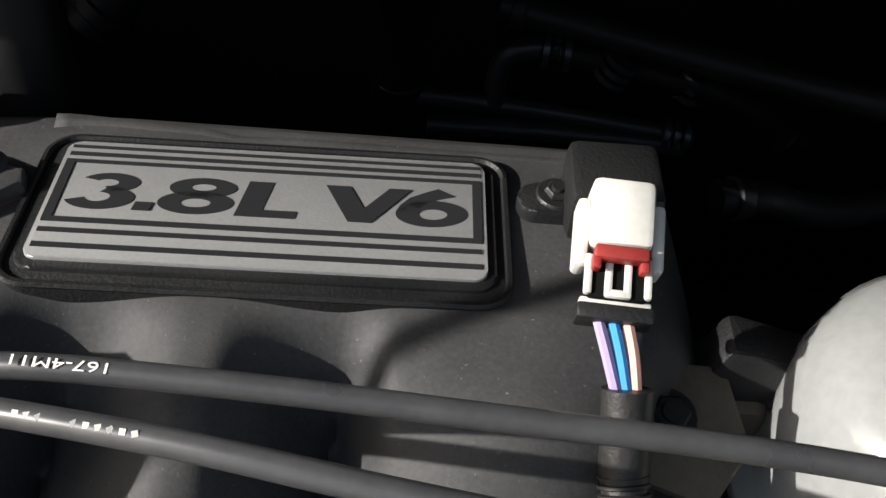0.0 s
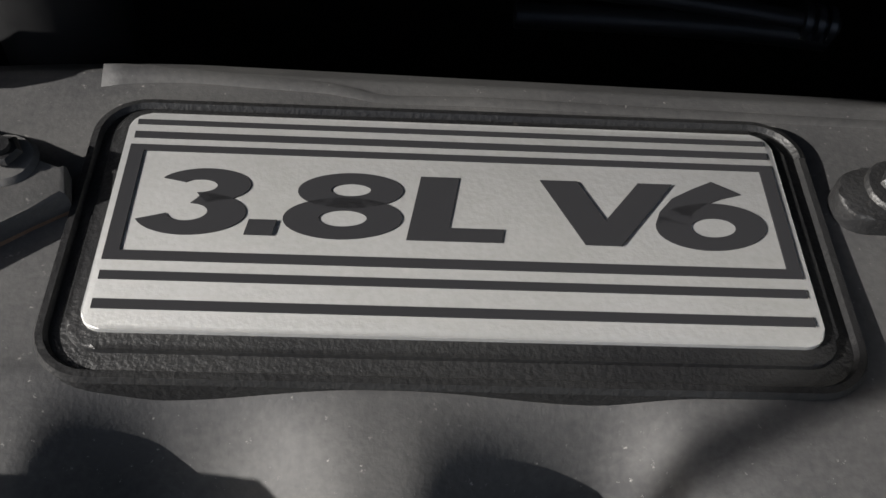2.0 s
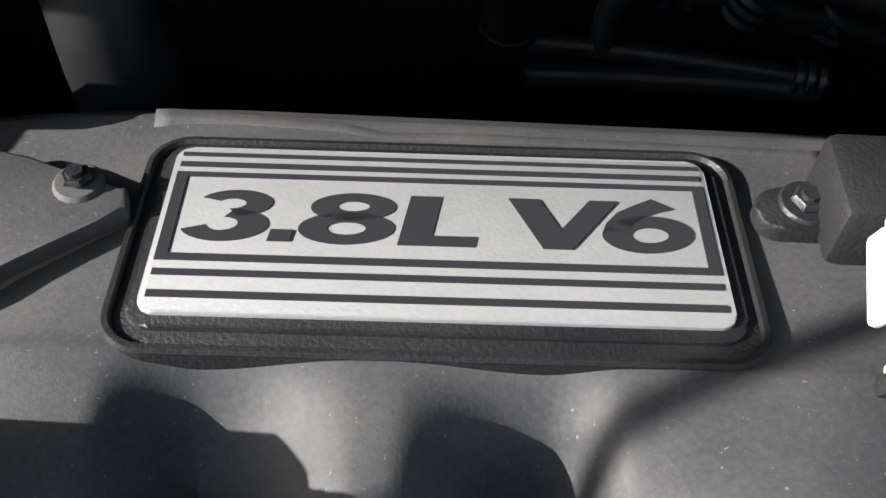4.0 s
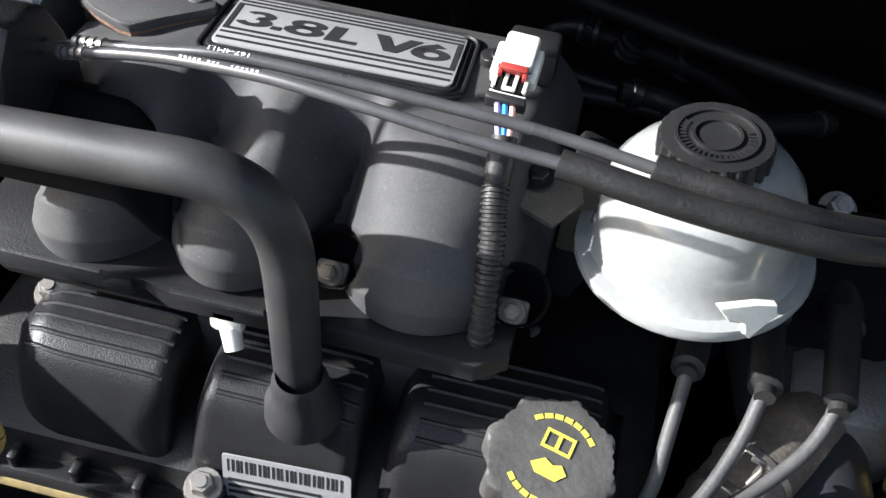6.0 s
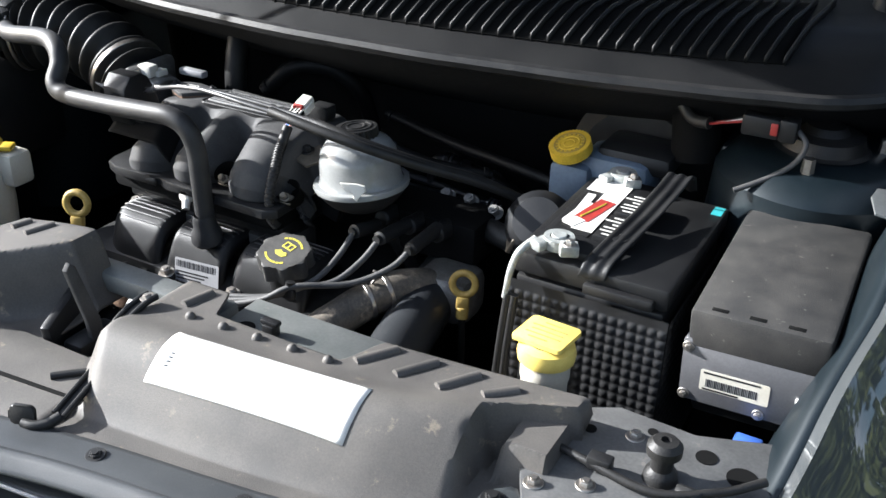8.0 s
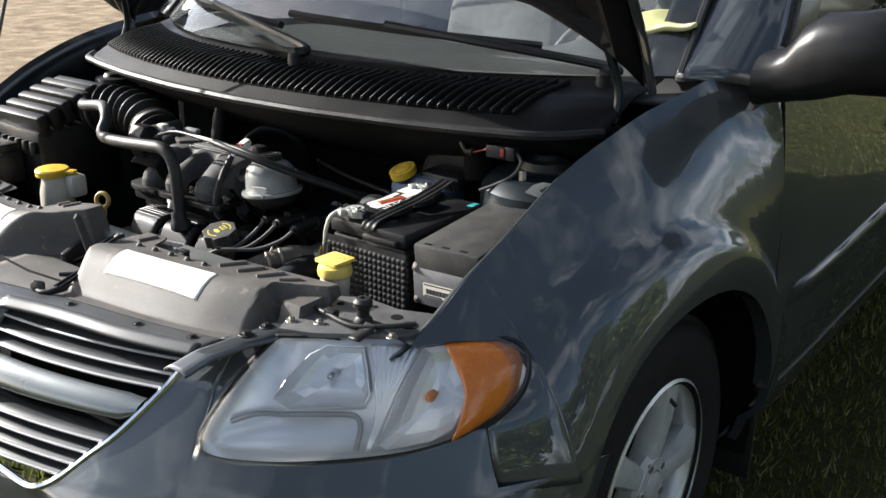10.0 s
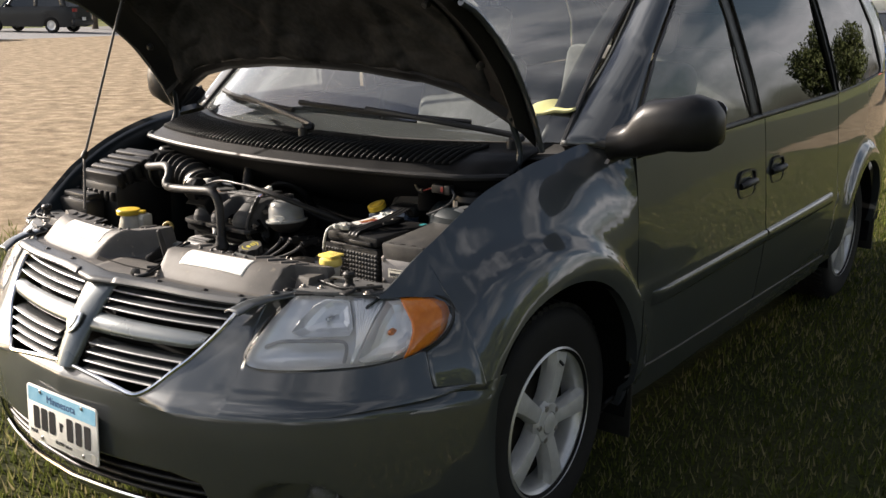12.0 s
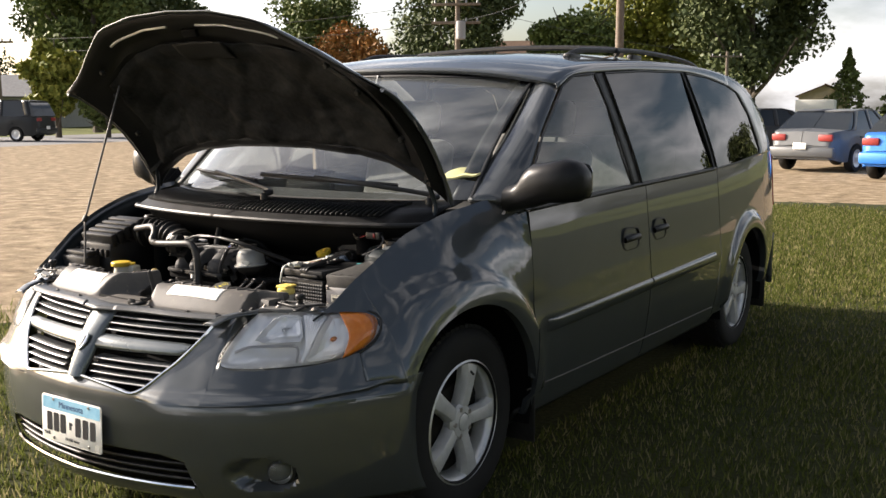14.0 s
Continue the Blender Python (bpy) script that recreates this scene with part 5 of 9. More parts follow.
sheet(bm, lambda u, v: Vector((u * 0.83, interp(v, (0, .45, .6, .75, 1), (0.02, 0.42, 0.50, 0.50, 0.44)) + 0.15 * u * u * (1 - v), interp(v, (0, .45, .6, .75, 1), (1.065, 1.085, 1.065, 0.95, 0.55)) + 0.085 * math.exp(-((u - 0.72) / 0.20) ** 2) * step01(.12, .30, v) * (1 - step01(.55, .75, v)))), steps(-1, 1, 30), steps(0, 1, 24))
part("dash_top", bm, DASHP, dash, thick=0.01)
bm = bmesh.new()
box(bm, (0, 0.47, 0.93), (0.30, 0.05, 0.22), 0.015)
part("centre_stack", bm, DASHP, dash)
wheelp = part("steering_wheel", bmesh.new(), RUBBER, VAN, "black steering wheel")
SW = at((0.40, 0.66, 0.985), 62, 0, 0)
bm = bmesh.new()
tube(bm, [SW @ Vector((0.185 * math.cos(a), 0.185 * math.sin(a), 0)) for a in [2 * math.pi * k / 32 for k in range(33)]], 0.014, 10, sub=1, caps=False)
part("rim", bm, RUBBER, wheelp)
bm = bmesh.new()
prism(bm, rounded(0.20, 0.14, 0.05), SW @ Matrix.Translation((0, -0.01, -0.03)), 0.045, 0.012)
box(bm, SW @ Vector((0, 0, -0.01)), (0.35, 0.035, 0.018), 0.006, SW.to_3x3().to_4x4())
part("hub_pad", bm, DASHP, wheelp)
for x in (0.40, -0.40):
    seat = thing("front_seat", "grey cloth front seat with a headrest", "car seat", (x, 1.15, 0.42), "front seats")
    bm = bmesh.new()
    box(bm, (x, 1.08, 0.60), (0.52, 0.54, 0.16), 0.05, rotm(6, 0, 0), 3)
    part("cushion", bm, CLOTH, seat)
    bm = bmesh.new()
    box(bm, (x, 1.42, 0.95), (0.50, 0.15, 0.66), 0.055, rotm(-16, 0, 0), 3)
    part("backrest", bm, CLOTH, seat)
    bm = bmesh.new()
    box(bm, (x, 1.545, 1.385), (0.27, 0.10, 0.18), 0.04, rotm(-12, 0, 0), 3)
    part("headrest", bm, CLOTH, seat)
    for dx in (-.06, .06):
        bm = bmesh.new()
        cyl(bm, (x + dx, 1.49, 1.22), (x + dx, 1.53, 1.33), .007, .007, 8)
        part("headrest_post", bm, STEEL, seat)
bench = thing("rear_bench", "grey cloth rear bench seat", "car seat", (0, 2.4, 0.42))
bm = bmesh.new()
box(bm, (0, 2.35, 0.60), (1.20, 0.5, 0.16), 0.05, None, 3)
part("cushion", bm, CLOTH, bench)
bm = bmesh.new()
box(bm, (0, 2.66, 0.95), (1.20, 0.15, 0.66), 0.055, rotm(-14, 0, 0), 3)
part("backrest", bm, CLOTH, bench)
bm = bmesh.new()
sheet(bm, lambda x, v: Vector((x, lerp(0.95, 3.4, v), interp(lerp(0.95, 3.4, v), RY, RZ) - 0.045 - 0.03 * (x / .7) ** 4)), steps(-.72, .72, 10), steps(0, 1, 12))
part("headliner", bm, shader("headliner_cloth", (0.30, 0.29, 0.26), 0.95, 0, (0.36, 0.35, 0.32), 10, 200), VAN, "pale cloth headliner", thick=0.005)
bm = bmesh.new()
box(bm, (0, 0.66, 1.475), (0.24, 0.03, 0.065), 0.014, rotm(-15, 0, 0))
cyl(bm, (0, 0.665, 1.50), (0, 0.70, 1.575), 0.008, 0.012, 10)
part("inside_mirror", bm, PLASTIC, VAN, "black inside mirror")
for x in (0.38, -0.38):
    bm = bmesh.new()
    box(bm, (x, 0.90, 1.555), (0.40, 0.16, 0.018), 0.008, rotm(18, 0, 0))
    part("sun_visor", bm, bpy.data.materials["headliner_cloth"], VAN, "pale folded sun visor")
cloth = thing("folded_cloth", "pale yellow folded cloth lying on the dashboard", "cloth", (0.66, 0.33, 1.09))
bm = bmesh.new()
sheet(bm, lambda u, v: Vector((0.60 + 0.17 * u - 0.04 * v, 0.20 + 0.18 * v + 0.10 * u, 1.165 + 0.03 * u + 0.018 * noise.noise(Vector((u * 3, v * 3, 1.0))) + 0.02 * math.sin(math.pi * u) * math.sin(math.pi * v))), steps(0, 1, 20), steps(0, 1, 16))
part("cloth_sheet", bm, shader("yellow_cloth", (0.85, 0.80, 0.42), 0.9, 0, (0.76, 0.70, 0.34), 20, 300), cloth, thick=0.008)

# ---- engine bay: shell ----
bay = thing("engine_bay", "dark painted inner walls of the engine bay", "engine bay", (0, -0.2, 0.5), kind="structure")
for s in (1, -1):
    bm = bmesh.new()

    def apron(y, v):
        x = curve(y, EY, EX) - 0.012 - 0.075 * v ** 0.5 - 0.05 * v
        return Vector((s * x, y, lerp(curve(y, EY, EZ) - 0.012, 0.45, v)))

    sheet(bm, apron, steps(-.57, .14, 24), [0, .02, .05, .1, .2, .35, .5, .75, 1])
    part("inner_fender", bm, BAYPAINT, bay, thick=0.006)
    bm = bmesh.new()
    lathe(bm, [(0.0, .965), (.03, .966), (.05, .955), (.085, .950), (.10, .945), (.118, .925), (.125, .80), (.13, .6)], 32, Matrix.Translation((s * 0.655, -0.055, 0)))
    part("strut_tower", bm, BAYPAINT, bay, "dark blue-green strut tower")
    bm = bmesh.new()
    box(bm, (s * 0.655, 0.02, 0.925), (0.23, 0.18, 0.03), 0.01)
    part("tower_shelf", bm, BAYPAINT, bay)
    bm = bmesh.new()
    lathe(bm, [(0, .985), (.022, .983), (.028, .975), (.046, .972), (.050, .958), (.056, .955)], 24, Matrix.Translation((s * 0.655, -0.055, 0.002)))
    part("strut_cap", bm, RUBBER, bay, "black strut mount cap")
    for k in range(3):
        a = 2 * math.pi * k / 3 + 0.5
        bm = bmesh.new()
        cyl(bm, (s * 0.655 + .075 * math.cos(a), -0.055 + .075 * math.sin(a), .945), (s * 0.655 + .075 * math.cos(a), -0.055 + .075 * math.sin(a), .968), .008, .007, 6)
        part("tower_nut", bm, STEEL, bay)
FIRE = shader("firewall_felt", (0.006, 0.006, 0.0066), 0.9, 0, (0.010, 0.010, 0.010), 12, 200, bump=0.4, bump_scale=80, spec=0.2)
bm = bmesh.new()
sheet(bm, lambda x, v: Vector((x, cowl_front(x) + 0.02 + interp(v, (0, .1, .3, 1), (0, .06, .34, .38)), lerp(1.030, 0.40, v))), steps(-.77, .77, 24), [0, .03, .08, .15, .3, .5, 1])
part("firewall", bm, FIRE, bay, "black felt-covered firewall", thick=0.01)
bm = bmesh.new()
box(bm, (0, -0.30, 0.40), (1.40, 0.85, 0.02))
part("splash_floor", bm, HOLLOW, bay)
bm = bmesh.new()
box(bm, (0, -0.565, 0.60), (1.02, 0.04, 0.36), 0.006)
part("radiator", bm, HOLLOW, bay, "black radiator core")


def bolt(parent, p, axis=(0, 0, 1), r=0.006, h=0.006, mat=None, washer=True):
    ax = Vector(axis).normalized()
    p = Vector(p)
    bm = bmesh.new()
    if washer:
        cyl(bm, p, p + ax * 0.0015, r * 1.55, r * 1.5, 18, 0.0004)
    cyl(bm, p + ax * 0.0012, p + ax * h, r, r * 0.96, 6, 0.0008)
    cyl(bm, p + ax * h * 0.9, p + ax * (h + 0.0012), r * 0.55, r * 0.5, 12)
    return part("bolt", bm, mat or STEEL, parent)


# ---- engine ----
ENG = thing("engine", "V6 engine with a dusty black intake manifold and valve cover", "engine", (-0.05, -0.25, 0.45))
MANI = DUSTY
PS = (0.0, 0.05, .10, .15, .30, .45, .55, .70, .82, .90, .96, 1.0)
PYY = (-.150, -.156, -.162, -.170, -.205, -.246, -.270, -.304, -.328, -.3335, -.332, -.322)
PZZ = (.845, .882, .901, .9070, .9108, .9125, .904, .885, .868, .852, .838, .828)
# centre at the plenum, centre at the foot, half width, width of the shoulder and of its flat top
RUNNERS = ((-.150, -.166, .042, .040, .45), (-.072, -.087, .040, .034, .08), (.0150, .0125, .048, .052, .62))
BOLTS = ((-.032, -.318, .858), (.063, -.312, .853))


def manifold(x, s):
    y, z = interp(s, PS, PYY), interp(s, PS, PZZ)
    k3 = max(0.0, min(1.0, (s - 0.50) / 0.42))
    d = min(abs(x - lerp(c0, c1, k3)) / w for c0, c1, w, _, _ in RUNNERS)
    k = max(0.0, min(1.0, (s - 0.44) / 0.14))
    groove = min(step01(flat, 1.0, abs(x - c0) / sw) for c0, _, _, sw, flat in RUNNERS)
    k2 = max(0.0, min(1.0, (s - 0.50) / 0.22))
    round_off = 1 - math.sqrt(max(0.0, 1 - min(1.0, d * 1.02) ** 2))
    groove = lerp(groove * 0.034 * step01(0.42, 0.62, s), round_off * 0.036, k2)
    n = Vector((0, -interp(s, (.45, .6, .8, .95), (0, .55, .75, 1)), interp(s, (.45, .6, .8, .95), (1, .8, .65, .15))))
    bulge = 0.010 * k * math.cos(min(1.0, d) * math.pi / 2)
    end = max(0.0, (x - 0.045) / 0.03, (-0.195 - x) / 0.03)
    drop = 0.030 * min(1.0, end) ** 2 + 0.010 * max(0.0, min(1.0, (-.115 - x) / .09)) ** 1.6
    p = Vector((x, y, z)) + n * (bulge - groove) - Vector((0, 0, drop))
    for q in BOLTS:
        r = (p - Vector(q) - Vector((0, -.6, .8)) * (p - Vector(q)).dot(Vector((0, -.6, .8)))).length
        p -= Vector((0, -.6, .8)) * .024 * step01(.0165, .0130, r)
    return p


bm = bmesh.new()
sheet(bm, manifold, steps(-.225, .075, 150), steps(0, 1, 150))
part("intake_manifold", bm, MANI, ENG, "dusty black plastic intake manifold with bulging runners", smooth=60, thick=0.004)
bm = bmesh.new()
sheet(bm, lambda t, v: Vector((lerp(-.136, .040, t), interp(t, (0, .03, .28, .34, .46, 1), (-.1705, -.170, -.1725, -.1755, -.1745, -.1755)) - 0.008 * v, .9085 - .003 * v)), steps(0, 1, 40), steps(0, 1, 3))
part("rear_flange", bm, MANI, ENG, thick=0.004)
# plenum side walls, lower flange and lower manifold
bm = bmesh.new()
FL = [(-.232, -.320), (-.226, -.336), (-.205, -.346), (-.150, -.346), (-.128, -.340), (-.112, -.348), (-.060, -.348), (-.046, -.338), (-.030, -.348), (.050, -.350), (.066, -.338), (.066, -.28), (-.232, -.28)]
prism(bm, FL, Matrix.Translation((0, 0, .824)) @ rotm(0, 0, 0), .012, .003)
part("manifold_flange", bm, PLASTIC, ENG, "wavy lower flange of the intake manifold")
bm = bmesh.new()
box(bm, (-.083, -.302, .812), (.285, .060, .030), .008)
part("port_block", bm, HOLLOW, ENG)
bm = bmesh.new()
box(bm, (-.075, -.222, .835), (.26, .09, .07), .02)
box(bm, (-.085, -.255, .785), (.27, .11, .022), .006)
part("plenum_core", bm, PLASTIC, ENG)
for _, x, hw, _, _ in RUNNERS:
    bm = bmesh.new()
    box(bm, (x, -.326, .826), (1.6 * hw, .040, .012), .004, rotm(-6, 0, 0))
    part("runner_flange", bm, PLASTIC, ENG)
bm = bmesh.new()
box(bm, (-.080, -.296, .806), (.26, .050, .012), .004, rotm(-8, 0, 0))
box(bm, (-.075, -.275, .745), (.26, .08, .06), .012)
part("lower_manifold", bm, shader("dark_cast_aluminium", (.12, .12, .115), .55, .6, (.08, .078, .075), 50, 400, bump=.3, bump_scale=400), ENG, "cast aluminium lower manifold")
bm = bmesh.new()
box(bm, (-.082, -.340, .822), (.019, .016, .020), .004)
cyl(bm, (-.080, -.345, .815), (-.076, -.352, .806), .006, .005, 10)
part("injector_plug", bm, WHITE, ENG, "small pale injector plug")
# block
bm = bmesh.new()
box(bm, (-.05, -.22, .58), (.44, .34, .30), .03)
part("engine_block", bm, RUBBER, ENG, "dark greasy engine block")
# recessed bolts between the runners
for x, y, z in BOLTS:
    # black liner puts the well's inner shade into its colour
    bm = bmesh.new()
    lathe(bm, [(.0170, -.001), (.0152, -.004), (.0145, -.022), (0, -.023)], 28, at((x, y, z), 37, 0, 0))
    part("bolt_well", bm, HOLLOW, ENG, "black liner for the shaded well round a bolt")
    bm = bmesh.new()
    box(bm, (x - .001, y - .001, z - .013), (.017, .014, .005), .002, rotm(38, 0, 0))
    part("bolt_plate", bm, shader("dusty_steel", (.16, .14, .115), .7, .3, (.24, .21, .17), 80, 400, bump=.2) if "dusty_steel" not in bpy.data.materials else bpy.data.materials["dusty_steel"], ENG)
    bolt(ENG, (x - .001, y - .004, z - .010), (0, -.6, .8), .0048, .009, bpy.data.materials["dusty_steel"])

# engine name plate
tag = part("name_plate", bmesh.new(), SILVER, ENG, "silver and black engine name plate")
BM = at((-.0600, -.2125, .9080), -4, 0, 1.0)
bm = bmesh.new()
prism(bm, rounded(.1455, .0665, .010, 7), BM @ Matrix.Translation((0, -.0018, -.004)), .0078, .0012)
part("plinth", bm, PLASTIC, tag, "black raised surround")
bm = bmesh.new()
ring = [(x, y - .0018) for x, y in rounded(.1440, .0650, .0095, 8)]
tube(bm, [BM @ Vector((x, y, .0038)) for x, y in ring + ring[:1]], .0013, 6, sub=1, caps=False)
part("surround_ridge", bm, PLASTIC, tag)
bm = bmesh.new()
prism(bm, rounded(.1365, .0580, .0065, 7), BM @ Matrix.Translation((0, -.0006, .0030)), .0020, .0010)
part("surround_step", bm, PLASTIC, tag)
bm = bmesh.new()
prism(bm, rounded(.1310, .0525, .0040, 5), BM @ Matrix.Translation((0, 0, .0050)), .0010, .0003)
part("silver_face", bm, SILVER, tag, "brushed silver face")


def tag_bar(u0, u1, v0, v1, name="stripe"):
    bm = bmesh.new()
    x0, x1 = (u0 - .5) * .131, (u1 - .5) * .131
    y0, y1 = .02625 - .0525 * v1, .02625 - .0525 * v0
    prism(bm, [(x0, y0), (x1, y0), (x1, y1), (x0, y1)], BM @ Matrix.Translation((0, 0, .0060)), .0003)
    part(name, bm, INK, tag)


for v0, v1 in ((.040, .064), (.104, .136), (.765, .800), (.882, .920)):
    tag_bar(.012, .988, v0, v1)
tag_bar(.010, .990, .172, .202, "frame_line")
tag_bar(.010, .990, .676, .716, "frame_line")
tag_bar(.010, .031, .202, .676, "frame_line")
tag_bar(.969, .990, .202, .676, "frame_line")


# broad slanted characters, each drawn in a unit box and set to its width
def glyph(name, x0, x1, bands=(), shapes=()):
    base, high, slant = -.0049, .0160, .17
    top = BM @ Matrix.Translation((0, 0, .0062))

    def put(u, v):
        y = base + high * v
        return top @ Vector((lerp(x0, x1, u) + slant * (y - base) - slant * high * .5, y, 0))

    bm = bmesh.new()
    for outer, inner in bands:
        a, b = [bm.verts.new(put(*p)) for p in outer], [bm.verts.new(put(*p)) for p in inner]
        for i in range(len(a) - 1):
            bm.faces.new((a[i], a[i + 1], b[i + 1], b[i]))
    for pts in shapes:
        bm.faces.new([bm.verts.new(put(*p)) for p in pts])
    part(name, bm, INK, tag, smooth=0, thick=.0002)


def arc(cx, cy, rx, ry, a0, a1, n=28):
    return [(cx + rx * math.cos(radians(lerp(a0, a1, k / n))), cy + ry * math.sin(radians(lerp(a0, a1, k / n)))) for k in range(n + 1)]


glyph("digit", -.0590, -.0394, bands=(
    (arc(.50, .745, .45, .275, 158, -80), arc(.46, .735, .17, .105, 150, -90)),
    (arc(.48, .305, .52, .325, 85, -160), arc(.44, .325, .19, .135, 90, -168))))
glyph("point", -.0384, -.0332, shapes=([(0, 0), (1, 0), (1, .23), (0, .23)],))
glyph("digit", -.0324, -.0100, bands=(
    (arc(.50, .735, .45, .285, 0, 360, 40), arc(.50, .745, .17, .10, 0, 360, 40)),
    (arc(.50, .30, .50, .32, 0, 360, 40), arc(.50, .295, .20, .125, 0, 360, 40))))
glyph("letter", -.0084, .0096, shapes=([(0, 0), (1, 0), (1, .20), (.42, .20), (.42, 1), (0, 1)],))
glyph("letter", .0150, .0414, shapes=([(0, 1), (.28, 1), (.52, .38), (.39, 0)], [(.39, 0), (.52, .38), (.74, 1), (1, 1), (.65, 0)]))
glyph("digit", .0385, .0602, bands=(
    (arc(.50, .35, .50, .37, 0, 360, 40), arc(.52, .33, .20, .15, 0, 360, 40)),
    ([(.0, .36), (.03, .55), (.14, .78), (.33, .95), (.50, 1.08)], [(.30, .36), (.33, .55), (.45, .70), (.60, .80), (.78, .88)])))

# round flange cover beside the name plate
cover = part("flange_cover", bmesh.new(), DUSTY, ENG, "dark oval flange cover with two bolts")
bm = bmesh.new()
oval = [(-.0390, -.002), (-.0385, .006), (-.030, .011), (-.018, .015), (.000, .018), (.016, .014), (.028, .008), (.041, .004), (.0425, -.003), (.036, -.007), (.020, -.018), (.010, -.027), (.004, -.0305), (-.004, -.029), (-.020, -.020), (-.034, -.010)]
CF = at((-.1752, -.2100, .9105), 0, -1.5, 2)
prism(bm, oval, CF, .0050, .0012)
part("cover_plate", bm, DUSTY, cover)
bm = bmesh.new()
prism(bm, [(x * .985, y * .985) for x, y in oval], CF @ Matrix.Translation((0, 0, -.0028)), .0027)
part("gasket", bm, RUST, cover, "rusty gasket edge")
for x, y in ((-.031, -.0005), (.0300, .0045)):
    bm = bmesh.new()
    cyl(bm, CF @ Vector((x, y, .0048)), CF @ Vector((x, y, .0064)), .0062, .0058, 18, .0005)
    part("bolt_seat", bm, DUSTY, cover)
    bolt(cover, CF @ Vector((x, y, .006)), r=.0040, h=.003, mat=PLASTIC, washer=False)
bm = bmesh.new()
prism(bm, [(x * .96, y * .96) for x, y in oval], CF @ Matrix.Translation((0, 0, -.020)), .0172)
part("flange_seat", bm, PLASTIC, cover)

# sensor with white connector
sens = part("map_sensor", bmesh.new(), PLASTIC, ENG, "manifold sensor with a white plug and coloured wires")
bm = bmesh.new()
prism(bm, rounded(.030, .013, .006), at((.030, -.202, .909)), .007, .001)
box(bm, (.043, -.203, .921), (.028, .026, .020), .003)
part("sensor_body", bm, PLASTIC, sens)
bolt(sens, (.0275, -.2005, .9155), r=.0045, h=.0035, mat=PLASTIC)
CM = at((.0385, -.237, .940), 22, 0, -4) @ Matrix.Diagonal((.78, .64, .82, 1))


def cbox(bm, c, s, b=.0008):
    box(bm, CM @ Vector(c), [q * k for q, k in zip(s, (.78, .64, .82))], b, CM.to_3x3().normalized().to_4x4())


bm = bmesh.new()
cbox(bm, (0, .004, .0005), (.0215, .030, .016), .002)
part("plug_shell", bm, WHITE, sens, "white plastic plug")
for x in (-.0128, .0128):
    bm = bmesh.new()
    cbox(bm, (x, -.004, -.002), (.0046, .030, .012), .0014)
    part("plug_cheek", bm, WHITE, sens)
bm = bmesh.new()
cbox(bm, (0, -.0145, .0065), (.018, .006, .006), .0008)
cbox(bm, (-.008, -.0185, .0055), (.003, .006, .005), .0006)
cbox(bm, (.008, -.0185, .0055), (.003, .006, .005), .0006)
part("lock_tab", bm, RED, sens, "red locking tab")
bm = bmesh.new()
cbox(bm, (0, -.024, -.001), (.020, .016, .009), .001)
part("plug_throat", bm, HOLLOW, sens)
for x in (-.0100, -.0032, .0032, .0100):
    bm = bmesh.new()
    cbox(bm, (x, -.0225, .003), (.0026, .017, .0032), .0006)
    part("plug_finger", bm, WHITE, sens)
bm = bmesh.new()
cbox(bm, (0, -.030, .003), (.009, .0034, .0032), .0006)
part("plug_latch", bm, WHITE, sens)
bm = bmesh.new()
cbox(bm, (0, -.0325, -.002), (.024, .003, .006), .0006)
part("plug_sill", bm, WHITE, sens)
bm = bmesh.new()
cbox(bm, (0, -.037, -.003), (.026, .007, .011), .001)
part("wire_seal", bm, PLASTIC, sens)
WP = Vector((.0405, -.2775, .921))
for x, mat, nm in ((-.005, shader("violet_wire", (.34, .27, .46), .5), "violet_wire"), (0, shader("blue_wire", (.05, .27, .66), .5), "blue_wire"), (.005, shader("orange_wire", (.72, .40, .34), .5), "orange_wire")):
    bm = bmesh.new()
    a = CM @ Vector((x, -.038, -.003))
    tube(bm, [a, a.lerp(WP, .5) + Vector((x * .3, 0, .001)), WP + Vector((x * .5, 0, 0))], .0016, 8)
    part(nm, bm, mat, sens)
bm = bmesh.new()
tube(bm, [WP + Vector((0, .002, .001)), (.041, -.284, .913), (.0415, -.291, .904)], .0066, 14)
part("wire_sleeve", bm, RUBBER, sens, "black tape sleeve")
bm = bmesh.new()
pts = smooth_path([(.0415, -.290, .905), (.043, -.300, .897), (.046, -.312, .882), (.0475, -.325, .862), (.049, -.332, .840), (.0505, -.332, .819), (.054, -.326, .806)], 14)
tube(bm, pts, lambda t: .0060 + .0010 * (math.sin(t * len(pts) * 2.1) > 0), 12, sub=2)
part("conduit", bm, RUBBER, sens, "corrugated black wire conduit")

# bracket beside the reservoir
bm = bmesh.new()
prism(bm, [(-.022, -.014), (.012, -.022), (.024, -.004), (.016, .020), (-.016, .018)], at((.062, -.262, .884), 20, 8, 0), .004, .001)
part("steel_bracket", bm, shader("dull_bracket", (.085, .075, .062), .6, .3, (.13, .11, .085), 60, 400, bump=.2), ENG, "dull brown-grey steel bracket")
bolt(ENG, (.060, -.262, .889), (0, -.3, .95), .006, .007, PLASTIC)
bm = bmesh.new()
box(bm, (.085, -.240, .845), (.05, .016, .11), .004, rotm(0, 18, 0))
part("bracket_leg", bm, PLASTIC, ENG)

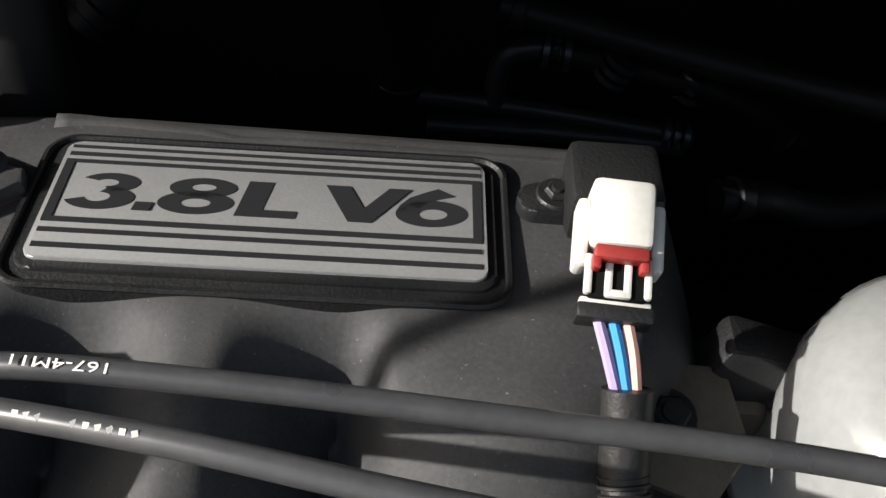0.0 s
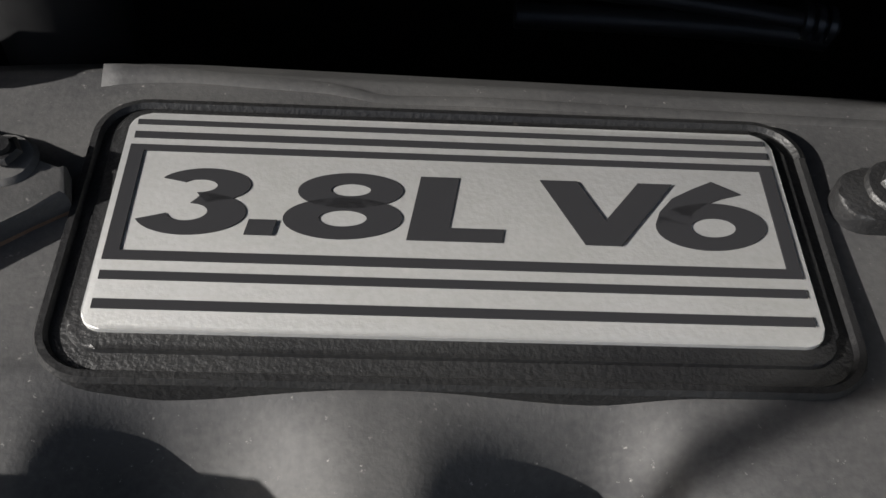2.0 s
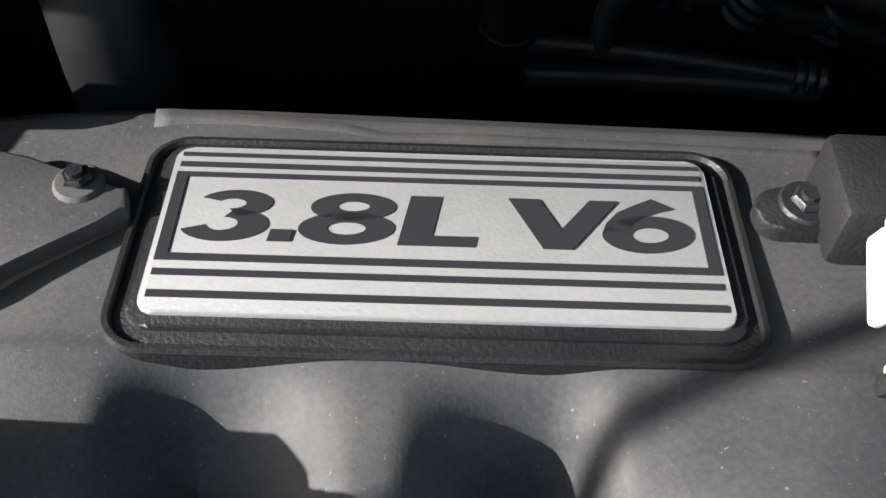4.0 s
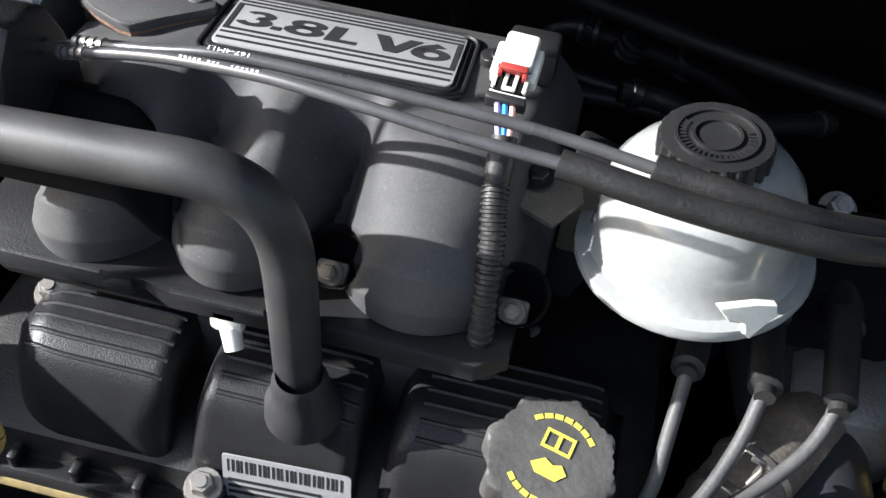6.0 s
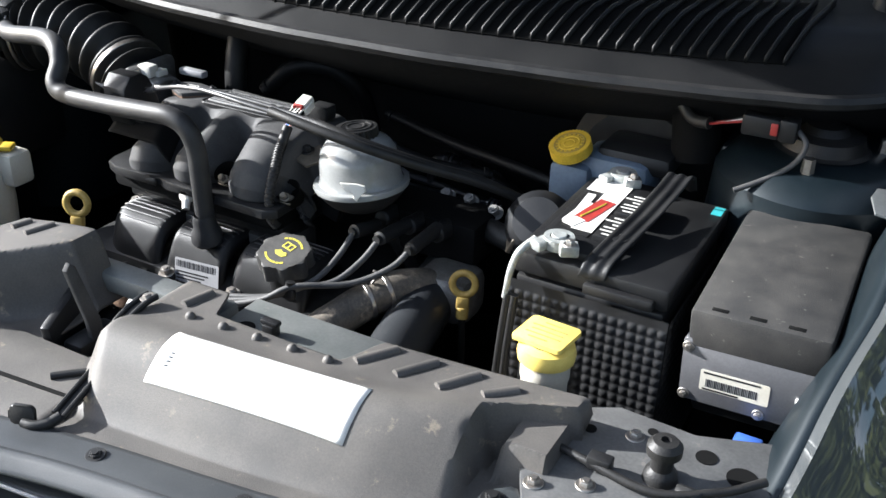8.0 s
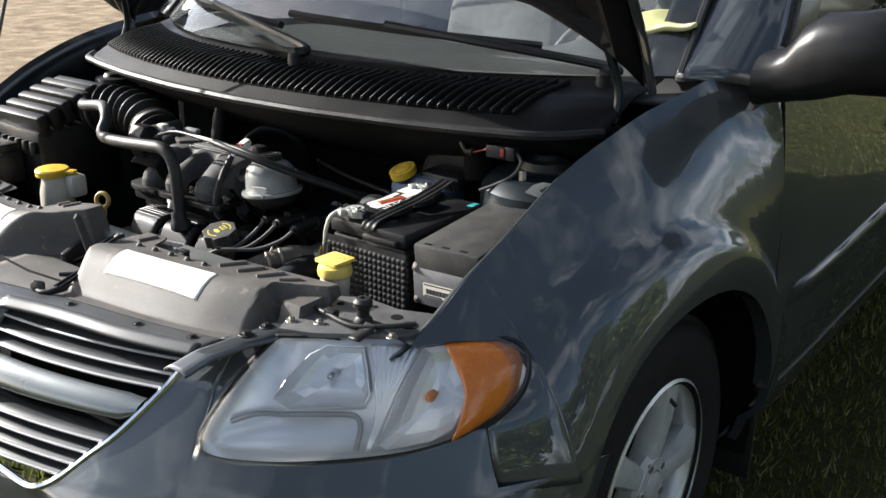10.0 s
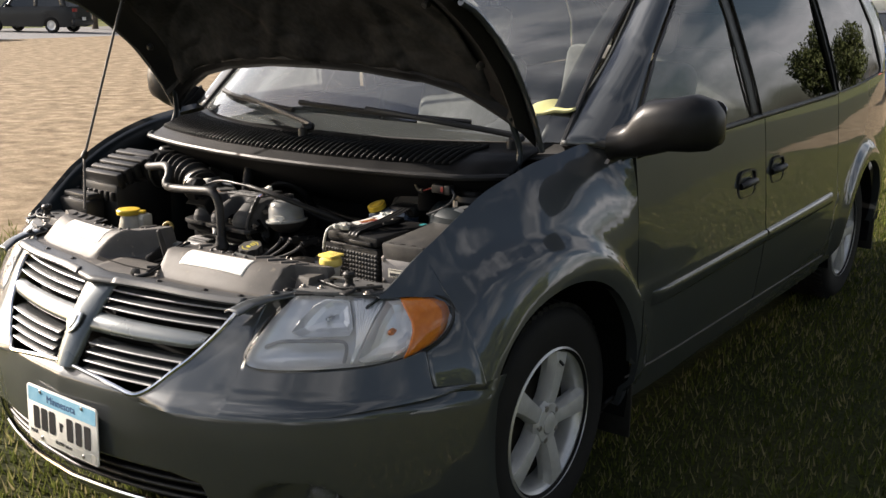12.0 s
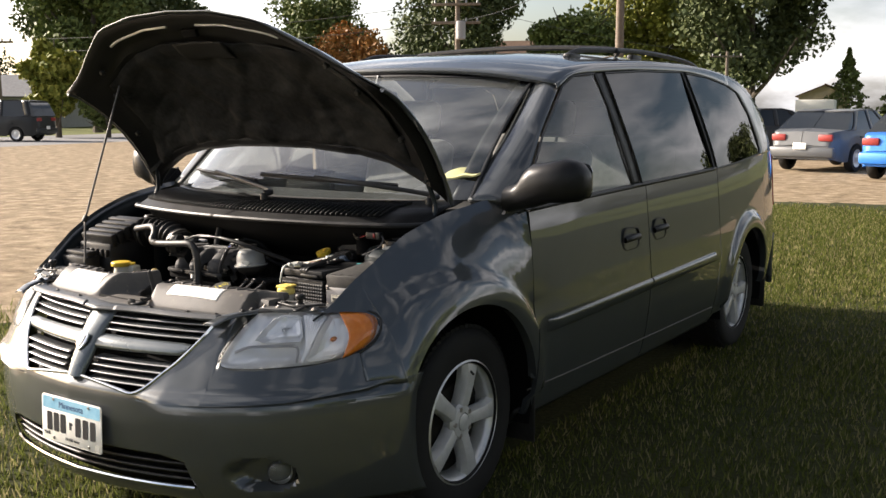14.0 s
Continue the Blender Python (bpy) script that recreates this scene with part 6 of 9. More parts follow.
# valve cover
vc = part("valve_cover", bmesh.new(), PLASTIC, ENG, "ribbed black valve cover in three humps")
HUMPS = ((-.216, -.112, .62), (-.100, -.002, .16), (.010, .130, .16))
HV = (0, .08, .16, .44, .60, .72, .84, 1)
HY = (-.283, -.287, -.297, -.335, -.356, -.368, -.376, -.381)
HZ = (.735, .764, .776, .778, .770, .752, .734, .708)
for x0, x1, blunt in HUMPS:
    bm = bmesh.new()

    def hump(t, v):
        x = lerp(x0, x1, t)
        drop = 0.018 * (max(0.0, 1 - t / (.10 + .12 * (blunt > .5))) ** 2 + max(0.0, 1 - (1 - t) / .10) ** 2)
        y, z = curve(v, HV, HY), curve(v, HV, HZ)
        if t < .40 and blunt > .5:
            k = math.sqrt(max(0.0, 1 - (1 - t / .40) ** 2))
            y = lerp(-.336, y, .30 + .70 * k)
        return Vector((x, y, z - drop))

    sheet(bm, hump, steps(0, 1, 30), steps(0, 1, 36))
    part("cover_hump", bm, PLASTIC, vc, thick=0.004)
    for k in range(7):
        v = lerp(.17, .60, k / 6)
        bm = bmesh.new()
        tube(bm, [hump(t, v) + Vector((0, 0, .0003)) for t in steps(.13, .93, 10)], .0016, 6, sub=1)
        part("cover_rib", bm, PLASTIC, vc)
bm = bmesh.new()
sheet(bm, lambda t, v: Vector((lerp(-.218, .140, t), interp(v, (0, .3, 1), (-.284, -.372, -.392)), interp(v, (0, .3, 1), (.736, .724, .702)))), steps(0, 1, 20), steps(0, 1, 6))
part("cover_base", bm, PLASTIC, vc, thick=0.01)
bm = bmesh.new()
box(bm, (-.041, -.390, .701), (.362, .022, .010), .003, rotm(-15, 0, 0))
part("cover_flange", bm, PLASTIC, vc)
bm = bmesh.new()
box(bm, (-.041, -.391, .690), (.362, .020, .006), .001, rotm(-15, 0, 0))
part("cover_gasket", bm, shader("old_gasket", (.24, .18, .07), .7, 0, (.15, .12, .06), 80, 300), vc, "old tan gasket line")
for k in range(9):
    bm = bmesh.new()
    x = -.200 + .038 * k
    if abs(x + .086) < .012 or abs(x - .024) < .012:
        x += .016
    box(bm, (x, -.392, .711), (.006, .012, .014), .002)
    part("cover_gusset", bm, PLASTIC, vc)
for x, y, z in ((-.086, -.389, .724), (.024, -.387, .724), (-.208, -.312, .765)):
    bm = bmesh.new()
    cyl(bm, (x, y + .006, z - .026), (x, y, z), .0135, .012, 18, .002)
    part("bolt_boss", bm, RUBBER, vc)
    bolt(vc, (x, y, z), (0, -.25, .97), .0072, .009)
bm = bmesh.new()
LM = Matrix.Translation((-.0395, -.3815, .7335)) @ rotm(76, 0, 0) @ rotm(0, 0, 4)
prism(bm, rounded(.074, .032, .002, 3), LM, .0008)
lab = part("cover_label", bm, GREYL, vc, "grey paper label with bars of small print")
for k in range(26):
    bm = bmesh.new()
    x = -.034 + .0026 * k
    prism(bm, [(x, .004), (x + .0007 + .0009 * ((k * 7) % 3) / 2, .004), (x + .0007 + .0009 * ((k * 7) % 3) / 2, .013), (x, .013)], LM @ Matrix.Translation((0, 0, .0009)), .0002)
    part("print_bar", bm, INK, lab)
for k in range(3):
    bm = bmesh.new()
    y = -.001 - .0045 * k
    prism(bm, [(-.034, y - .0022), (.020 - .006 * k, y - .0022), (.020 - .006 * k, y), (-.034, y)], LM @ Matrix.Translation((0, 0, .0009)), .0002)
    part("print_bar", bm, INK, lab)

# oil filler cap
cap = part("oil_cap", bmesh.new(), DUSTY, ENG, "scalloped black oil filler cap with yellow print")
OM = at((.096, -.362, .776), 14, 6, -12)
bm = bmesh.new()
pts = [((.0325 + .0030 * math.cos(8 * a)) * math.cos(a), (.0325 + .0030 * math.cos(8 * a)) * math.sin(a)) for a in [2 * math.pi * k / 96 for k in range(96)]]
prism(bm, pts, OM, .026, .002)
part("knob", bm, shader("cap_plastic", (.040, .039, .037), .55, 0, (.075, .072, .067), 50, 500, bump=.2, wear=(.15, .14, .13), wear_at=.68), cap)
bm = bmesh.new()
cyl(bm, OM @ Vector((0, 0, -.03)), OM @ Vector((0, 0, .002)), .026, .026, 28)
part("filler_neck", bm, PLASTIC, cap)
for a0, a1 in ((50, 130), (230, 310)):
    for k in range(7):
        a = radians(lerp(a0, a1, k / 6))
        bm = bmesh.new()
        box(bm, OM @ Vector((.0225 * math.cos(a), .0225 * math.sin(a), .0262)), (.0026, .0042, .0006), 0, OM.to_3x3().to_4x4() @ rotm(0, 0, math.degrees(a)))
        part("print_mark", bm, YELLPRT, cap)
bm = bmesh.new()
prism(bm, [(-.009, -.004), (-.005, -.008), (.006, -.008), (.010, -.003), (.006, .001), (.002, -.001), (-.003, .001)], OM @ Matrix.Translation((0, -.002, .0261)), .0006)
part("can_symbol", bm, YELLPRT, cap, "yellow oil can symbol")
bm = bmesh.new()
for x0, y0, x1, y1 in ((-.008, .012, .008, .0135), (-.008, .003, .008, .0045), (-.008, .0045, -.0065, .012), (.0065, .0045, .008, .012), (-.001, .0045, .001, .012)):
    prism(bm, [(x0, y0), (x1, y0), (x1, y1), (x0, y1)], OM @ Matrix.Translation((0, .001, .0261)), .0006)
part("engine_symbol", bm, YELLPRT, cap)

# breather hose from the air tube down to the valve cover
HOSER = shader("worn_hose_rubber", (.022, .022, .023), .50, 0, (.040, .039, .038), 30, 500, bump=.05, bump_scale=900, wear=(.10, .095, .09), wear_at=.68, wear_scale=240, spec=.45)
hose = thing("breather_hose", "thick black rubber breather hose bending down to the valve cover", "hose", (-.036, -.385, .76))
bm = bmesh.new()
tube(bm, [(-.525, -.236, .952), (-.458, -.277, .962), (-.36, -.300, .978), (-.318, -.318, .975), (-.302, -.330, .958), (-.298, -.345, .936), (-.275, -.350, .926), (-.20, -.355, .929), (-.12, -.359, .936), (-.077, -.360, .938), (-.054, -.358, .926), (-.044, -.356, .900), (-.041, -.356, .86), (-.040, -.355, .81), (-.038, -.357, .785)], .0128, 18, sub=8)
part("tube", bm, HOSER, hose)
bm = bmesh.new()
lathe(bm, [(.0125, .035), (.015, .028), (.016, .014), (.020, .008), (.021, -.004), (.018, -.008), (0, -.008)], 26, at((-.037, -.358, .778), 6, 0, 0))
part("boot", bm, HOSER, hose, "flared rubber boot")

# spark plug leads
LEADS = (((.159, -.303, .816), (.156, -.330, .797), (.150, -.365, .780), (.006, .036, -.006)), ((.199, -.306, .819), (.190, -.335, .798), (.170, -.368, .778), (.004, .056, -.004)), ((.240, -.300, .813), (.226, -.326, .794), (.188, -.360, .777), (.004, .052, .004)))
for i, (a, b, c, u) in enumerate(LEADS):
    lead = thing("spark_plug_lead", "grey spark plug lead with a black boot", "spark plug lead", a, "spark plug leads")
    bm = bmesh.new()
    d = .0035 * i
    tube(bm, [Vector(a) + Vector(u) * .2, a, b, c, (.132, -.392 - d, .768 + d), (.100, -.411 - d, .757), (.05, -.423 - d, .748 - d), (0, -.428 - d, .738), (-.045, -.422, .730)], .0040, 10)
    part("cable", bm, GREYRUB, lead)
    bm = bmesh.new()
    p, u = Vector(a), Vector(u)
    tube(bm, [p - u * .16, p, p + u * .12, p + u * .6, p + u * 1.15], lambda t: .0056 if t < .2 else .0092, 14)
    part("boot", bm, RUBBER, lead, "black rubber boot")
bm = bmesh.new()
box(bm, (.128, -.400, .765), (.014, .010, .016), .003)
cyl(bm, (.128, -.400, .768), (.128, -.398, .780), .005, .006, 10)
part("lead_clip", bm, PLASTIC, ENG)

# exhaust studs and rusty plugs below the valve cover
for x in (-.128, -.022, .078):
    bm = bmesh.new()
    cyl(bm, (x, -.400, .672), (x + .010, -.440, .658), .0165, .0165, 18, .003)
    cyl(bm, (x + .010, -.440, .658), (x + .014, -.456, .652), .010, .008, 12, .002)
    part("plug_shield", bm, CASTAL, ENG, "pale metal plug heat shield")
    bm = bmesh.new()
    box(bm, (x - .026, -.402, .674), (.030, .03, .03), .006)
    part("exhaust_flange", bm, RUST, ENG)
for x in (-.185, -.070):
    bm = bmesh.new()
    cyl(bm, (x, -.425, .664), (x, -.437, .668), .0115, .0115, 18, .002)
    part("stud_cap", bm, CREAM, ENG, "small cream cap over a stud")

# power steering reservoir
ps = thing("fluid_reservoir", "round white power steering reservoir with a black cap", "reservoir", (.133, -.262, .80))
PM = Matrix.Translation((.146, -.266, .868)) @ rotm(0, -6, 0) @ Matrix.Translation((0, 0, -.868))
bm = bmesh.new()
lathe(bm, [(.022, .930), (.030, .929), (.040, .923), (.047, .914), (.0505, .902), (.0515, .888), (.0525, .876), (.0545, .872), (.0610, .871), (.0620, .868), (.0610, .864), (.056, .862)], 48, PM)
part("upper_shell", bm, shader("glossy_white_plastic", (.27, .275, .27), .15, 0, (.21, .215, .21), 20, 300, coat=.4, coat_rough=.08), ps, "glossy white upper shell")
bm = bmesh.new()
lathe(bm, [(.0580, .864), (.053, .854), (.044, .844), (.032, .836), (.018, .831), (0, .830)], 36, PM)
part("lower_shell", bm, RUBBER, ps, "black lower bowl")
capo = part("cap", bmesh.new(), PLASTIC, ps, "ridged black cap")
bm = bmesh.new()
pts = [((.0262 + .0013 * (1 if (k // 2) % 2 else -1)) * math.cos(2 * math.pi * k / 96), (.0262 + .0013 * (1 if (k // 2) % 2 else -1)) * math.sin(2 * math.pi * k / 96)) for k in range(96)]
prism(bm, pts, PM @ Matrix.Translation((0, 0, .924)), .017, .0015)
part("grip_ring", bm, PLASTIC, capo)
for r in (.020, .012):
    bm = bmesh.new()
    lathe(bm, [(r, .941), (r, .9424), (r - .0016, .9424), (r - .0016, .941)], 32, PM)
    part("cap_ring", bm, PLASTIC, capo)
for k in range(26):
    a = radians(150 + 9 * k)
    bm = bmesh.new()
    box(bm, PM @ Vector((.0162 * math.cos(a), .0162 * math.sin(a), .9414)), (.0034, .0014, .0008), 0, PM.to_3x3().to_4x4() @ rotm(0, 0, math.degrees(a)))
    part("cap_mark", bm, PLASTIC, capo)
# folded white tab standing out from the rim
bm = bmesh.new()
TM = Matrix.Translation((.168, -.3185, .8840)) @ rotm(82, 0, 24) @ Matrix.Diagonal((.66, .72, 1, 1))
prism(bm, [(-.024, .009), (.006, .009), (.022, .006), (.025, -.004), (.016, -.007), (.008, -.022), (.001, -.016), (.003, -.005), (-.013, -.004)], TM, .0045, .0012)
part("strap_tab", bm, WHITE, ps, "white moulded tab")
bm = bmesh.new()
tube(bm, [(.15, -.24, .80), (.17, -.22, .77), (.19, -.2, .72)], .011, 12)
part("outlet_hose", bm, RUBBER, ps)
bm = bmesh.new()
box(bm, (.086, -.238, .855), (.020, .03, .05), .004)
part("bracket", bm, bpy.data.materials["dull_bracket"], ps)

# two control cables over the engine
CABLE = shader("smooth_cable_sheath", (.040, .041, .044), .30, 0, (.060, .060, .062), 60, 500, wear=(.13, .13, .13), wear_at=.70, wear_scale=300)
for i in range(2):
    cab = thing("control_cable", "thin grey control cable with printed marks, running over the engine", "cable", (-.23, -.285, .93), "control cables")
    P0 = ([(-.168, -.294, .940), (-.128, -.301, .950), (-.089, -.305, .959), (-.043, -.309, .962), (.002, -.313, .963), (.043, -.316, .963), (.076, -.319, .962), (.108, -.323, .960)],
          [(-.175, -.298, .935), (-.140, -.306, .948), (-.104, -.315, .959), (-.057, -.326, .968), (-.016, -.335, .971), (.024, -.341, .971), (.069, -.344, .970)])[i]
    P0 = [Vector(p) for p in P0]
    bm = bmesh.new()
    tube(bm, P0 + [P0[-1] + (P0[-1] - P0[-2]).normalized() * .02], .0029, 14)
    part("cable_sheath", bm, CABLE, cab)
    run = [(.150, -.327, .956), (.190, -.318, .945)] if i == 0 else [(.115, -.348, .966), (.165, -.343, .957), (.205, -.327, .944)]
    bm = bmesh.new()
    tube(bm, [P0[-1]] + run + [(.250, -.282 - .006 * i, .920), (.290, -.230 - .006 * i, .892), (.325, -.190, .862), (.355, -.15, .83), (.38, -.10, .79)], .0066 - .0004 * i, 14)
    part("foam_sleeve", bm, RUBBER, cab, "black foam sleeve")
    bm = bmesh.new()
    d0 = (P0[1] - P0[0]).normalized()
    for k in range(4):
        cyl(bm, P0[0] + d0 * .005 * k, P0[0] + d0 * (.005 * k + .003), .0036, .0036, 12)
    part("cable_end", bm, STEEL, cab)
    bm = bmesh.new()
    tube(bm, [P0[0] + d0 * .002, P0[0] - d0 * .03, P0[0] - d0 * .075 + Vector((0, .008, 0))], .0011, 6)
    part("inner_wire", bm, STEEL, cab, "bright bare cable wire")
    if i == 0:
        d = (P0[2] - P0[3]).normalized()
        nrm = Vector((0, -.30, .95))
        nrm = (nrm - d * nrm.dot(d)).normalized()
        m = Matrix((d, nrm.cross(d), nrm)).transposed().to_4x4()
        m.translation = P0[2].lerp(P0[3], .10) + nrm * .0034
        text_part("print", "167-4M11", m, .004, PAPER, cab, fit=(.020, .0022), extrude=.0001)
    else:
        for k in range(17):
            if k in (5, 9, 10):
                continue
            bm = bmesh.new()
            box(bm, P0[2].lerp(P0[3], .02 + .052 * k) + Vector((0, -.0012, .0032)), (.0012, .0012, .0003), 0, rotm(30, 0, -5 + 20 * (k % 3)))
            part("print_mark", bm, PAPER, cab)

# throttle body, cable bracket and the ribbed air tube
thr = thing("throttle_body", "throttle body with a black cable bracket", "throttle body", (-.27, -.22, .86))
bm = bmesh.new()
cyl(bm, (-.225, -.215, .885), (-.300, -.200, .895), .036, .038, 30, .003)
box(bm, (-.262, -.205, .89), (.02, .095, .095), .01)
part("body", bm, CASTAL, thr)
bm = bmesh.new()
YZ = Matrix(((0, 0, 1, -.224), (1, 0, 0, 0), (0, 1, 0, 0), (0, 0, 0, 1)))
prism(bm, [(-.264, .880), (-.265, .905), (-.273, .930), (-.283, .949), (-.295, .957), (-.316, .957), (-.329, .942), (-.330, .905), (-.316, .880), (-.290, .870)], YZ, .038, .004)
prism(bm, [(-.274, .866), (-.275, .900), (-.318, .900), (-.308, .866)], YZ @ Matrix.Translation((0, 0, .020)), .034, .004)
part("cable_bracket", bm, PLASTIC, thr, "black curved cable bracket")
# black sheet over the left runner, put there for the bracket's shade
bm = bmesh.new()


def runner_shade(u, v):
    x = lerp(-.220, lerp(-.124, -.112, v), u)
    s = lerp(lerp(.575, .60, u), .80, v)
    return Vector((x, interp(s, PS, PYY) - .011, interp(s, PS, PZZ) + .010 - .022 * step01(.75, 1.0, u)))


sheet(bm, runner_shade, steps(0, 1, 16), steps(0, 1, 10))
part("bracket_shade_sheet", bm, HOLLOW, thr, "near-black sheet added for the shade below the cable bracket", thick=.003)
bm = bmesh.new()
box(bm, (-.248, -.222, .930), (.024, .018, .018), .003)
box(bm, (-.238, -.210, .924), (.016, .02, .012), .003)
part("sensor_plug", bm, WHITE, thr, "pale grey sensor plug")
bm = bmesh.new()
box(bm, (-.205, -.176, .922), (.045, .014, .010), .003)
part("purge_plug", bm, GREYL, thr)
tubeo = thing("air_intake_tube", "ribbed black rubber air intake tube", "intake tube", (-.40, -.17, .86))
bm = bmesh.new()
pts = [(-.295, -.203, .900), (-.36, -.185, .925), (-.43, -.175, .935), (-.50, -.185, .935), (-.54, -.20, .93)]
pp = smooth_path(pts, 16)
tube(bm, pp, lambda t: .050 + .0075 * math.cos(t * 2 * math.pi * 9), 32, sub=2)
part("bellows", bm, RUBBER, tubeo)
for p, q in ((pp[4], pp[6]), (pp[-6], pp[-4])):
    bm = bmesh.new()
    cyl(bm, p, q, .0585, .0585, 32, .001)
    part("clamp_band", bm, STEEL, tubeo, "steel hose clamp")
for k in range(3):
    bm = bmesh.new()
    tube(bm, [(-.285 + .006 * k, -.25, .90), (-.295 + .006 * k, -.262, .905), (-.31 + .006 * k, -.265, .912)], .0016, 6)
    part("bright_clip", bm, STEEL, tubeo)

# dip sticks
for p, lean in (((.303, -.277, .771), .4), ((-.166, -.450, .831), .2)):
    dip = thing("dipstick", "dull yellow ring-handled dipstick", "dipstick", (p[0], p[1] + .03, p[2] - .25), "dipsticks")
    bm = bmesh.new()
    m = at(p, 80, 0, 20)
    ring = [m @ Vector((.0145 * math.cos(a), .0145 * math.sin(a), 0)) for a in [2 * math.pi * k / 24 for k in range(25)]]
    tube(bm, ring, .0048, 10, sub=1, caps=False)
    box(bm, m @ Vector((0, -.024, 0)), (.016, .016, .013), .003, m.to_3x3().to_4x4())
    cyl(bm, m @ Vector((0, -.030, 0)), m @ Vector((0, -.046, 0)), .0085, .0078, 14, .001)
    part("ring_handle", bm, GOLD, dip)
    bm = bmesh.new()
    tube(bm, [m @ Vector((0, -.044, 0)), (p[0] - .004, p[1] + .01, p[2] - .12), (p[0] - .02, p[1] + .05, p[2] - .28)], .0048, 10)
    part("guide_tube", bm, RUBBER, dip)

# radiator hoses
rh = thing("radiator_hose", "dusty upper radiator hose with a wire clamp", "hose", (.15, -.43, .66))
bm = bmesh.new()
tube(bm, [(.252, -.262, .745), (.225, -.298, .752), (.200, -.335, .745), (.175, -.385, .728), (.150, -.440, .710), (.128, -.50, .695), (.12, -.55, .69)], .0235, 24)
part("hose_body", bm, shader("dusty_hose", (.060, .055, .048), .6, 0, (.17, .145, .115), 25, 300, bump=.2, wear=(.30, .25, .19), wear_at=.55, wear_scale=30), rh)
for c in (.30, .36):
    bm = bmesh.new()
    p = Vector((.2145, -.3115, .750)).lerp(Vector((.196, -.343, .743)), (c - .3) * 12)
    d = (Vector((.20, -.335, .745)) - Vector((.225, -.298, .752))).normalized()
    cyl(bm, p, p + d * .006, .0252, .0252, 28, .0008)
    part("clamp", bm, STEEL, rh, "steel hose clamp")
bm = bmesh.new()
tube(bm, [(.205, -.335, .770), (.210, -.330, .782), (.203, -.328, .785)], .0018, 8)
part("clamp_ear", bm, STEEL, rh)
bm = bmesh.new()
box(bm, (.268, -.245, .735), (.08, .07, .07), .02)
part("thermostat_housing", bm, CASTAL, rh)
duct = thing("coolant_pipe", "thick smooth black pipe beside the radiator hose", "pipe", (.265, -.42, .62))
bm = bmesh.new()
tube(bm, [(.238, -.19, .73), (.250, -.27, .727), (.262, -.36, .715), (.280, -.46, .70), (.285, -.54, .69)], .036, 26)
part("pipe_body", bm, shader("blue_black_rubber", (.015, .0165, .019), .42, 0, (.027, .029, .032), 15, 300, wear=(.08, .08, .08), wear_at=.66), duct)
bm = bmesh.new()
box(bm, (.245, -.47, .715), (.022, .012, .035), .003, rotm(0, 20, 30))
part("foil_tag", bm, PAPER, duct)

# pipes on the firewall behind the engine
# darker copy of the black rubber, for rear hoses standing in shade
SHADEHOSE = shader("shaded_hose_rubber", (.006, .006, .0065), .5, 0, (.011, .011, .011), 40, 400, spec=.25)
for name, pts, r in (("heater_pipe", [(-.02, .118, .695), (.04, .118, .691), (.10, .112, .689), (.16, .105, .686), (.172, .104, .684)], .0065), ("heater_pipe", [(-.012, .104, .681), (.05, .106, .680), (.12, .104, .680), (.168, .102, .678)], .0075), ("heater_elbow", [(.034, .118, .691), (.034, .120, .715), (.041, .120, .734), (.064, .118, .741), (.09, .112, .737)], .0075)):
    hp = thing(name, "dark metal heater pipe on the firewall", "pipe", pts[0], "heater pipes")
    bm = bmesh.new()
    tube(bm, pts, r, 12)
    part("pipe", bm, shader("dark_pipe", (.055, .06, .07), .4, .6), hp)
for c, d, r in (((.070, .116, .741), (1, -.1, 0), .013), ((.108, .100, .742), (.4, 0, 1), .012), ((.158, .100, .735), (.4, 0, 1), .013), ((.160, .105, .686), (1, -.1, -.05), .011)):
    cp = thing("hose_clamp", "dark spring hose clamp", "clamp", c, "firewall hose clamps")
    bm = bmesh.new()
    d = Vector(d).normalized()
    for k in (-1, 0, 1):
        cyl(bm, Vector(c) + d * (.007 * k - .002), Vector(c) + d * (.007 * k + .002), r, r, 16)
    part("band", bm, shader("clamp_steel", (.12, .13, .15), .4, .8), cp)
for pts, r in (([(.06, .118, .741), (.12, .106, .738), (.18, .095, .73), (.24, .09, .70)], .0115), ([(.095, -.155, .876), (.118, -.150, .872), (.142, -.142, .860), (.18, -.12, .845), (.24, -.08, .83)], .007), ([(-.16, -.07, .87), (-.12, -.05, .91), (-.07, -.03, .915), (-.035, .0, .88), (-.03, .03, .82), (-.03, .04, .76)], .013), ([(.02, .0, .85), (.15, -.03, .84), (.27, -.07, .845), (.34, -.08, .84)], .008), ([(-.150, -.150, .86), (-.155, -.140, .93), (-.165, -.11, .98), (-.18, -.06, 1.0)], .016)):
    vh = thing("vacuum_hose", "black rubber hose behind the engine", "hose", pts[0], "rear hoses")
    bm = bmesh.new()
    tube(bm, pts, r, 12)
    part("hose_body", bm, SHADEHOSE, vh)
    for q0, q1 in ((Vector(pts[0]), Vector(pts[1])), (Vector(pts[-1]), Vector(pts[-2]))):
        bm = bmesh.new()
        d = (q1 - q0).normalized()
        cyl(bm, q0 + d * .006, q0 + d * .013, r + .002, r + .002, 14, .0008)
        part("hose_clip", bm, SHADEHOSE, vh, "spring clip on the hose end")

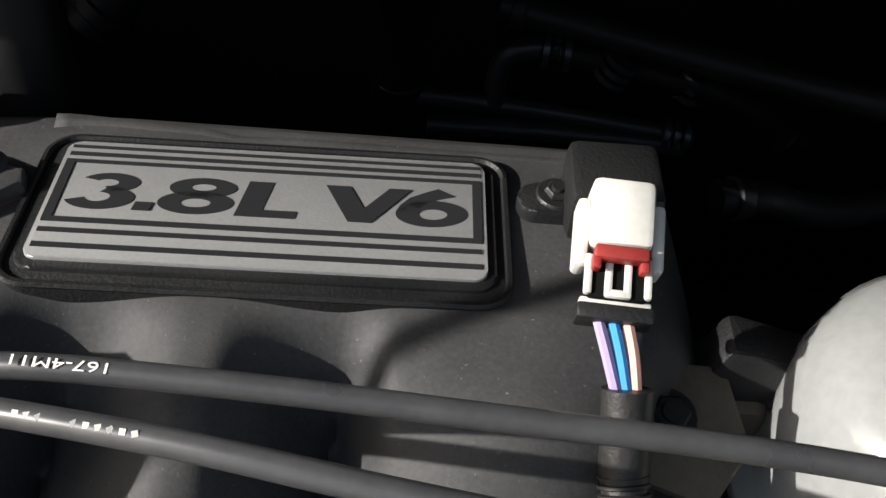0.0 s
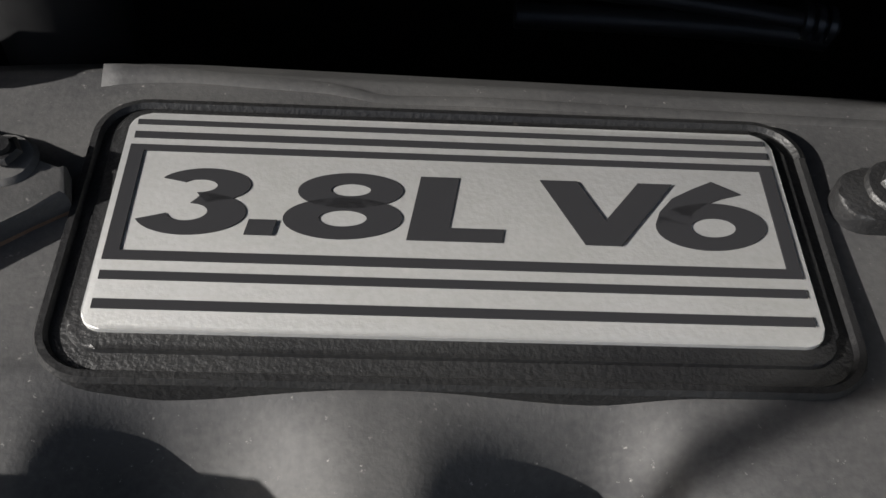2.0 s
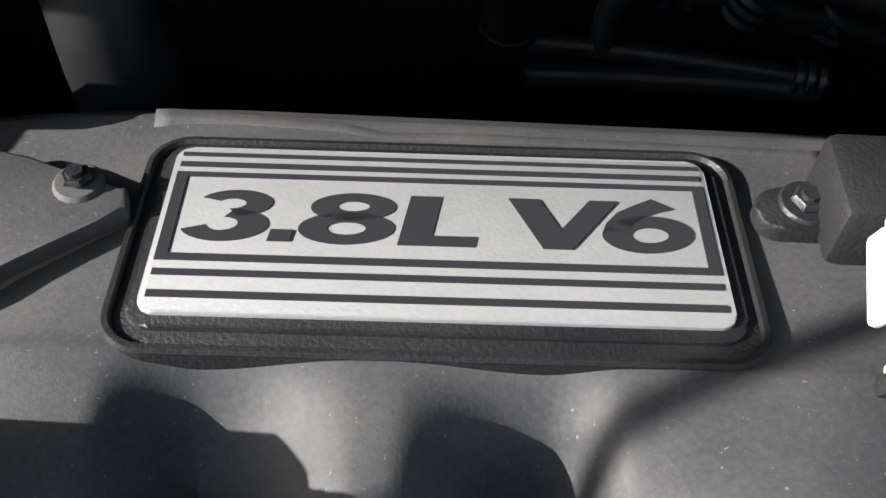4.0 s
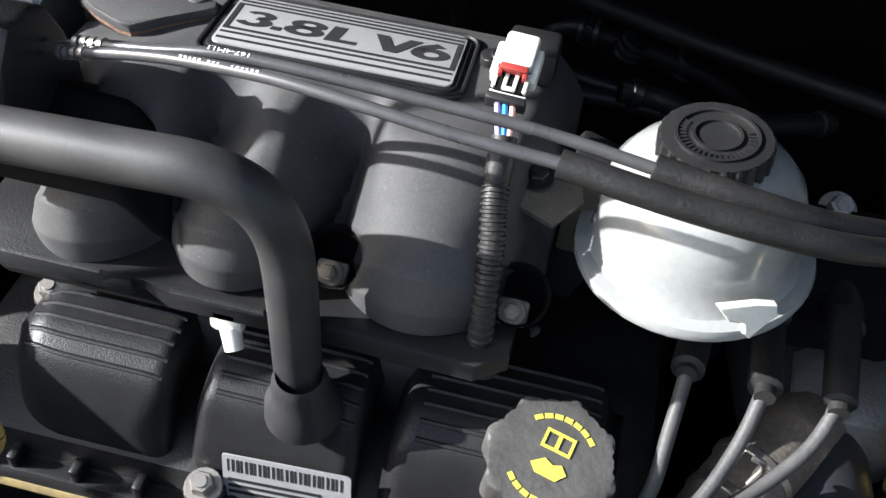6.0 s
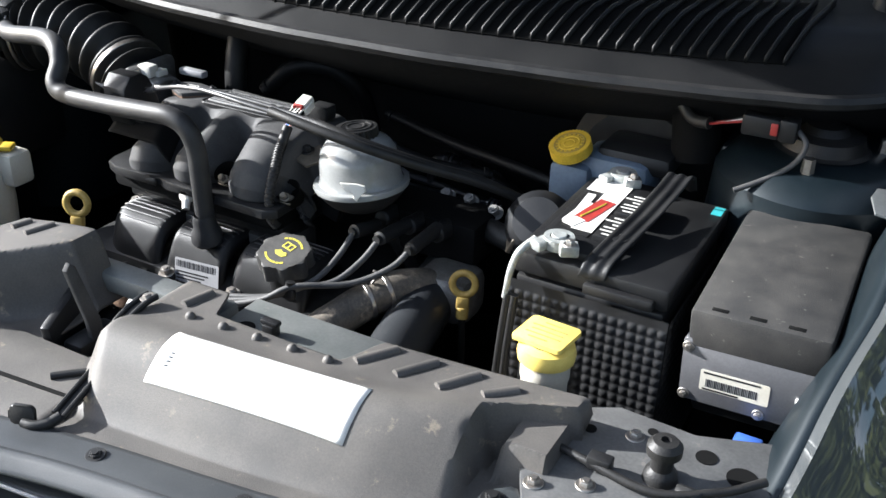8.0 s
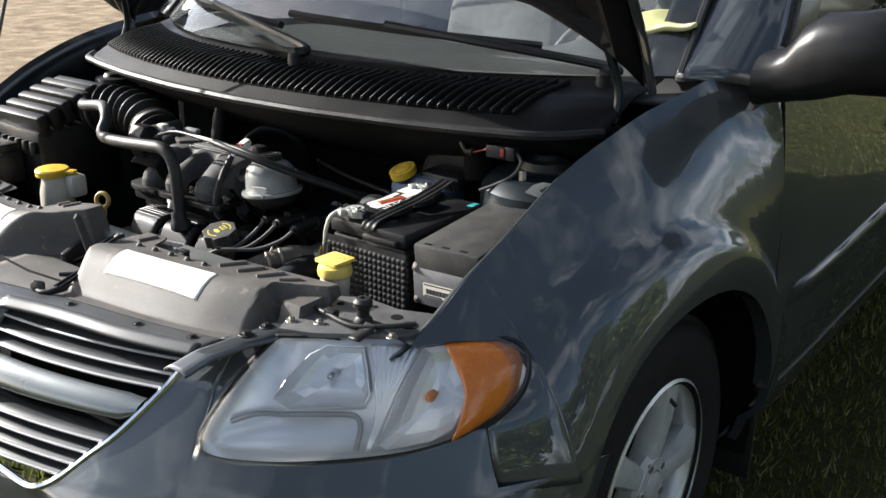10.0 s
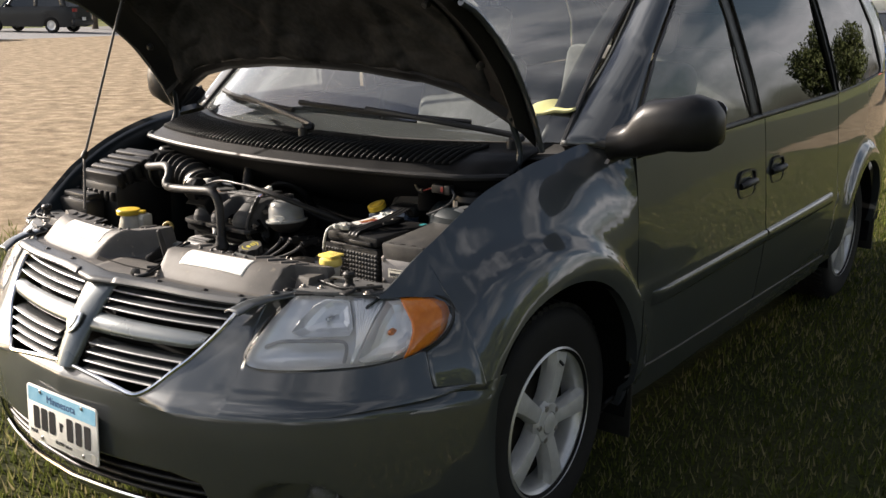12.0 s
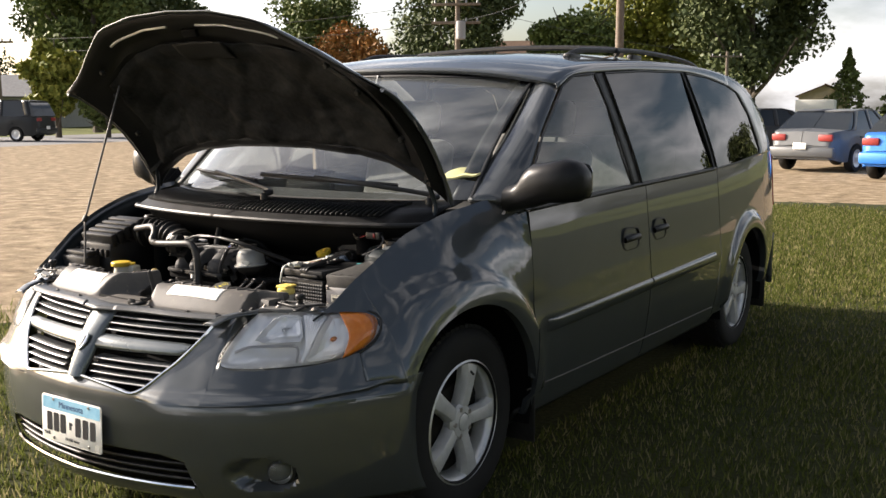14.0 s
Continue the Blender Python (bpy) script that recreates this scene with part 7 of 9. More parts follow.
# ---- front of the bay: moulded covers over the radiator ----
def closure(s):
    cov = thing("radiator_cover", "grey moulded plastic cover with a white label and ridges", "radiator cover", (s * .3, -.65, .78), "radiator covers")

    def base(x):
        return curve(x, (.06, .144, .30, .40, .48, .56), (-.733, -.723, -.708, -.692, -.664, -.63))

    def surf(x, y):
        d = y - base(x)
        top = curve(d, (-.06, -.004, .005, .027, .052, .070, .082, .110, .150, .24), (.790, .790, .795, .816, .840, .850, .852, .846, .844, .842))
        edge = .062 + .6 * max(0, -.66 - y) if s > 0 else .002 + .95 * max(0, -.576 - y)
        left = step01(edge, edge + (.042 if s > 0 else .034), x)
        xr = interp(y, (-.72, -.66, -.605, -.575, -.555, -.535, -.49), (.484, .482, .478, .482, .512, .556, .560))
        right = 1 - step01(xr - .004, xr + .012, x)
        block = lerp(.792, top + (.026 * step01(.22, .02, x) if s < 0 else 0.0), left * right)
        pillar = lerp(.792, .832, step01(-.602, -.592, y) * step01(.500, .508, x) * (1 - step01(.548, .556, x)))
        return Vector((s * x, y, max(block, pillar)))

    bm = bmesh.new()

    def f(u, v):
        x = lerp(.058 if s > 0 else .002, .560, u)
        y0 = interp(x, (.06, .144, .30, .47, .50, .515, .553, .56), (-.770, -.760, -.742, -.702, -.678, -.645, -.610, -.60))
        y1 = interp(x, (.07, .155, .172, .328, .345, .56), (-.538, -.536, -.578, -.580, -.530, -.512))
        return surf(x, lerp(y0, y1, v))

    sheet(bm, f, steps(0, 1, 120), steps(0, 1, 80))
    part("cover_body", bm, PANELP, cov, smooth=40, thick=.003)

    def ridge(p, q):
        bm = bmesh.new()
        a, b = surf(*p) - Vector((0, 0, .0010)), surf(*q) - Vector((0, 0, .0010))
        tube(bm, [a, a.lerp(b, .1), a.lerp(b, .9), b], lambda t: .0062 if .05 < t < .95 else .003, 10, sub=3)
        part("ridge", bm, PANELP, cov)

    for x0, y0 in ((.352, -.575), (.396, -.574), (.440, -.572), (.482, -.562)):
        ridge((x0 - .012, y0), (x0 + .012, y0 + (.040 if x0 < .48 else .026)))
    for p, q in (((.132, -.582), (.140, -.546)),) if s > 0 else (((.104, -.578), (.092, -.546)), ((.141, -.566), (.134, -.544))):
        ridge(p, q)
    for k in range(5):
        bm = bmesh.new()
        p = surf(.154 + .041 * k, -.596 + .002 * k)
        lathe(bm, [(.0062, -.002), (.0050, .0030), (.0028, .0055), (0, .0062)], 14, Matrix.Translation(p))
        part("stud", bm, PANELP, cov)
    # label, a sheet following the slope
    bm = bmesh.new()
    def lab(u, v):
        return surf(lerp(.172, .384, u), lerp(lerp(-.684, -.662, u), lerp(-.630, -.612, u), v))

    sheet(bm, lambda u, v: lab(u, v) + Vector((0, -.0005, .0008)), steps(0, 1, 30), steps(0, 1, 14))
    labl = part("label", bm, PAPER, cov, "white paper label", thick=.0004)
    for r in range(4):
        bm = bmesh.new()
        sheet(bm, lambda u, v: lab(.03 + .05 * u, .50 - .07 * r - .03 * v) + Vector((0, -.0008, .0014)), (0, .5, 1), (0, 1))
        part("print_bar", bm, shader("faint_print", (.62, .61, .58), .6) if "faint_print" not in bpy.data.materials else bpy.data.materials["faint_print"], labl, thick=.0002)
    return cov


closure(1)
closure(-1)
# lip above the grille
lip = thing("grille_lip", "dark plastic strip above the grille with screws", "trim strip", (0, -.80, .78))
bm = bmesh.new()


def lip_surf(x, v):
    yf = curve(abs(x), (0, .18, .335, .42, .49), (-.842, -.800, -.780, -.762, -.742))
    yb = curve(abs(x), (0, .18, .335, .42, .49), (-.775, -.742, -.722, -.706, -.690))
    return Vector((x, lerp(yf, yb, v), interp(v, (0, .15, .5, 1), (.784, .795, .7965, .7945))))


sheet(bm, lip_surf, steps(-.485, .485, 60), steps(0, 1, 10))
STRIPP = shader("grey_strip_plastic", (.040, .043, .046), .38, 0, (.060, .063, .066), 14, 500, bump=.1, bump_scale=900, wear=(.14, .13, .12), wear_at=.66, wear_scale=40)
part("strip", bm, STRIPP, lip, thick=.003)
for s in (1, -1):
    bm = bmesh.new()
    sheet(bm, lambda x, v: lip_surf(s * x, lerp(-.04, .30, v)) + Vector((0, 0, .0045)), steps(.075, .475, 36), (0, .2, .5, .8, 1))
    part("bright_line", bm, STRIPP, lip, "raised front edge of the strip", thick=.003)
for x in (-.335, -.183, .183, .335, .44):
    bolt(lip, lip_surf(x, .68), (0, -.1, 1), .0062, .0035, PLASTIC)
# centre section with the hood latch
cen = thing("latch_panel", "grey latch panel with a black release cable", "latch panel", (0, -.72, .78))
bm = bmesh.new()
sheet(bm, lambda x, v: Vector((x, lerp(-.79, -.642, v), interp(v, (0, .3, .8, .95, 1), (.790, .796, .799, .796, .780)))), steps(-.085, .110, 12), steps(0, 1, 12))
part("panel", bm, PANELP, cen, thick=.004)
bm = bmesh.new()
box(bm, (0, -.640, .715), (.17, .010, .13), .003)
part("latch_wall", bm, PLASTIC, cen)
bm = bmesh.new()
tube(bm, [(.122, -.540, .826), (.115, -.575, .816), (.110, -.618, .808), (.100, -.66, .802), (.060, -.70, .800)], .0040, 10)
part("release_cable", bm, RUBBER, cen, "black hood release cable")
bm = bmesh.new()
BR = [(.103, -.594, .8530), (.100, -.606, .8510), (.097, -.622, .8450), (.0958, -.637, .8380), (.0975, -.650, .8250), (.101, -.663, .8130), (.110, -.702, .8080), (.119, -.743, .8020)]
sheet(bm, lambda t, v: smooth_path(BR, 4)[int(round(t * 28))] + Vector((.0075 * v, 0, .001)), steps(0, 1, 28), steps(-1, 1, 4))
brace = part("latch_brace", bm, PLASTIC, cen, "bent ridged latch brace", thick=.003)
for v in (-1, 1):
    bm = bmesh.new()
    tube(bm, [Vector(p) + Vector((.0060 * v, 0, .0025)) for p in BR], .0024, 8)
    part("brace_ridge", bm, PLASTIC, brace)
bm = bmesh.new()
prism(bm, [(-.639, .881), (-.633, .888), (-.626, .882), (-.606, .810), (-.598, .74), (-.616, .74), (-.622, .81)], Matrix(((0, 0, 1, .026), (1, 0, 0, 0), (0, 1, 0, 0), (0, 0, 0, 1))), .006, .002)
part("latch_lever", bm, DUSTY, cen, "upright black latch lever")
bm = bmesh.new()
tube(bm, [(.119, -.741, .8015), (.114, -.752, .7985), (.104, -.760, .797), (.092, -.762, .797)], .0052, 10)
prism(bm, rounded(.026, .020, .006), at((.0885, -.757, .803), 78, 0, 20), .005, .002)
part("lever_pad", bm, RUBBER, brace, "black thumb pad at the end of the lever")
bolt(cen, (.101, -.601, .854), (0, -.2, 1), .0050, .003)
bm = bmesh.new()
box(bm, (-.02, -.60, .77), (.012, .10, .10), .004, rotm(10, 0, 20))
box(bm, (.02, -.61, .755), (.03, .06, .07), .006)
part("latch", bm, PLASTIC, cen, "black hood latch")
bm = bmesh.new()
box(bm, (0.02, -.538, .813), (.27, .034, .026), .007)
part("crossmember", bm, shader("grey_green_steel", (.12, .13, .125), .45, .3, (.18, .185, .18), 20, 300, wear=(.25, .24, .22), wear_at=.64), cen, "grey-green steel crossmember")
bm = bmesh.new()
box(bm, (.25, -.546, .8195), (.172, .088, .006), .002)
part("support_plate", bm, bpy.data.materials["grey_green_steel"], cen, "grey-green support plate behind the cover")
# black disc on the plate stands in for a hole's shade
bm = bmesh.new()
cyl(bm, (.190, -.556, .8225), (.190, -.556, .8232), .011, .011, 20)
part("plate_hole_disc", bm, HOLLOW, cen)
bm = bmesh.new()
box(bm, (.222, -.553, .829), (.014, .014, .014), .002)
box(bm, (.222, -.553, .838), (.022, .010, .006), .002)
part("wire_clip", bm, PLASTIC, cen)

# headlamp brackets
for s in (1, -1):
    br = thing("lamp_bracket", "dark steel lamp bracket with a rubber bump stop", "bracket", (s * .63, -.54, .80), "lamp brackets")
    bm = bmesh.new()
    prism(bm, [(x, y) for x, y in ([(.520, -.500), (.574, -.468), (.648, -.476), (.735, -.440), (.742, -.500), (.712, -.545), (.600, -.622), (.548, -.640), (.520, -.585)] if s > 0 else [(-.520, -.500), (-.520, -.585), (-.548, -.640), (-.600, -.622), (-.712, -.545), (-.742, -.500), (-.735, -.440), (-.648, -.476), (-.574, -.468)])], Matrix.Translation((0, 0, .806)), .008, .002)
    part("plate", bm, shader("bracket_steel", (.09, .09, .09), .5, .3, (.15, .15, .147), 25, 300, wear=(.22, .20, .18), wear_at=.64, wear_scale=40) if s > 0 else bpy.data.materials["bracket_steel"], br)
    # flat black discs on the plate stand in for shaded holes
    for x, y, r in ((.665, -.500, .010), (.700, -.512, .014), (.56, -.515, .006), (.612, -.49, .005)):
        bm = bmesh.new()
        cyl(bm, (s * x, y, .8141), (s * x, y, .8148), r, r, 20)
        part("hole_disc", bm, HOLLOW, br)
    bm = bmesh.new()
    lathe(bm, [(.016, .814), (.014, .822), (.010, .826), (.010, .838), (.0155, .842), (.0155, .850), (.011, .855), (.0045, .856), (.0045, .852), (0, .852)], 22, Matrix.Translation((s * .637, -.547, 0)))
    part("bump_stop", bm, RUBBER, br, "black rubber bump stop")
    for x, y in ((.585, -.59), (.706, -.56), (.545, -.61), (.60, -.505)):
        bolt(br, (s * x, y, .814), (0, 0, 1), .006, .006)
    bm = bmesh.new()
    tube(bm, [(s * .53, -.555, .818), (s * .575, -.568, .822), (s * .64, -.575, .820), (s * .69, -.55, .824), (s * .72, -.52, .826)], .004, 10)
    part("wire", bm, RUBBER, br)
    bm = bmesh.new()
    box(bm, (s * .588, -.566, .824), (.022, .014, .013), .002)
    part("wire_clip", bm, PLASTIC, br)
    bm = bmesh.new()
    sheet(bm, lambda t, v: Vector((s * (.655 + .022 * v), lerp(-.548, -.602, t), interp(t, (0, .25, .5, 1), (.817, .826, .819, .8155)))), steps(0, 1, 12), (0, .5, 1))
    part("retainer_strap", bm, PLASTIC, br, "black retaining strap", thick=.003)
    bm = bmesh.new()

    def tab(u, v):
        y = lerp(-.792, -.618, v)
        xl = curve(y, (-.792, -.742, -.70, -.66, -.635, -.624, -.618), (.462, .482, .497, .503, .506, .512, .524))
        xr = curve(y, (-.792, -.742, -.70, -.66, -.638, -.626, -.618), (.512, .528, .543, .555, .557, .550, .538))
        return Vector((s * lerp(xl, xr, u), y, interp(y, (-.792, -.75, -.70, -.618), (.786, .802, .808, .809)) - .008 * (2 * u - 1) ** 4))

    sheet(bm, tab, steps(0, 1, 14), steps(0, 1, 24))
    part("cheek_tab", bm, PAINT, br, "painted tab with two push pins", thick=.003)
    for x, y in ((.519, -.680), (.522, -.641)):
        bolt(br, (s * x, y, .809), (0, 0, 1), .0075, .005, PLASTIC)
    for k in range(6):
        bm = bmesh.new()
        x = .545 + .013 * k
        tube(bm, [(s * x, -.640 + .006 * k, .806), (s * (x + .02), -.622 + .006 * k, .800)], .002, 6)
        part("vent_rib", bm, PLASTIC, br)

# washer filler beside the battery
wf = thing("washer_filler", "cream washer filler neck with a square yellow cap", "filler neck", (.485, -.445, .70))
bm = bmesh.new()
lathe(bm, [(.024, .62), (.024, .80), (.0255, .806), (.0255, .826), (.023, .830)], 26, Matrix.Translation((.484, -.446, 0)))
part("neck", bm, CREAM, wf)
wc = part("cap", bmesh.new(), YELLOW, wf, "square yellow cap with small print")
bm = bmesh.new()
lathe(bm, [(.0235, .822), (.029, .826), (.030, .834), (.028, .842), (.02, .846)], 28, Matrix.Translation((.484, -.446, 0)))
part("collar", bm, shader("pale_yellow_plastic", (.84, .66, .17), .42, 0, (.72, .54, .11), 50, 500, bump=.06), wc)
WM = at((.481, -.442, .8475), 2, -3, -8)
bm = bmesh.new()
prism(bm, rounded(.0565, .0455, .004), WM, .005, .0012)
part("lid", bm, bpy.data.materials["pale_yellow_plastic"], wc)
for k, (w, x) in enumerate(((.020, 0), (.040, 0), (.036, .001), (.040, 0), (.022, -.002))):
    bm = bmesh.new()
    y = .0145 - .0072 * k
    prism(bm, [(x - w / 2, y - .0009), (x + w / 2, y - .0009), (x + w / 2, y + .0009), (x - w / 2, y + .0009)], WM @ Matrix.Translation((0, 0, .0051)), .0003)
    part("print_bar", bm, GOLD, wc)

# coolant bottle on the passenger side
cb = thing("coolant_bottle", "cream coolant bottle with a round yellow cap", "bottle", (-.40, -.40, .66))
bm = bmesh.new()
lathe(bm, [(.03, .66), (.035, .70), (.038, .76), (.036, .80), (.030, .822), (.028, .838)], 30, Matrix.Translation((-.402, -.408, 0)))
box(bm, (-.362, -.385, .812), (.035, .04, .05), .008)
part("body", bm, CREAM, cb)
bm = bmesh.new()
lathe(bm, [(.030, .832), (.037, .835), (.0375, .846), (.034, .850), (.015, .8525), (0, .8525)], 30, Matrix.Translation((-.405, -.411, 0)))
box(bm, (-.370, -.392, .843), (.03, .022, .008), .003, rotm(0, 0, 30))
part("cap", bm, YELLOW, cb, "round yellow cap with a pull tab")

# air filter box on the passenger side
ab = thing("air_filter_box", "ribbed black air filter box", "air box", (-.62, -.27, .72))
bm = bmesh.new()
box(bm, (-.625, -.255, .82), (.20, .22, .17), .015)
part("lower_half", bm, PLASTIC, ab)
for k in range(6):
    bm = bmesh.new()
    y = -.345 + .033 * k
    z = .902 + .012 * min(k, 4)
    box(bm, (-.615, y, z + .012), (.19, .027, .055), .008, rotm(18, 0, 0))
    part("lid_rib", bm, PLASTIC, ab)
bm = bmesh.new()
box(bm, (-.560, -.20, .945), (.09, .09, .07), .012)
part("outlet", bm, PLASTIC, ab)
for k in range(7):
    bm = bmesh.new()
    box(bm, (-.72 + .03 * k, -.372, .865), (.012, .014, .03), .003)
    part("edge_tooth", bm, PLASTIC, ab)
bm = bmesh.new()
box(bm, (-.66, -.408, .818), (.16, .07, .075), .010)
box(bm, (-.66, -.402, .862), (.14, .05, .025), .008)
part("resonator", bm, PLASTIC, ab, "black front chamber")

# ---- battery and fuse box ----
bat = thing("battery", "black car battery with white and red label in a quilted sleeve", "battery", (.495, -.26, .70))
BX, BY_, BZ_ = .495, -.262, .905
bm = bmesh.new()
box(bm, (BX, BY_, .800), (.166, .222, .15), .006)
part("case", bm, PLASTIC, bat)
bm = bmesh.new()
box(bm, (BX, BY_, .891), (.172, .228, .026), .005)
part("lid", bm, PLASTIC, bat, "dusty black lid")
bm = bmesh.new()
box(bm, (.462, BY_ + .002, .908), (.076, .205, .010), .003)
part("vent_deck", bm, PLASTIC, bat)
for y in (-.235, -.300):
    bm = bmesh.new()
    prism(bm, [(-.020, -.028), (.014, -.028), (.022, -.020), (.022, .020), (.014, .028), (-.020, .028)], Matrix.Translation((.498, y, .911)), .009, .002)
    vent = part("vent_cap", bm, PLASTIC, bat, "black vent cap with white warning print")
    for k in range(6):
        bm = bmesh.new()
        yy = y - .022 + .0085 * k
        w = .012 + .008 * ((k * 5) % 3)
        box(bm, (.492 + .003 * (k % 2), yy, .9203), (w, .0022, .0003))
        part("print_bar", bm, PAPER, vent)
    bm = bmesh.new()
    cyl(bm, (.508, y + .010, .9201), (.508, y + .010, .9206), .005, .005, 14)
    part("print_dot", bm, PAPER, vent)
bm = bmesh.new()
box(bm, (.452, -.252, .9135), (.040, .150, .0008))
lb = part("label", bm, PLASTIC, bat, "battery label in white, red and black")
for c, sz, mat, nm, turn in (((.4605, -.245, .9141), (.024, .140, .0004), PAPER, "white_field", 0), ((.447, -.195, .9143), (.042, .034, .0004), PAPER, "white_field", 0), ((.4555, -.262, .9147), (.020, .062, .0004), RED, "red_field", -10), ((.440, -.262, .9145), (.010, .080, .0004), PAPER, "script_shape", 4), ((.446, -.300, .9149), (.014, .022, .0004), PAPER, "script_shape", -20)):
    bm = bmesh.new()
    box(bm, c, sz, 0, rotm(0, 0, turn))
    part(nm, bm, mat, lb)
bm = bmesh.new()
tube(bm, [(.448, -.285, .9150), (.455, -.262, .9152), (.461, -.240, .9150)], .0012, 6)
part("yellow_curve", bm, YELLPRT, lb)
bm = bmesh.new()
prism(bm, rounded(.060, .012, .004), at((.441, -.275, .9142), 0, 0, 84), .0004)
part("brand_shape", bm, PAPER, lb)
bm = bmesh.new()
box(bm, (.572, -.168, .9045), (.012, .022, .0006))
part("teal_sticker", bm, shader("teal", (.05, .34, .36), .5), bat)
# posts, clamps and cables
OXIDE = shader("lead_oxide", (.32, .33, .32), .55, .5, (.48, .50, .48), 90, 300, bump=.5, bump_scale=300, wear=(.68, .69, .65), wear_at=.62)
for p, q in (((.452, -.356, .909), -1), ((.452, -.160, .909), 1)):
    bm = bmesh.new()
    cyl(bm, p, Vector(p) + Vector((0, 0, .016)), .0095, .0085, 18, .001)
    part("post", bm, OXIDE, bat)
    bm = bmesh.new()
    lathe(bm, [(.010, .002), (.0165, .002), (.0165, .014), (.010, .014)], 20, Matrix.Translation(p))
    box(bm, Vector(p) + Vector((.016, -.012, .008)), (.020, .016, .013), .002, rotm(0, 0, 30))
    box(bm, Vector(p) + Vector((-.014, -.014, .007)), (.014, .020, .011), .002, rotm(0, 0, -20))
    part("clamp", bm, OXIDE, bat, "corroded lead clamp")
    bolt(bat, Vector(p) + Vector((.018, -.014, .014)), (0, 0, 1), .005, .006)
bm = bmesh.new()
tube(bm, [(.430, -.366, .918), (.420, -.384, .908), (.415, -.391, .890), (.413, -.394, .872), (.411, -.395, .855)], lambda t: lerp(.0045, .0030, t), 12)
part("bare_cable", bm, OXIDE, bat, "pale corroded battery cable")
for d in (.0, .008):
    bm = bmesh.new()
    tube(bm, [(.414 + d, -.393, .86), (.410 + d, -.396, .80), (.402 + d, -.394, .70), (.39, -.39, .6)], .0045, 10)
    part("cable", bm, RUBBER, bat)
# carrying strap
bm = bmesh.new()


def strap(t, v):
    p = Vector((lerp(.500, .530, t), lerp(-.382, -.172, t), interp(t, (0, .05, .2, .55, .8, .95, 1), (.898, .912, .918, .928, .940, .950, .925))))
    return p + Vector((.0145 * (v - .5) * 2, .003 * (v - .5), .0012 * math.sin(v * 15)))


sheet(bm, strap, steps(0, 1, 26), steps(0, 1, 16))
part("strap", bm, PLASTIC, bat, "black webbed carrying strap", thick=.002)
bm = bmesh.new()
box(bm, (.530, -.381, .886), (.075, .010, .012), .003)
part("strap_anchor", bm, PLASTIC, bat)
# quilted sleeve
slv = part("sleeve", bmesh.new(), RUBBER, bat, "black quilted insulating sleeve")
QUILT = shader("sleeve_rubber", (.012, .012, .0125), .46, 0, (.020, .020, .021), 40, 400, wear=(.07, .07, .07), wear_at=.72)
bm = bmesh.new()


def quilt_front(u, v):
    b = .0022 * abs(math.sin(u * 17 * math.pi)) * abs(math.sin(v * 15 * math.pi)) * (1 if v < .93 else 0)
    return Vector((lerp(.405, .585, u), -.380 - b, lerp(.70, .872, v)))


sheet(bm, quilt_front, steps(0, 1, 136), steps(0, 1, 105))
part("front_quilt", bm, QUILT, slv, smooth=70)
for x in (.404, .586):
    bm = bmesh.new()
    sheet(bm, lambda u, v: Vector((x + (.002 if x > .5 else -.002) * abs(math.sin(u * 21 * math.pi)) * abs(math.sin(v * 15 * math.pi)), lerp(-.380, -.145, u), lerp(.70, .872, v))), steps(0, 1, 126), steps(0, 1, 90))
    part("side_quilt", bm, QUILT, slv, smooth=70)
bm = bmesh.new()
box(bm, (.495, -.262, .695), (.21, .26, .012), .004)
part("tray", bm, PLASTIC, bat, "black battery tray")
bat.location.z -= .008

pdc = thing("fuse_box", "black fuse box with a grey control module in front", "fuse box", (.675, -.30, .76))
bm = bmesh.new()
FM = at((.673, -.272, .866), 4.5, -2.5, 0)
box(bm, FM @ Vector((0, 0, .012)), (.134, .224, .050), .006, FM.to_3x3().to_4x4())
part("lid", bm, shader("grained_lid_plastic", (.026, .026, .026), .62, 0, (.050, .048, .045), 30, 900, bump=.25, bump_scale=800, wear=(.15, .14, .125), wear_at=.63, wear_scale=110, spec=.3), pdc, "dusty black fuse box lid")
bm = bmesh.new()
box(bm, FM @ Vector((0, .004, -.055)), (.124, .20, .09), .006, FM.to_3x3().to_4x4())
part("base", bm, PLASTIC, pdc)
# raised black bars stand in for the shade in the lid's slots
for k in range(3):
    bm = bmesh.new()
    box(bm, FM @ Vector((-.04 + .036 * k, -.103, .0365)), (.016, .006, .002), .0006, FM.to_3x3().to_4x4())
    part("lid_slot_bar", bm, HOLLOW, pdc)
for k in range(3):
    bm = bmesh.new()
    box(bm, FM @ Vector((-.071, -.05 + .05 * k, -.012)), (.012, .016, .016), .002, FM.to_3x3().to_4x4())
    part("lid_catch", bm, PLASTIC, pdc)
GM = FM @ at((-.002, -.102, -.034), 86, 0, 0)
bm = bmesh.new()
prism(bm, rounded(.136, .072, .004), GM, .012, .001)
mod = part("control_module", bm, shader("module_aluminium", (.22, .22, .23), .42, .6, (.17, .17, .18), 40, 400), pdc, "grey aluminium control module with a barcode label")
bm = bmesh.new()
prism(bm, rounded(.068, .024, .002), GM @ Matrix.Translation((-.014, -.008, .0121)), .0005)
part("module_label", bm, CREAM, mod, "cream barcode label")
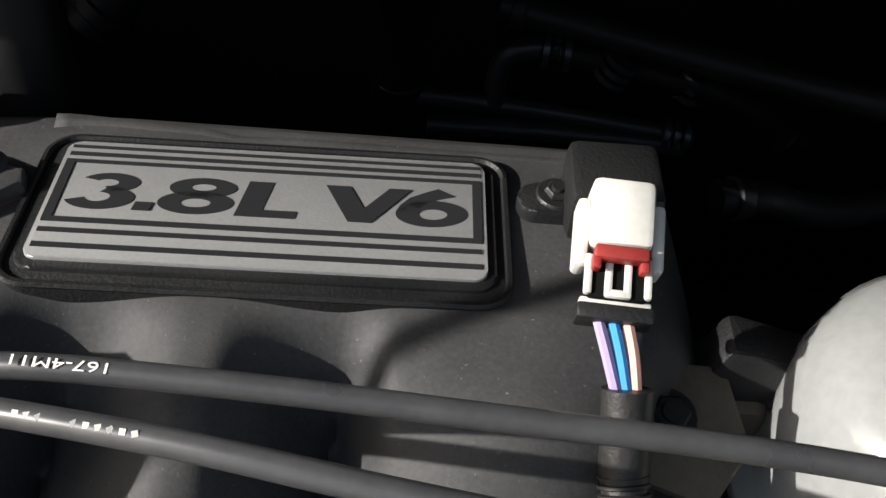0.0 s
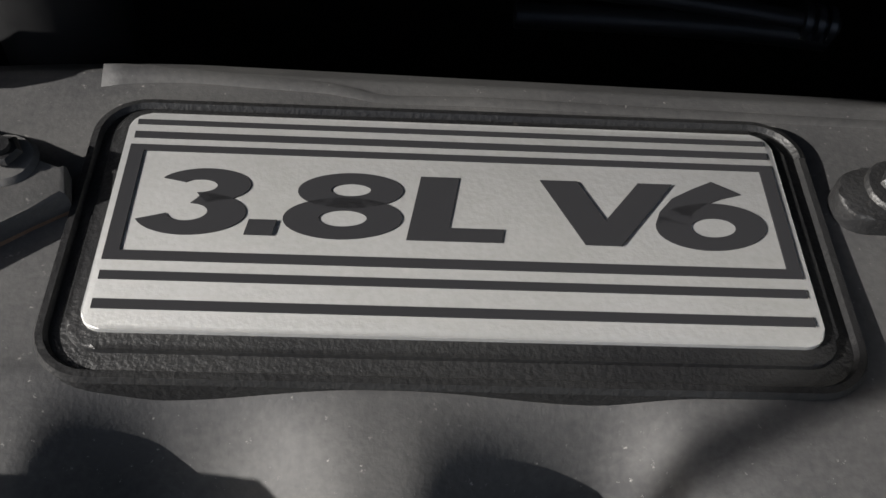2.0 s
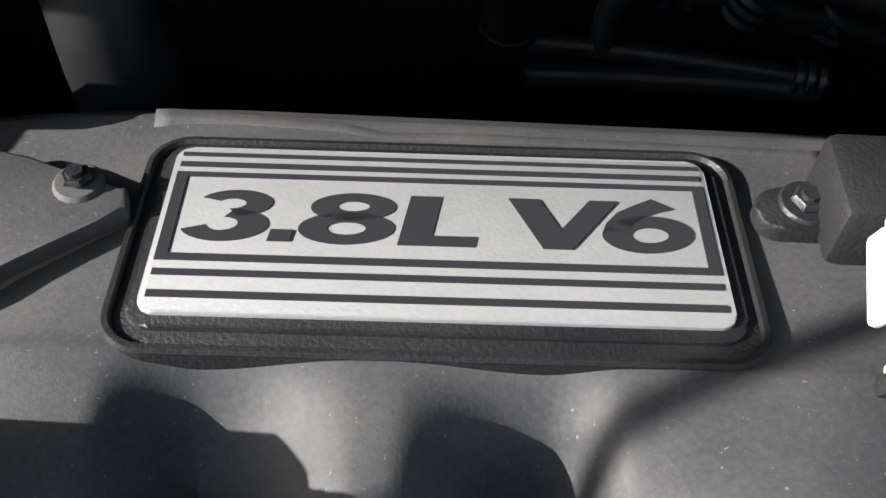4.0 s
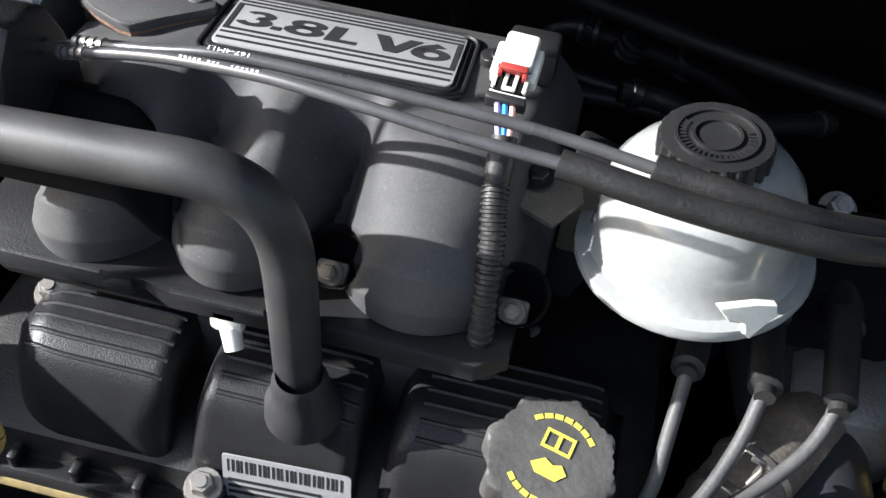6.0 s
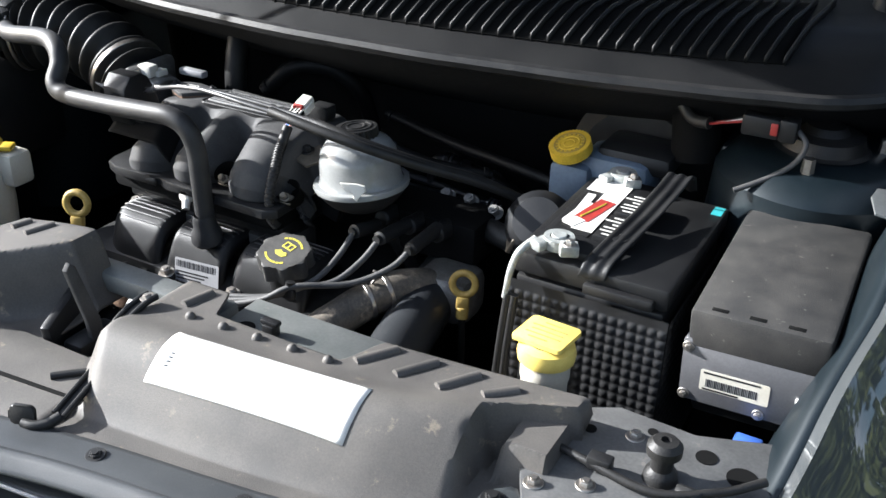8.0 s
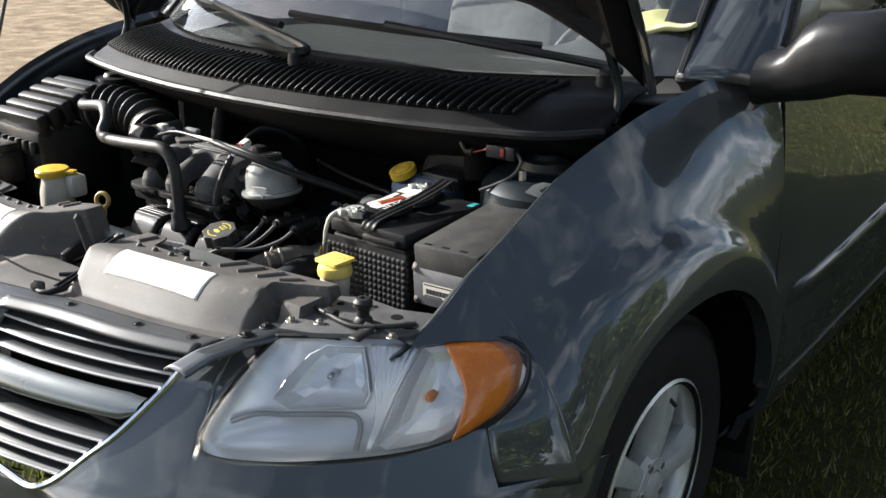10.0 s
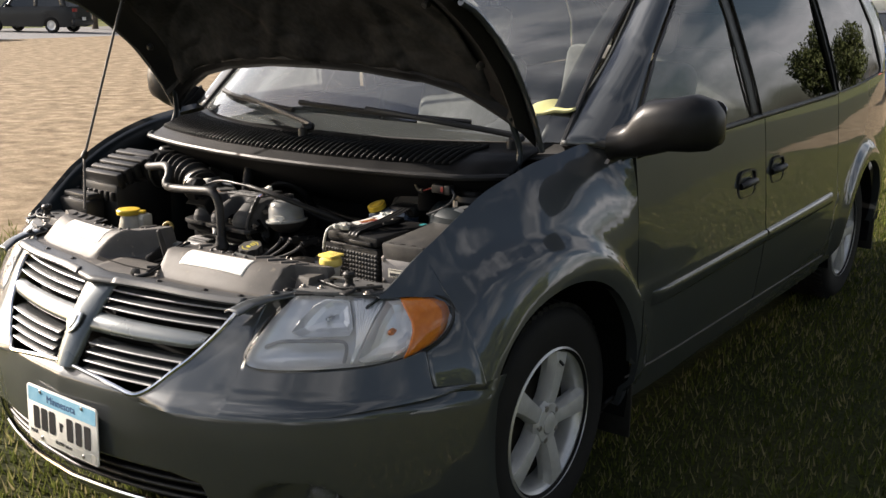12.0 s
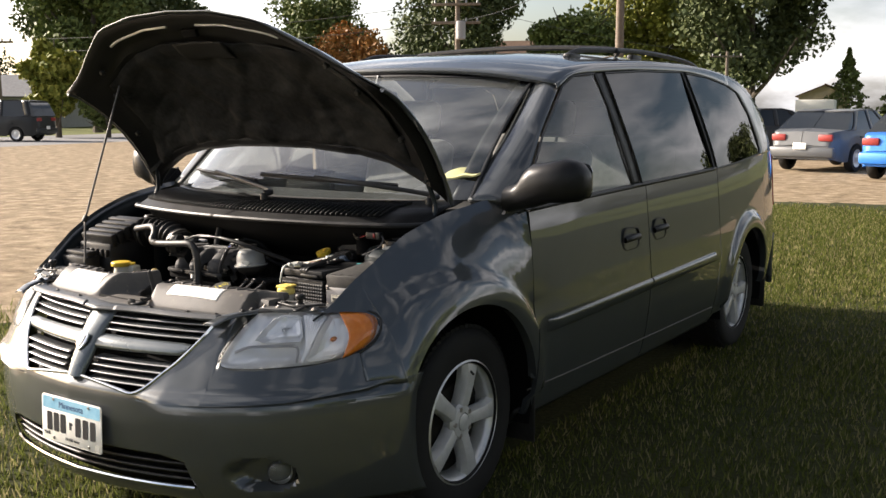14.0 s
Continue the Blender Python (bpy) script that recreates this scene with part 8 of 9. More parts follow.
for k in range(30):
    bm = bmesh.new()
    x = -.042 + .0017 * k
    w = .0006 + .0006 * ((k * 11) % 4) / 3
    prism(bm, [(x, -.015), (x + w, -.015), (x + w, -.006), (x, -.006)], GM @ Matrix.Translation((-.0, 0, .0127)), .0002)
    part("barcode_bar", bm, INK, mod)
for y, w in ((.001, .056), (-.018, .036)):
    bm = bmesh.new()
    prism(bm, [(-.045, y - .001), (-.045 + w, y - .001), (-.045 + w, y + .001), (-.045, y + .001)], GM @ Matrix.Translation((0, 0, .0127)), .0002)
    part("print_bar", bm, INK, mod)
for x, y in ((-.063, .026), (-.063, -.030), (.063, .026), (.060, -.030), (.012, -.032)):
    bolt(mod, GM @ Vector((x, y, .012)), GM.to_3x3() @ Vector((0, 0, 1)), .004, .003)
bm = bmesh.new()
box(bm, GM @ Vector((.048, -.010, .014)), (.007, .020, .003), .001, GM.to_3x3().to_4x4())
part("white_clip", bm, PAPER, mod)
bm = bmesh.new()
box(bm, (.685, -.405, .768), (.028, .02, .016), .003)
part("blue_plug", bm, BLUEP, pdc, "blue wiring plug")

# brake reservoir and booster
brk = thing("brake_reservoir", "bluish brake fluid reservoir with a round yellow cap", "reservoir", (.40, -.09, .80))
bm = bmesh.new()
box(bm, (.372, -.108, .868), (.055, .055, .055), .010)
box(bm, (.425, -.085, .880), (.095, .075, .06), .016)
part("tank", bm, BLUERES, brk)
bm = bmesh.new()
box(bm, (.445, -.070, .905), (.10, .08, .03), .012)
part("cover", bm, PLASTIC, brk)
bm = bmesh.new()
M2 = at((.368, -.117, .907), 20, -10, 0)
pts = [((.0265 + .0007 * (k % 2)) * math.cos(2 * math.pi * k / 72), (.0265 + .0007 * (k % 2)) * math.sin(2 * math.pi * k / 72)) for k in range(72)]
prism(bm, pts, M2, .014, .0015)
bc = part("cap", bm, YELLOW, brk, "ridged yellow cap with embossed rings")
for r in (.021, .0145, .0085):
    bm = bmesh.new()
    lathe(bm, [(r, .0138), (r - .0006, .0150), (r - .0020, .0150), (r - .0026, .0138)], 36, M2)
    part("cap_ring", bm, YELLOW if r != .021 else GOLD, bc)
for k in range(18):
    a = 2 * math.pi * k / 18
    bm = bmesh.new()
    box(bm, M2 @ Vector((.0172 * math.cos(a), .0172 * math.sin(a), .0143)), (.003, .0022, .0006), 0, M2.to_3x3().to_4x4() @ rotm(0, 0, math.degrees(a)))
    part("cap_mark", bm, GOLD, bc)
bm = bmesh.new()
cyl(bm, (.43, -.03, .86), (.43, .10, .86), .105, .115, 36, .02)
part("booster", bm, RUBBER, brk, "black brake booster drum")
bm = bmesh.new()
cyl(bm, (.40, -.12, .83), (.43, -.02, .84), .025, .028, 20, .004)
part("master_cylinder", bm, CASTAL, brk)

# wiring on the driver's side
wire = thing("wiring_connector", "black wiring connector with red and black wires", "connector", (.62, -.10, .97))
bm = bmesh.new()
box(bm, (.612, -.108, 1.003), (.042, .022, .024), .003)
part("shell", bm, PLASTIC, wire)
bm = bmesh.new()
box(bm, (.642, -.106, 1.003), (.020, .024, .026), .003)
part("plug", bm, PLASTIC, wire)
bm = bmesh.new()
box(bm, (.628, -.119, 1.004), (.008, .004, .014), .001)
part("lock", bm, RED, wire)
for k, mat in enumerate((RED, PAPER, RUBBER, RED, RUBBER)):
    bm = bmesh.new()
    tube(bm, [(.592, -.108 + .003 * k, 1.003 + .002 * (k % 3)), (.572, -.107 + .002 * k, .997), (.548, -.10, .989), (.525, -.09, .990), (.508, -.08, 1.005)], .0016, 6)
    part("thin_wire", bm, mat, wire)
bm = bmesh.new()
tube(bm, [(.552, -.101, .990), (.53, -.092, .988), (.51, -.082, 1.003), (.500, -.074, 1.02)], .0075, 10)
part("loom", bm, RUBBER, wire)
bm = bmesh.new()
tube(bm, [(.652, -.106, 1.003), (.664, -.112, .990), (.655, -.122, .968), (.630, -.136, .950), (.602, -.152, .936)], .0032, 10)
part("lead", bm, GREYRUB, wire)
for pts, r in (([(.50, -.05, 1.02), (.52, -.04, .98), (.53, -.05, .92)], .030),):
    bm = bmesh.new()
    tube(bm, pts, r, 18)
    part("grommet", bm, HOLLOW, wire)
wire.location += Vector((-.018, -.014, -.010))
# ignition coil with towers, behind the plug leads
coil = thing("ignition_coil", "black ignition coil pack with rubber towers", "ignition coil", (.22, -.21, .78))
bm = bmesh.new()
box(bm, (.215, -.185, .790), (.15, .08, .06), .008)
part("pack", bm, HOLLOW, coil)
for x in (.165, .205, .246):
    bm = bmesh.new()
    cyl(bm, (x, -.250, .812), (x, -.215, .808), .0115, .0125, 16, .002)
    part("tower", bm, RUBBER, coil)
for p in ((.204, -.142, .812), (.2447, -.152, .818), (.285, -.160, .815)):
    bolt(coil, p, (0, -.5, .8), .008, .012, CASTAL)
bm = bmesh.new()
tube(bm, [(.17, -.150, .800), (.24, -.165, .800), (.32, -.19, .80), (.40, -.20, .79)], .016, 14)
part("loom", bm, RUBBER, coil)
# cruise servo beside the battery
srv = thing("cruise_servo", "dark blue round servo with a silver bracket", "servo", (.375, -.22, .78))
bm = bmesh.new()
lathe(bm, [(0, .045), (.030, .042), (.042, .030), (.046, 0), (.040, -.03), (0, -.035)], 28, at((.372, -.205, .835), 50, 10, 0))
part("drum", bm, shader("servo_paint", (.006, .0065, .008), .5, .1, (.011, .0115, .013), 30, 300), srv)
bm = bmesh.new()
box(bm, (.345, -.235, .832), (.006, .04, .025), .002, rotm(20, 20, 30))
part("bracket", bm, bpy.data.materials["dull_bracket"], srv)

# slotted steel plate beside the strut tower
pl = thing("hinge_plate", "grey steel plate with a keyhole slot on the inner fender", "bracket", (.763, -.211, .965))
bm = bmesh.new()
prism(bm, [(-.020, -.040), (.014, -.040), (.020, .0), (.016, .026), (.0, .036), (-.018, .026), (-.024, .0)], at((.752, -.212, .9685), 0, 10, 8), .0025, .0006)
part("plate", bm, shader("zinc_plate", (.20, .21, .21), .45, .6, (.15, .16, .16), 40, 300), pl)
# black disc and bar stand in for the keyhole's dark depth
bm = bmesh.new()
cyl(bm, (.758, -.206, .970), (.757, -.206, .9745), .011, .011, 18)
box(bm, (.757, -.222, .9722), (.010, .020, .0045), .001)
part("slot", bm, HOLLOW, pl)

# ---- far cars ----
FARGLASS = shader("dark_car_glass", (0.012, 0.014, 0.015), 0.06, 0, coat=0.5)


def far_car(name, label, loc, yaw, paint, length=4.7, width=1.80, height=1.45, kind="sedan", hubcaps=ALLOY):
    car = thing(name, label, "car", loc)
    base = Matrix.Translation(loc) @ rotm(0, 0, yaw)
    L, W, H = length / 2, width / 2, height
    if kind == "sedan":
        belt = ((-1, .58), (-.93, .70), (-.55, .83), (-.30, .92), (.45, .96), (.72, .98), (.97, .92), (1, .60))
        roof = ((-.36, .93), (-.06, 1.38), (.10, H), (.35, H - .01), (.52, 1.38), (.78, .97))
    else:
        belt = ((-1, .62), (-.95, .88), (-.55, 1.02), (-.36, 1.08), (.45, 1.12), (.9, 1.14), (.98, 1.10), (1, .65))
        roof = ((-.42, 1.08), (-.20, H - .12), (-.05, H), (.6, H), (.86, H - .06), (.97, 1.12))
    bx, bz = [p[0] for p in belt], [p[1] for p in belt]
    rx, rz = [p[0] for p in roof], [p[1] for p in roof]
    bm = bmesh.new()

    def hull(u, v):
        y = u * L
        top = interp(u, bx, bz)
        w = W * (1 - 0.16 * abs(u) ** 5 - 0.10 * max(0.0, abs(u) - .9) / .1)
        lo = 0.24 + 0.08 * max(0.0, abs(u) - .85) / .15
        for wy in (-.58, .58):
            d = abs(y - wy * L)
            if d < 0.36:
                lo = max(lo, 0.30 + math.sqrt(0.36 ** 2 - d * d))
        if abs(v) > 1:
            return base @ Vector((w * 0.94 * (2 - abs(v)) * math.copysign(1, v), y, top + 0.03 * (abs(v) - 1)))
        k = abs(v)
        z = lerp(lo, top, k)
        return base @ Vector((math.copysign(w * (1 - 0.06 * max(0, (k - .55) / .45) ** 2 - 0.03 * (1 - k) ** 2), v), y, z))

    us = sorted(set(steps(-1, 1, 70)))
    sheet(bm, hull, us, [.001, .15, .3, .5, .65, .8, .92, 1.0, 1.15, 1.5, 1.99])
    sheet(bm, hull, us, [-.001, -.15, -.3, -.5, -.65, -.8, -.92, -1.0, -1.15, -1.5, -1.99])
    sheet(bm, lambda u, v: base @ Vector((u * W * .74, math.copysign(L, v) * .995, lerp(.3, interp(math.copysign(1, v), bx, bz), abs(v) - 1 if abs(v) > 1 else 0))), steps(-1, 1, 6), (1.001, 1.5, 2))
    sheet(bm, lambda u, v: base @ Vector((u * W * .74, -L * .995, lerp(.3, bz[0], v))), steps(-1, 1, 6), (0, .5, 1))
    part("body", bm, paint, car)
    bm = bmesh.new()

    def cabin(u, v):
        x = lerp(rx[0], rx[-1], u)
        z, zb = interp(x, rx, rz), interp(x, bx, bz) - 0.02
        t = min(1.0, abs(v))
        w = W * (0.94 - 0.20 * t * max(0.0, (z - zb)) / (H - .95))
        return base @ Vector((math.copysign(w, v) if abs(v) <= 1 else math.copysign(w * (2 - abs(v)), v), x * L, lerp(zb, z, t)))

    for sgn in (1, -1):
        sheet(bm, cabin, steps(0, 1, 30), [sgn * q for q in (.001, .5, .96, 1.0, 1.3, 1.99)])
    part("cabin_glass", bm, FARGLASS, car, "dark window glass")
    bm = bmesh.new()
    i0, i1 = (rx[1] - rx[0]) / (rx[-1] - rx[0]), (rx[-2] - rx[0]) / (rx[-1] - rx[0])
    for sgn in (1, -1):
        sheet(bm, lambda u, v: cabin(u, v) + Vector((0, 0, .012)), steps(i0, i1, 14), [sgn * q for q in (.93, 1.0, 1.3, 1.99)])
    part("roof", bm, paint, car, thick=.01)
    for uu in ((.03, .10), (.48, .53), (.86, .95)):
        for sgn in (1, -1):
            bm = bmesh.new()

            def post(v, k):
                sh = (uu[0] - .5) * .0
                f = lerp(uu[0], uu[1], k)
                f = f + (v * (i0 - .0) if uu[0] < .2 else (-(1 - i1) * v * .8 if uu[0] > .8 else 0))
                p = cabin(min(1, max(0, f)), sgn * max(.02, v))
                return p + base.to_3x3() @ Vector((sgn * .008, 0, .004))

            sheet(bm, post, steps(0, 1, 8), (0, .5, 1))
            part("pillar", bm, paint, car, thick=.006)
    for wy in (-.58, .58):
        for sgn in (1, -1):
            m = base @ Matrix.Translation((sgn * (W - .10), wy * L, .32)) @ rotm(0, 90 * sgn, 0)
            bm = bmesh.new()
            lathe(bm, [(.20, -.10), (.30, -.10), (.32, -.06), (.32, .06), (.30, .09), (.21, .085)], 30, m)
            w = part("wheel", bm, TYRE, car, "black tyre on a silver wheel")
            bm = bmesh.new()
            lathe(bm, [(.21, .085), (.19, .070), (.10, .060), (.05, .080), (0, .082)], 20, m)
            part("wheel_cover", bm, hubcaps, w)
    for sgn in (1, -1):
        bm = bmesh.new()
        box(bm, base @ Vector((sgn * W * .62, L * .985, bz[-2] - .13)), (.34, .08, .15), .03, base.to_3x3().to_4x4())
        part("tail_lamp", bm, RED, car, "red tail lamp")
        bm = bmesh.new()
        box(bm, base @ Vector((sgn * W * .60, -L * .965, bz[1] - .05)), (.36, .10, .13), .03, base.to_3x3().to_4x4())
        part("headlamp", bm, REFLECT, car, "clear headlamp")
        bm = bmesh.new()
        box(bm, base @ Vector((sgn * (W + .06), rx[0] * L + .35, bz[3] + .06)), (.18, .10, .12), .03, base.to_3x3().to_4x4())
        part("door_mirror", bm, paint, car)
        for dy in (.02, .50) if kind == "sedan" else (.0, .5):
            bm = bmesh.new()
            box(bm, base @ Vector((sgn * (W - .005), dy * L, .80)), (.03, .16, .03), .008, base.to_3x3().to_4x4())
            part("door_handle", bm, TRIM, car)
    for yy, nm in ((L * .99, "rear_bumper"), (-L * .985, "front_bumper")):
        bm = bmesh.new()
        box(bm, base @ Vector((0, yy, .46)), (W * 1.74, .16, .24), .06, base.to_3x3().to_4x4())
        part(nm, bm, paint, car)
    bm = bmesh.new()
    box(bm, base @ Vector((0, L * 1.035 if kind == "sedan" else L * 1.02, .60)), (.31, .01, .15), .003, base.to_3x3().to_4x4())
    part("plate", bm, PAPER, car)
    bm = bmesh.new()
    box(bm, base @ Vector((0, 0, .30)), (W * 1.4, L * 1.7, .06), .01, base.to_3x3().to_4x4())
    part("underbody", bm, HOLLOW, car)
    return car


def carpaint(name, c):
    return shader(name, c, 0.45, 0.15, tuple(q * 1.2 for q in c), 4, 400, coat=0.2, coat_rough=0.2)


far_car("sedan", "grey sedan parked on the dirt lot, seen from behind", (-2.7, 22.8, 0), 168, carpaint("grey_car_paint", (.085, .09, .095)), 4.6, 1.80, 1.43)
far_car("parked_car", "black car parked beyond the grey sedan", (-5.8, 27.8, 0), 140, carpaint("black_car_paint", (.012, .013, .015)), 4.6, 1.78, 1.45)
far_car("parked_car", "blue car parked at the dirt lot's edge", (-0.3, 20.4, 0), 168, carpaint("blue_car_paint", (.02, .16, .55)), 4.4, 1.75, 1.44)
far_car("suv", "black off-road car parked beside the road", (-39.0, 23.2, 0), -64, carpaint("suv_paint", (.012, .013, .014)), 4.7, 1.88, 1.82, "suv")
far_car("parked_car", "silver-grey sedan parked beside the road", (-34.6, 15.9, 0), -62, carpaint("silver_car_paint", (.16, .165, .17)), 4.7, 1.8, 1.45)


# ---- trees ----
def leaf_material(name, a, b):
    m = bpy.data.materials.new(name)
    m.use_nodes = True
    n, l = m.node_tree.nodes, m.node_tree.links
    geo, rp = n.new("ShaderNodeNewGeometry"), n.new("ShaderNodeValToRGB")
    rp.color_ramp.elements[0].color, rp.color_ramp.elements[1].color = (*a, 1), (*b, 1)
    l.new(geo.outputs["Random Per Island"], rp.inputs["Fac"])
    pb = n["Principled BSDF"]
    pb.inputs["Roughness"].default_value = 0.6
    pb.inputs["Specular IOR Level"].default_value = 0.2
    l.new(rp.outputs["Color"], pb.inputs["Base Color"])
    return m


LEAFG = leaf_material("green_leaves", (.060, .088, .022), (.165, .195, .060))
LEAFY = leaf_material("yellow_green_leaves", (.12, .145, .022), (.32, .31, .065))
LEAFO = leaf_material("orange_leaves", (.20, .095, .028), (.44, .22, .07))
LEAFD = leaf_material("dark_leaves", (.046, .064, .024), (.120, .140, .055))
BARK = shader("bark", (.07, .055, .04), .9, 0, (.12, .10, .08), 12, 80, bump=.8, bump_scale=30)


def tree(loc, top, spread, leaf, label, seed, conifer=False, low=.22, count=5200, size=.20):
    rng = np.random.default_rng(seed)
    t = thing("tree" if not conifer else "conifer", label, "tree", loc, "trees")
    x0, y0 = loc[0], loc[1]
    bm = bmesh.new()
    r0 = .022 * top + .05
    tube(bm, [(x0, y0, -.1), (x0 + .05, y0, top * .2), (x0 - .1, y0 + .1, top * .5), (x0, y0, top * .9)], lambda k: r0 * (1 - .85 * k), 9)
    for k in range(9 if not conifer else 0):
        a = rng.uniform(0, 6.28)
        h = top * rng.uniform(low, .65)
        e = Vector((x0 + spread * .75 * math.cos(a), y0 + spread * .75 * math.sin(a), h + top * rng.uniform(.1, .3)))
        s0 = Vector((x0, y0, h))
        tube(bm, [s0, s0.lerp(e, .5) + Vector((0, 0, -.02 * top)), e], lambda q: r0 * .45 * (1 - .8 * q), 6, sub=4)
    part("trunk", bm, BARK, t)
    if conifer:
        h = rng.random(count) ** .7
        rad = spread * (1 - h) * (0.55 + .45 * rng.random(count)) * (1 + .25 * np.sin(h * 40))
        a = rng.uniform(0, 6.283, count)
        c = np.stack([x0 + rad * np.cos(a), y0 + rad * np.sin(a), top * (.06 + .94 * h)], 1)
    else:
        nb = 34
        d = rng.normal(size=(nb, 3))
        d /= np.linalg.norm(d, axis=1)[:, None]
        rr = rng.uniform(.45, 1.0, nb)
        mid, half = top * (1 + low) / 2, top * (1 - low) / 2
        cen = np.stack([x0 + d[:, 0] * rr * spread * .8, y0 + d[:, 1] * rr * spread * .8, mid + d[:, 2] * rr * half * .82], 1)
        pick = rng.integers(0, nb, count)
        q = rng.normal(size=(count, 3))
        q /= np.linalg.norm(q, axis=1)[:, None]
        c = cen[pick] + q * (rng.random(count) ** .45)[:, None] * (spread * .38 * rng.uniform(.7, 1.2, nb))[pick][:, None] * np.array([1, 1, .8])
        c[:, 2] = np.maximum(c[:, 2], top * low * .8)
    u = rng.normal(size=(count, 3))
    u /= np.linalg.norm(u, axis=1)[:, None]
    w = np.cross(u, rng.normal(size=(count, 3)))
    w /= np.linalg.norm(w, axis=1)[:, None]
    sz = (size * rng.uniform(.6, 1.3, count))[:, None]
    v = np.stack([c - u * sz, c + w * sz * .6, c + u * sz, c - w * sz * .6], 1).reshape(-1, 3)
    me = bpy.data.meshes.new("crown")
    me.from_pydata(v.tolist(), [], np.arange(count * 4).reshape(count, 4).tolist())
    me.materials.append(leaf)
    ob = new("crown", me)
    ob.parent = t
    ob.matrix_parent_inverse = Matrix.Translation(-t.location)


TREES = (
    ((-67, 36, 0), 6.0, 2.6, LEAFG, "green leafy tree beyond the road"),
    ((-56, 41.5, 0), 14.0, 4.6, LEAFD, "tall dark green tree beyond the road"),
    ((-49, 36, 0), 13.0, 4.2, LEAFG, "tall green tree beyond the road"),
    ((-41.5, 28, 0), 5.4, 1.7, LEAFY, "small yellow-green autumn tree beside the road"),
    ((-39.5, 29.5, 0), 3.2, 1.5, LEAFG, "green bush beside the road"),
    ((-60, 50, 0), 13.0, 5.0, LEAFD, "dark green tree beyond the road"),
    ((-52, 60, 0), 12.0, 5.0, LEAFG, "broad green tree behind the houses"),
    ((-44.5, 56, 0), 8.4, 3.5, LEAFO, "orange-brown autumn tree behind the road"),
    ((-36, 56.5, 0), 13.5, 5.2, LEAFD, "tall dark green tree behind the road"),
    ((-29, 60, 0), 9.5, 4.0, LEAFG, "green tree in the far row"),
    ((-29.8, 76, 0), 15.0, 6.2, LEAFY, "tall yellow-green tree in autumn colour"),
    ((-19.9, 71.5, 0), 18.0, 6.4, LEAFD, "big dark tree with a dense crown"),
    ((-48, 78, 0), 8.0, 5.0, LEAFD, "dark tree in the far row"),
    ((-72, 58, 0), 10.0, 5.0, LEAFG, "green tree in the far row"),
    ((-7, 92, 0), 6.0, 4.2, LEAFG, "green tree in the far row"),
    ((-80, 45, 0), 9.0, 5.5, LEAFD, "dark tree in the far row"),
    ((-92, 38, 0), 9.5, 5.5, LEAFG, "green tree in the far row"),
    ((-33, 88, 0), 8.0, 5.0, LEAFD, "dark tree in the far row"),
)
for i, (loc, top, spread, leaf, label) in enumerate(TREES):
    tree(loc, top, spread, leaf, label, 20 + i, low=.08, count=24000 if top > 9 else 9000, size=.17 if top < 14.5 else .22)
tree((-14, 76, 0), 5.9, 2.0, LEAFG, "small dark conifer standing far off", 61, True, count=2600, size=.16)
tree((-11.2, 82, 0), 6.0, 2.0, LEAFG, "small dark conifer standing far off", 62, True, count=3200)
# y 66 mirrors in the rear glass; the rest, added unseen, darken the van
for i, (x, y, h) in enumerate(((23, 6, 8), (26, 13, 9), (24, -4, 8), (20, -13, 7), (17, 66, 10), (30, -22, 8), (29, 0, 9))):
    tree((x, y, 0), h, h * .46, LEAFG if i % 2 else LEAFD, "leafy tree added out of view to shape light and reflections on the van", 70 + i, low=.06, count=9000, size=.22)


# ---- poles and wires ----
WOODP = shader("weathered_pole", (.13, .10, .075), .85, 0, (.20, .165, .13), 10, 120, bump=.5, bump_scale=60)


def pole(loc, h, arms=1, can=False):
    p = thing("utility_pole", "weathered wooden utility pole with cross arms", "utility pole", loc, "utility poles")
    bm = bmesh.new()
    cyl(bm, (loc[0], loc[1], -.2), (loc[0], loc[1], h), .15, .10, 12, .01)
    part("post", bm, WOODP, p)
    for k in range(arms):
        bm = bmesh.new()
        box(bm, (loc[0], loc[1] - .12, h - .35 - .8 * k), (2.2, .10, .12), .01, rotm(0, 0, 25))
        part("cross_arm", bm, WOODP, p)
        for dx in (-.95, -.45, .45, .95):
            bm = bmesh.new()
            q = Vector((loc[0], loc[1] - .12, h - .29 - .8 * k)) + rotm(0, 0, 25) @ Vector((dx, 0, 0))
            cyl(bm, q, q + Vector((0, 0, .15)), .05, .03, 8)
            part("insulator", bm, GREYL, p)
    if can:
        bm = bmesh.new()
        cyl(bm, (loc[0] + .3, loc[1] - .2, h - 1.9), (loc[0] + .3, loc[1] - .2, h - 1.1), .22, .22, 16, .03)
        part("transformer", bm, GREYL, p, "grey transformer can")
    return p


POLES = (((-48.5, 29.3, 0), 5.4, 1, False), ((-22, 35, 0), 6.4, 2, True), ((-9.7, 25, 0), 7.2, 1, False), ((-19.9, 66, 0), 5.4, 1, False))
for a in POLES:
    pole(*a)
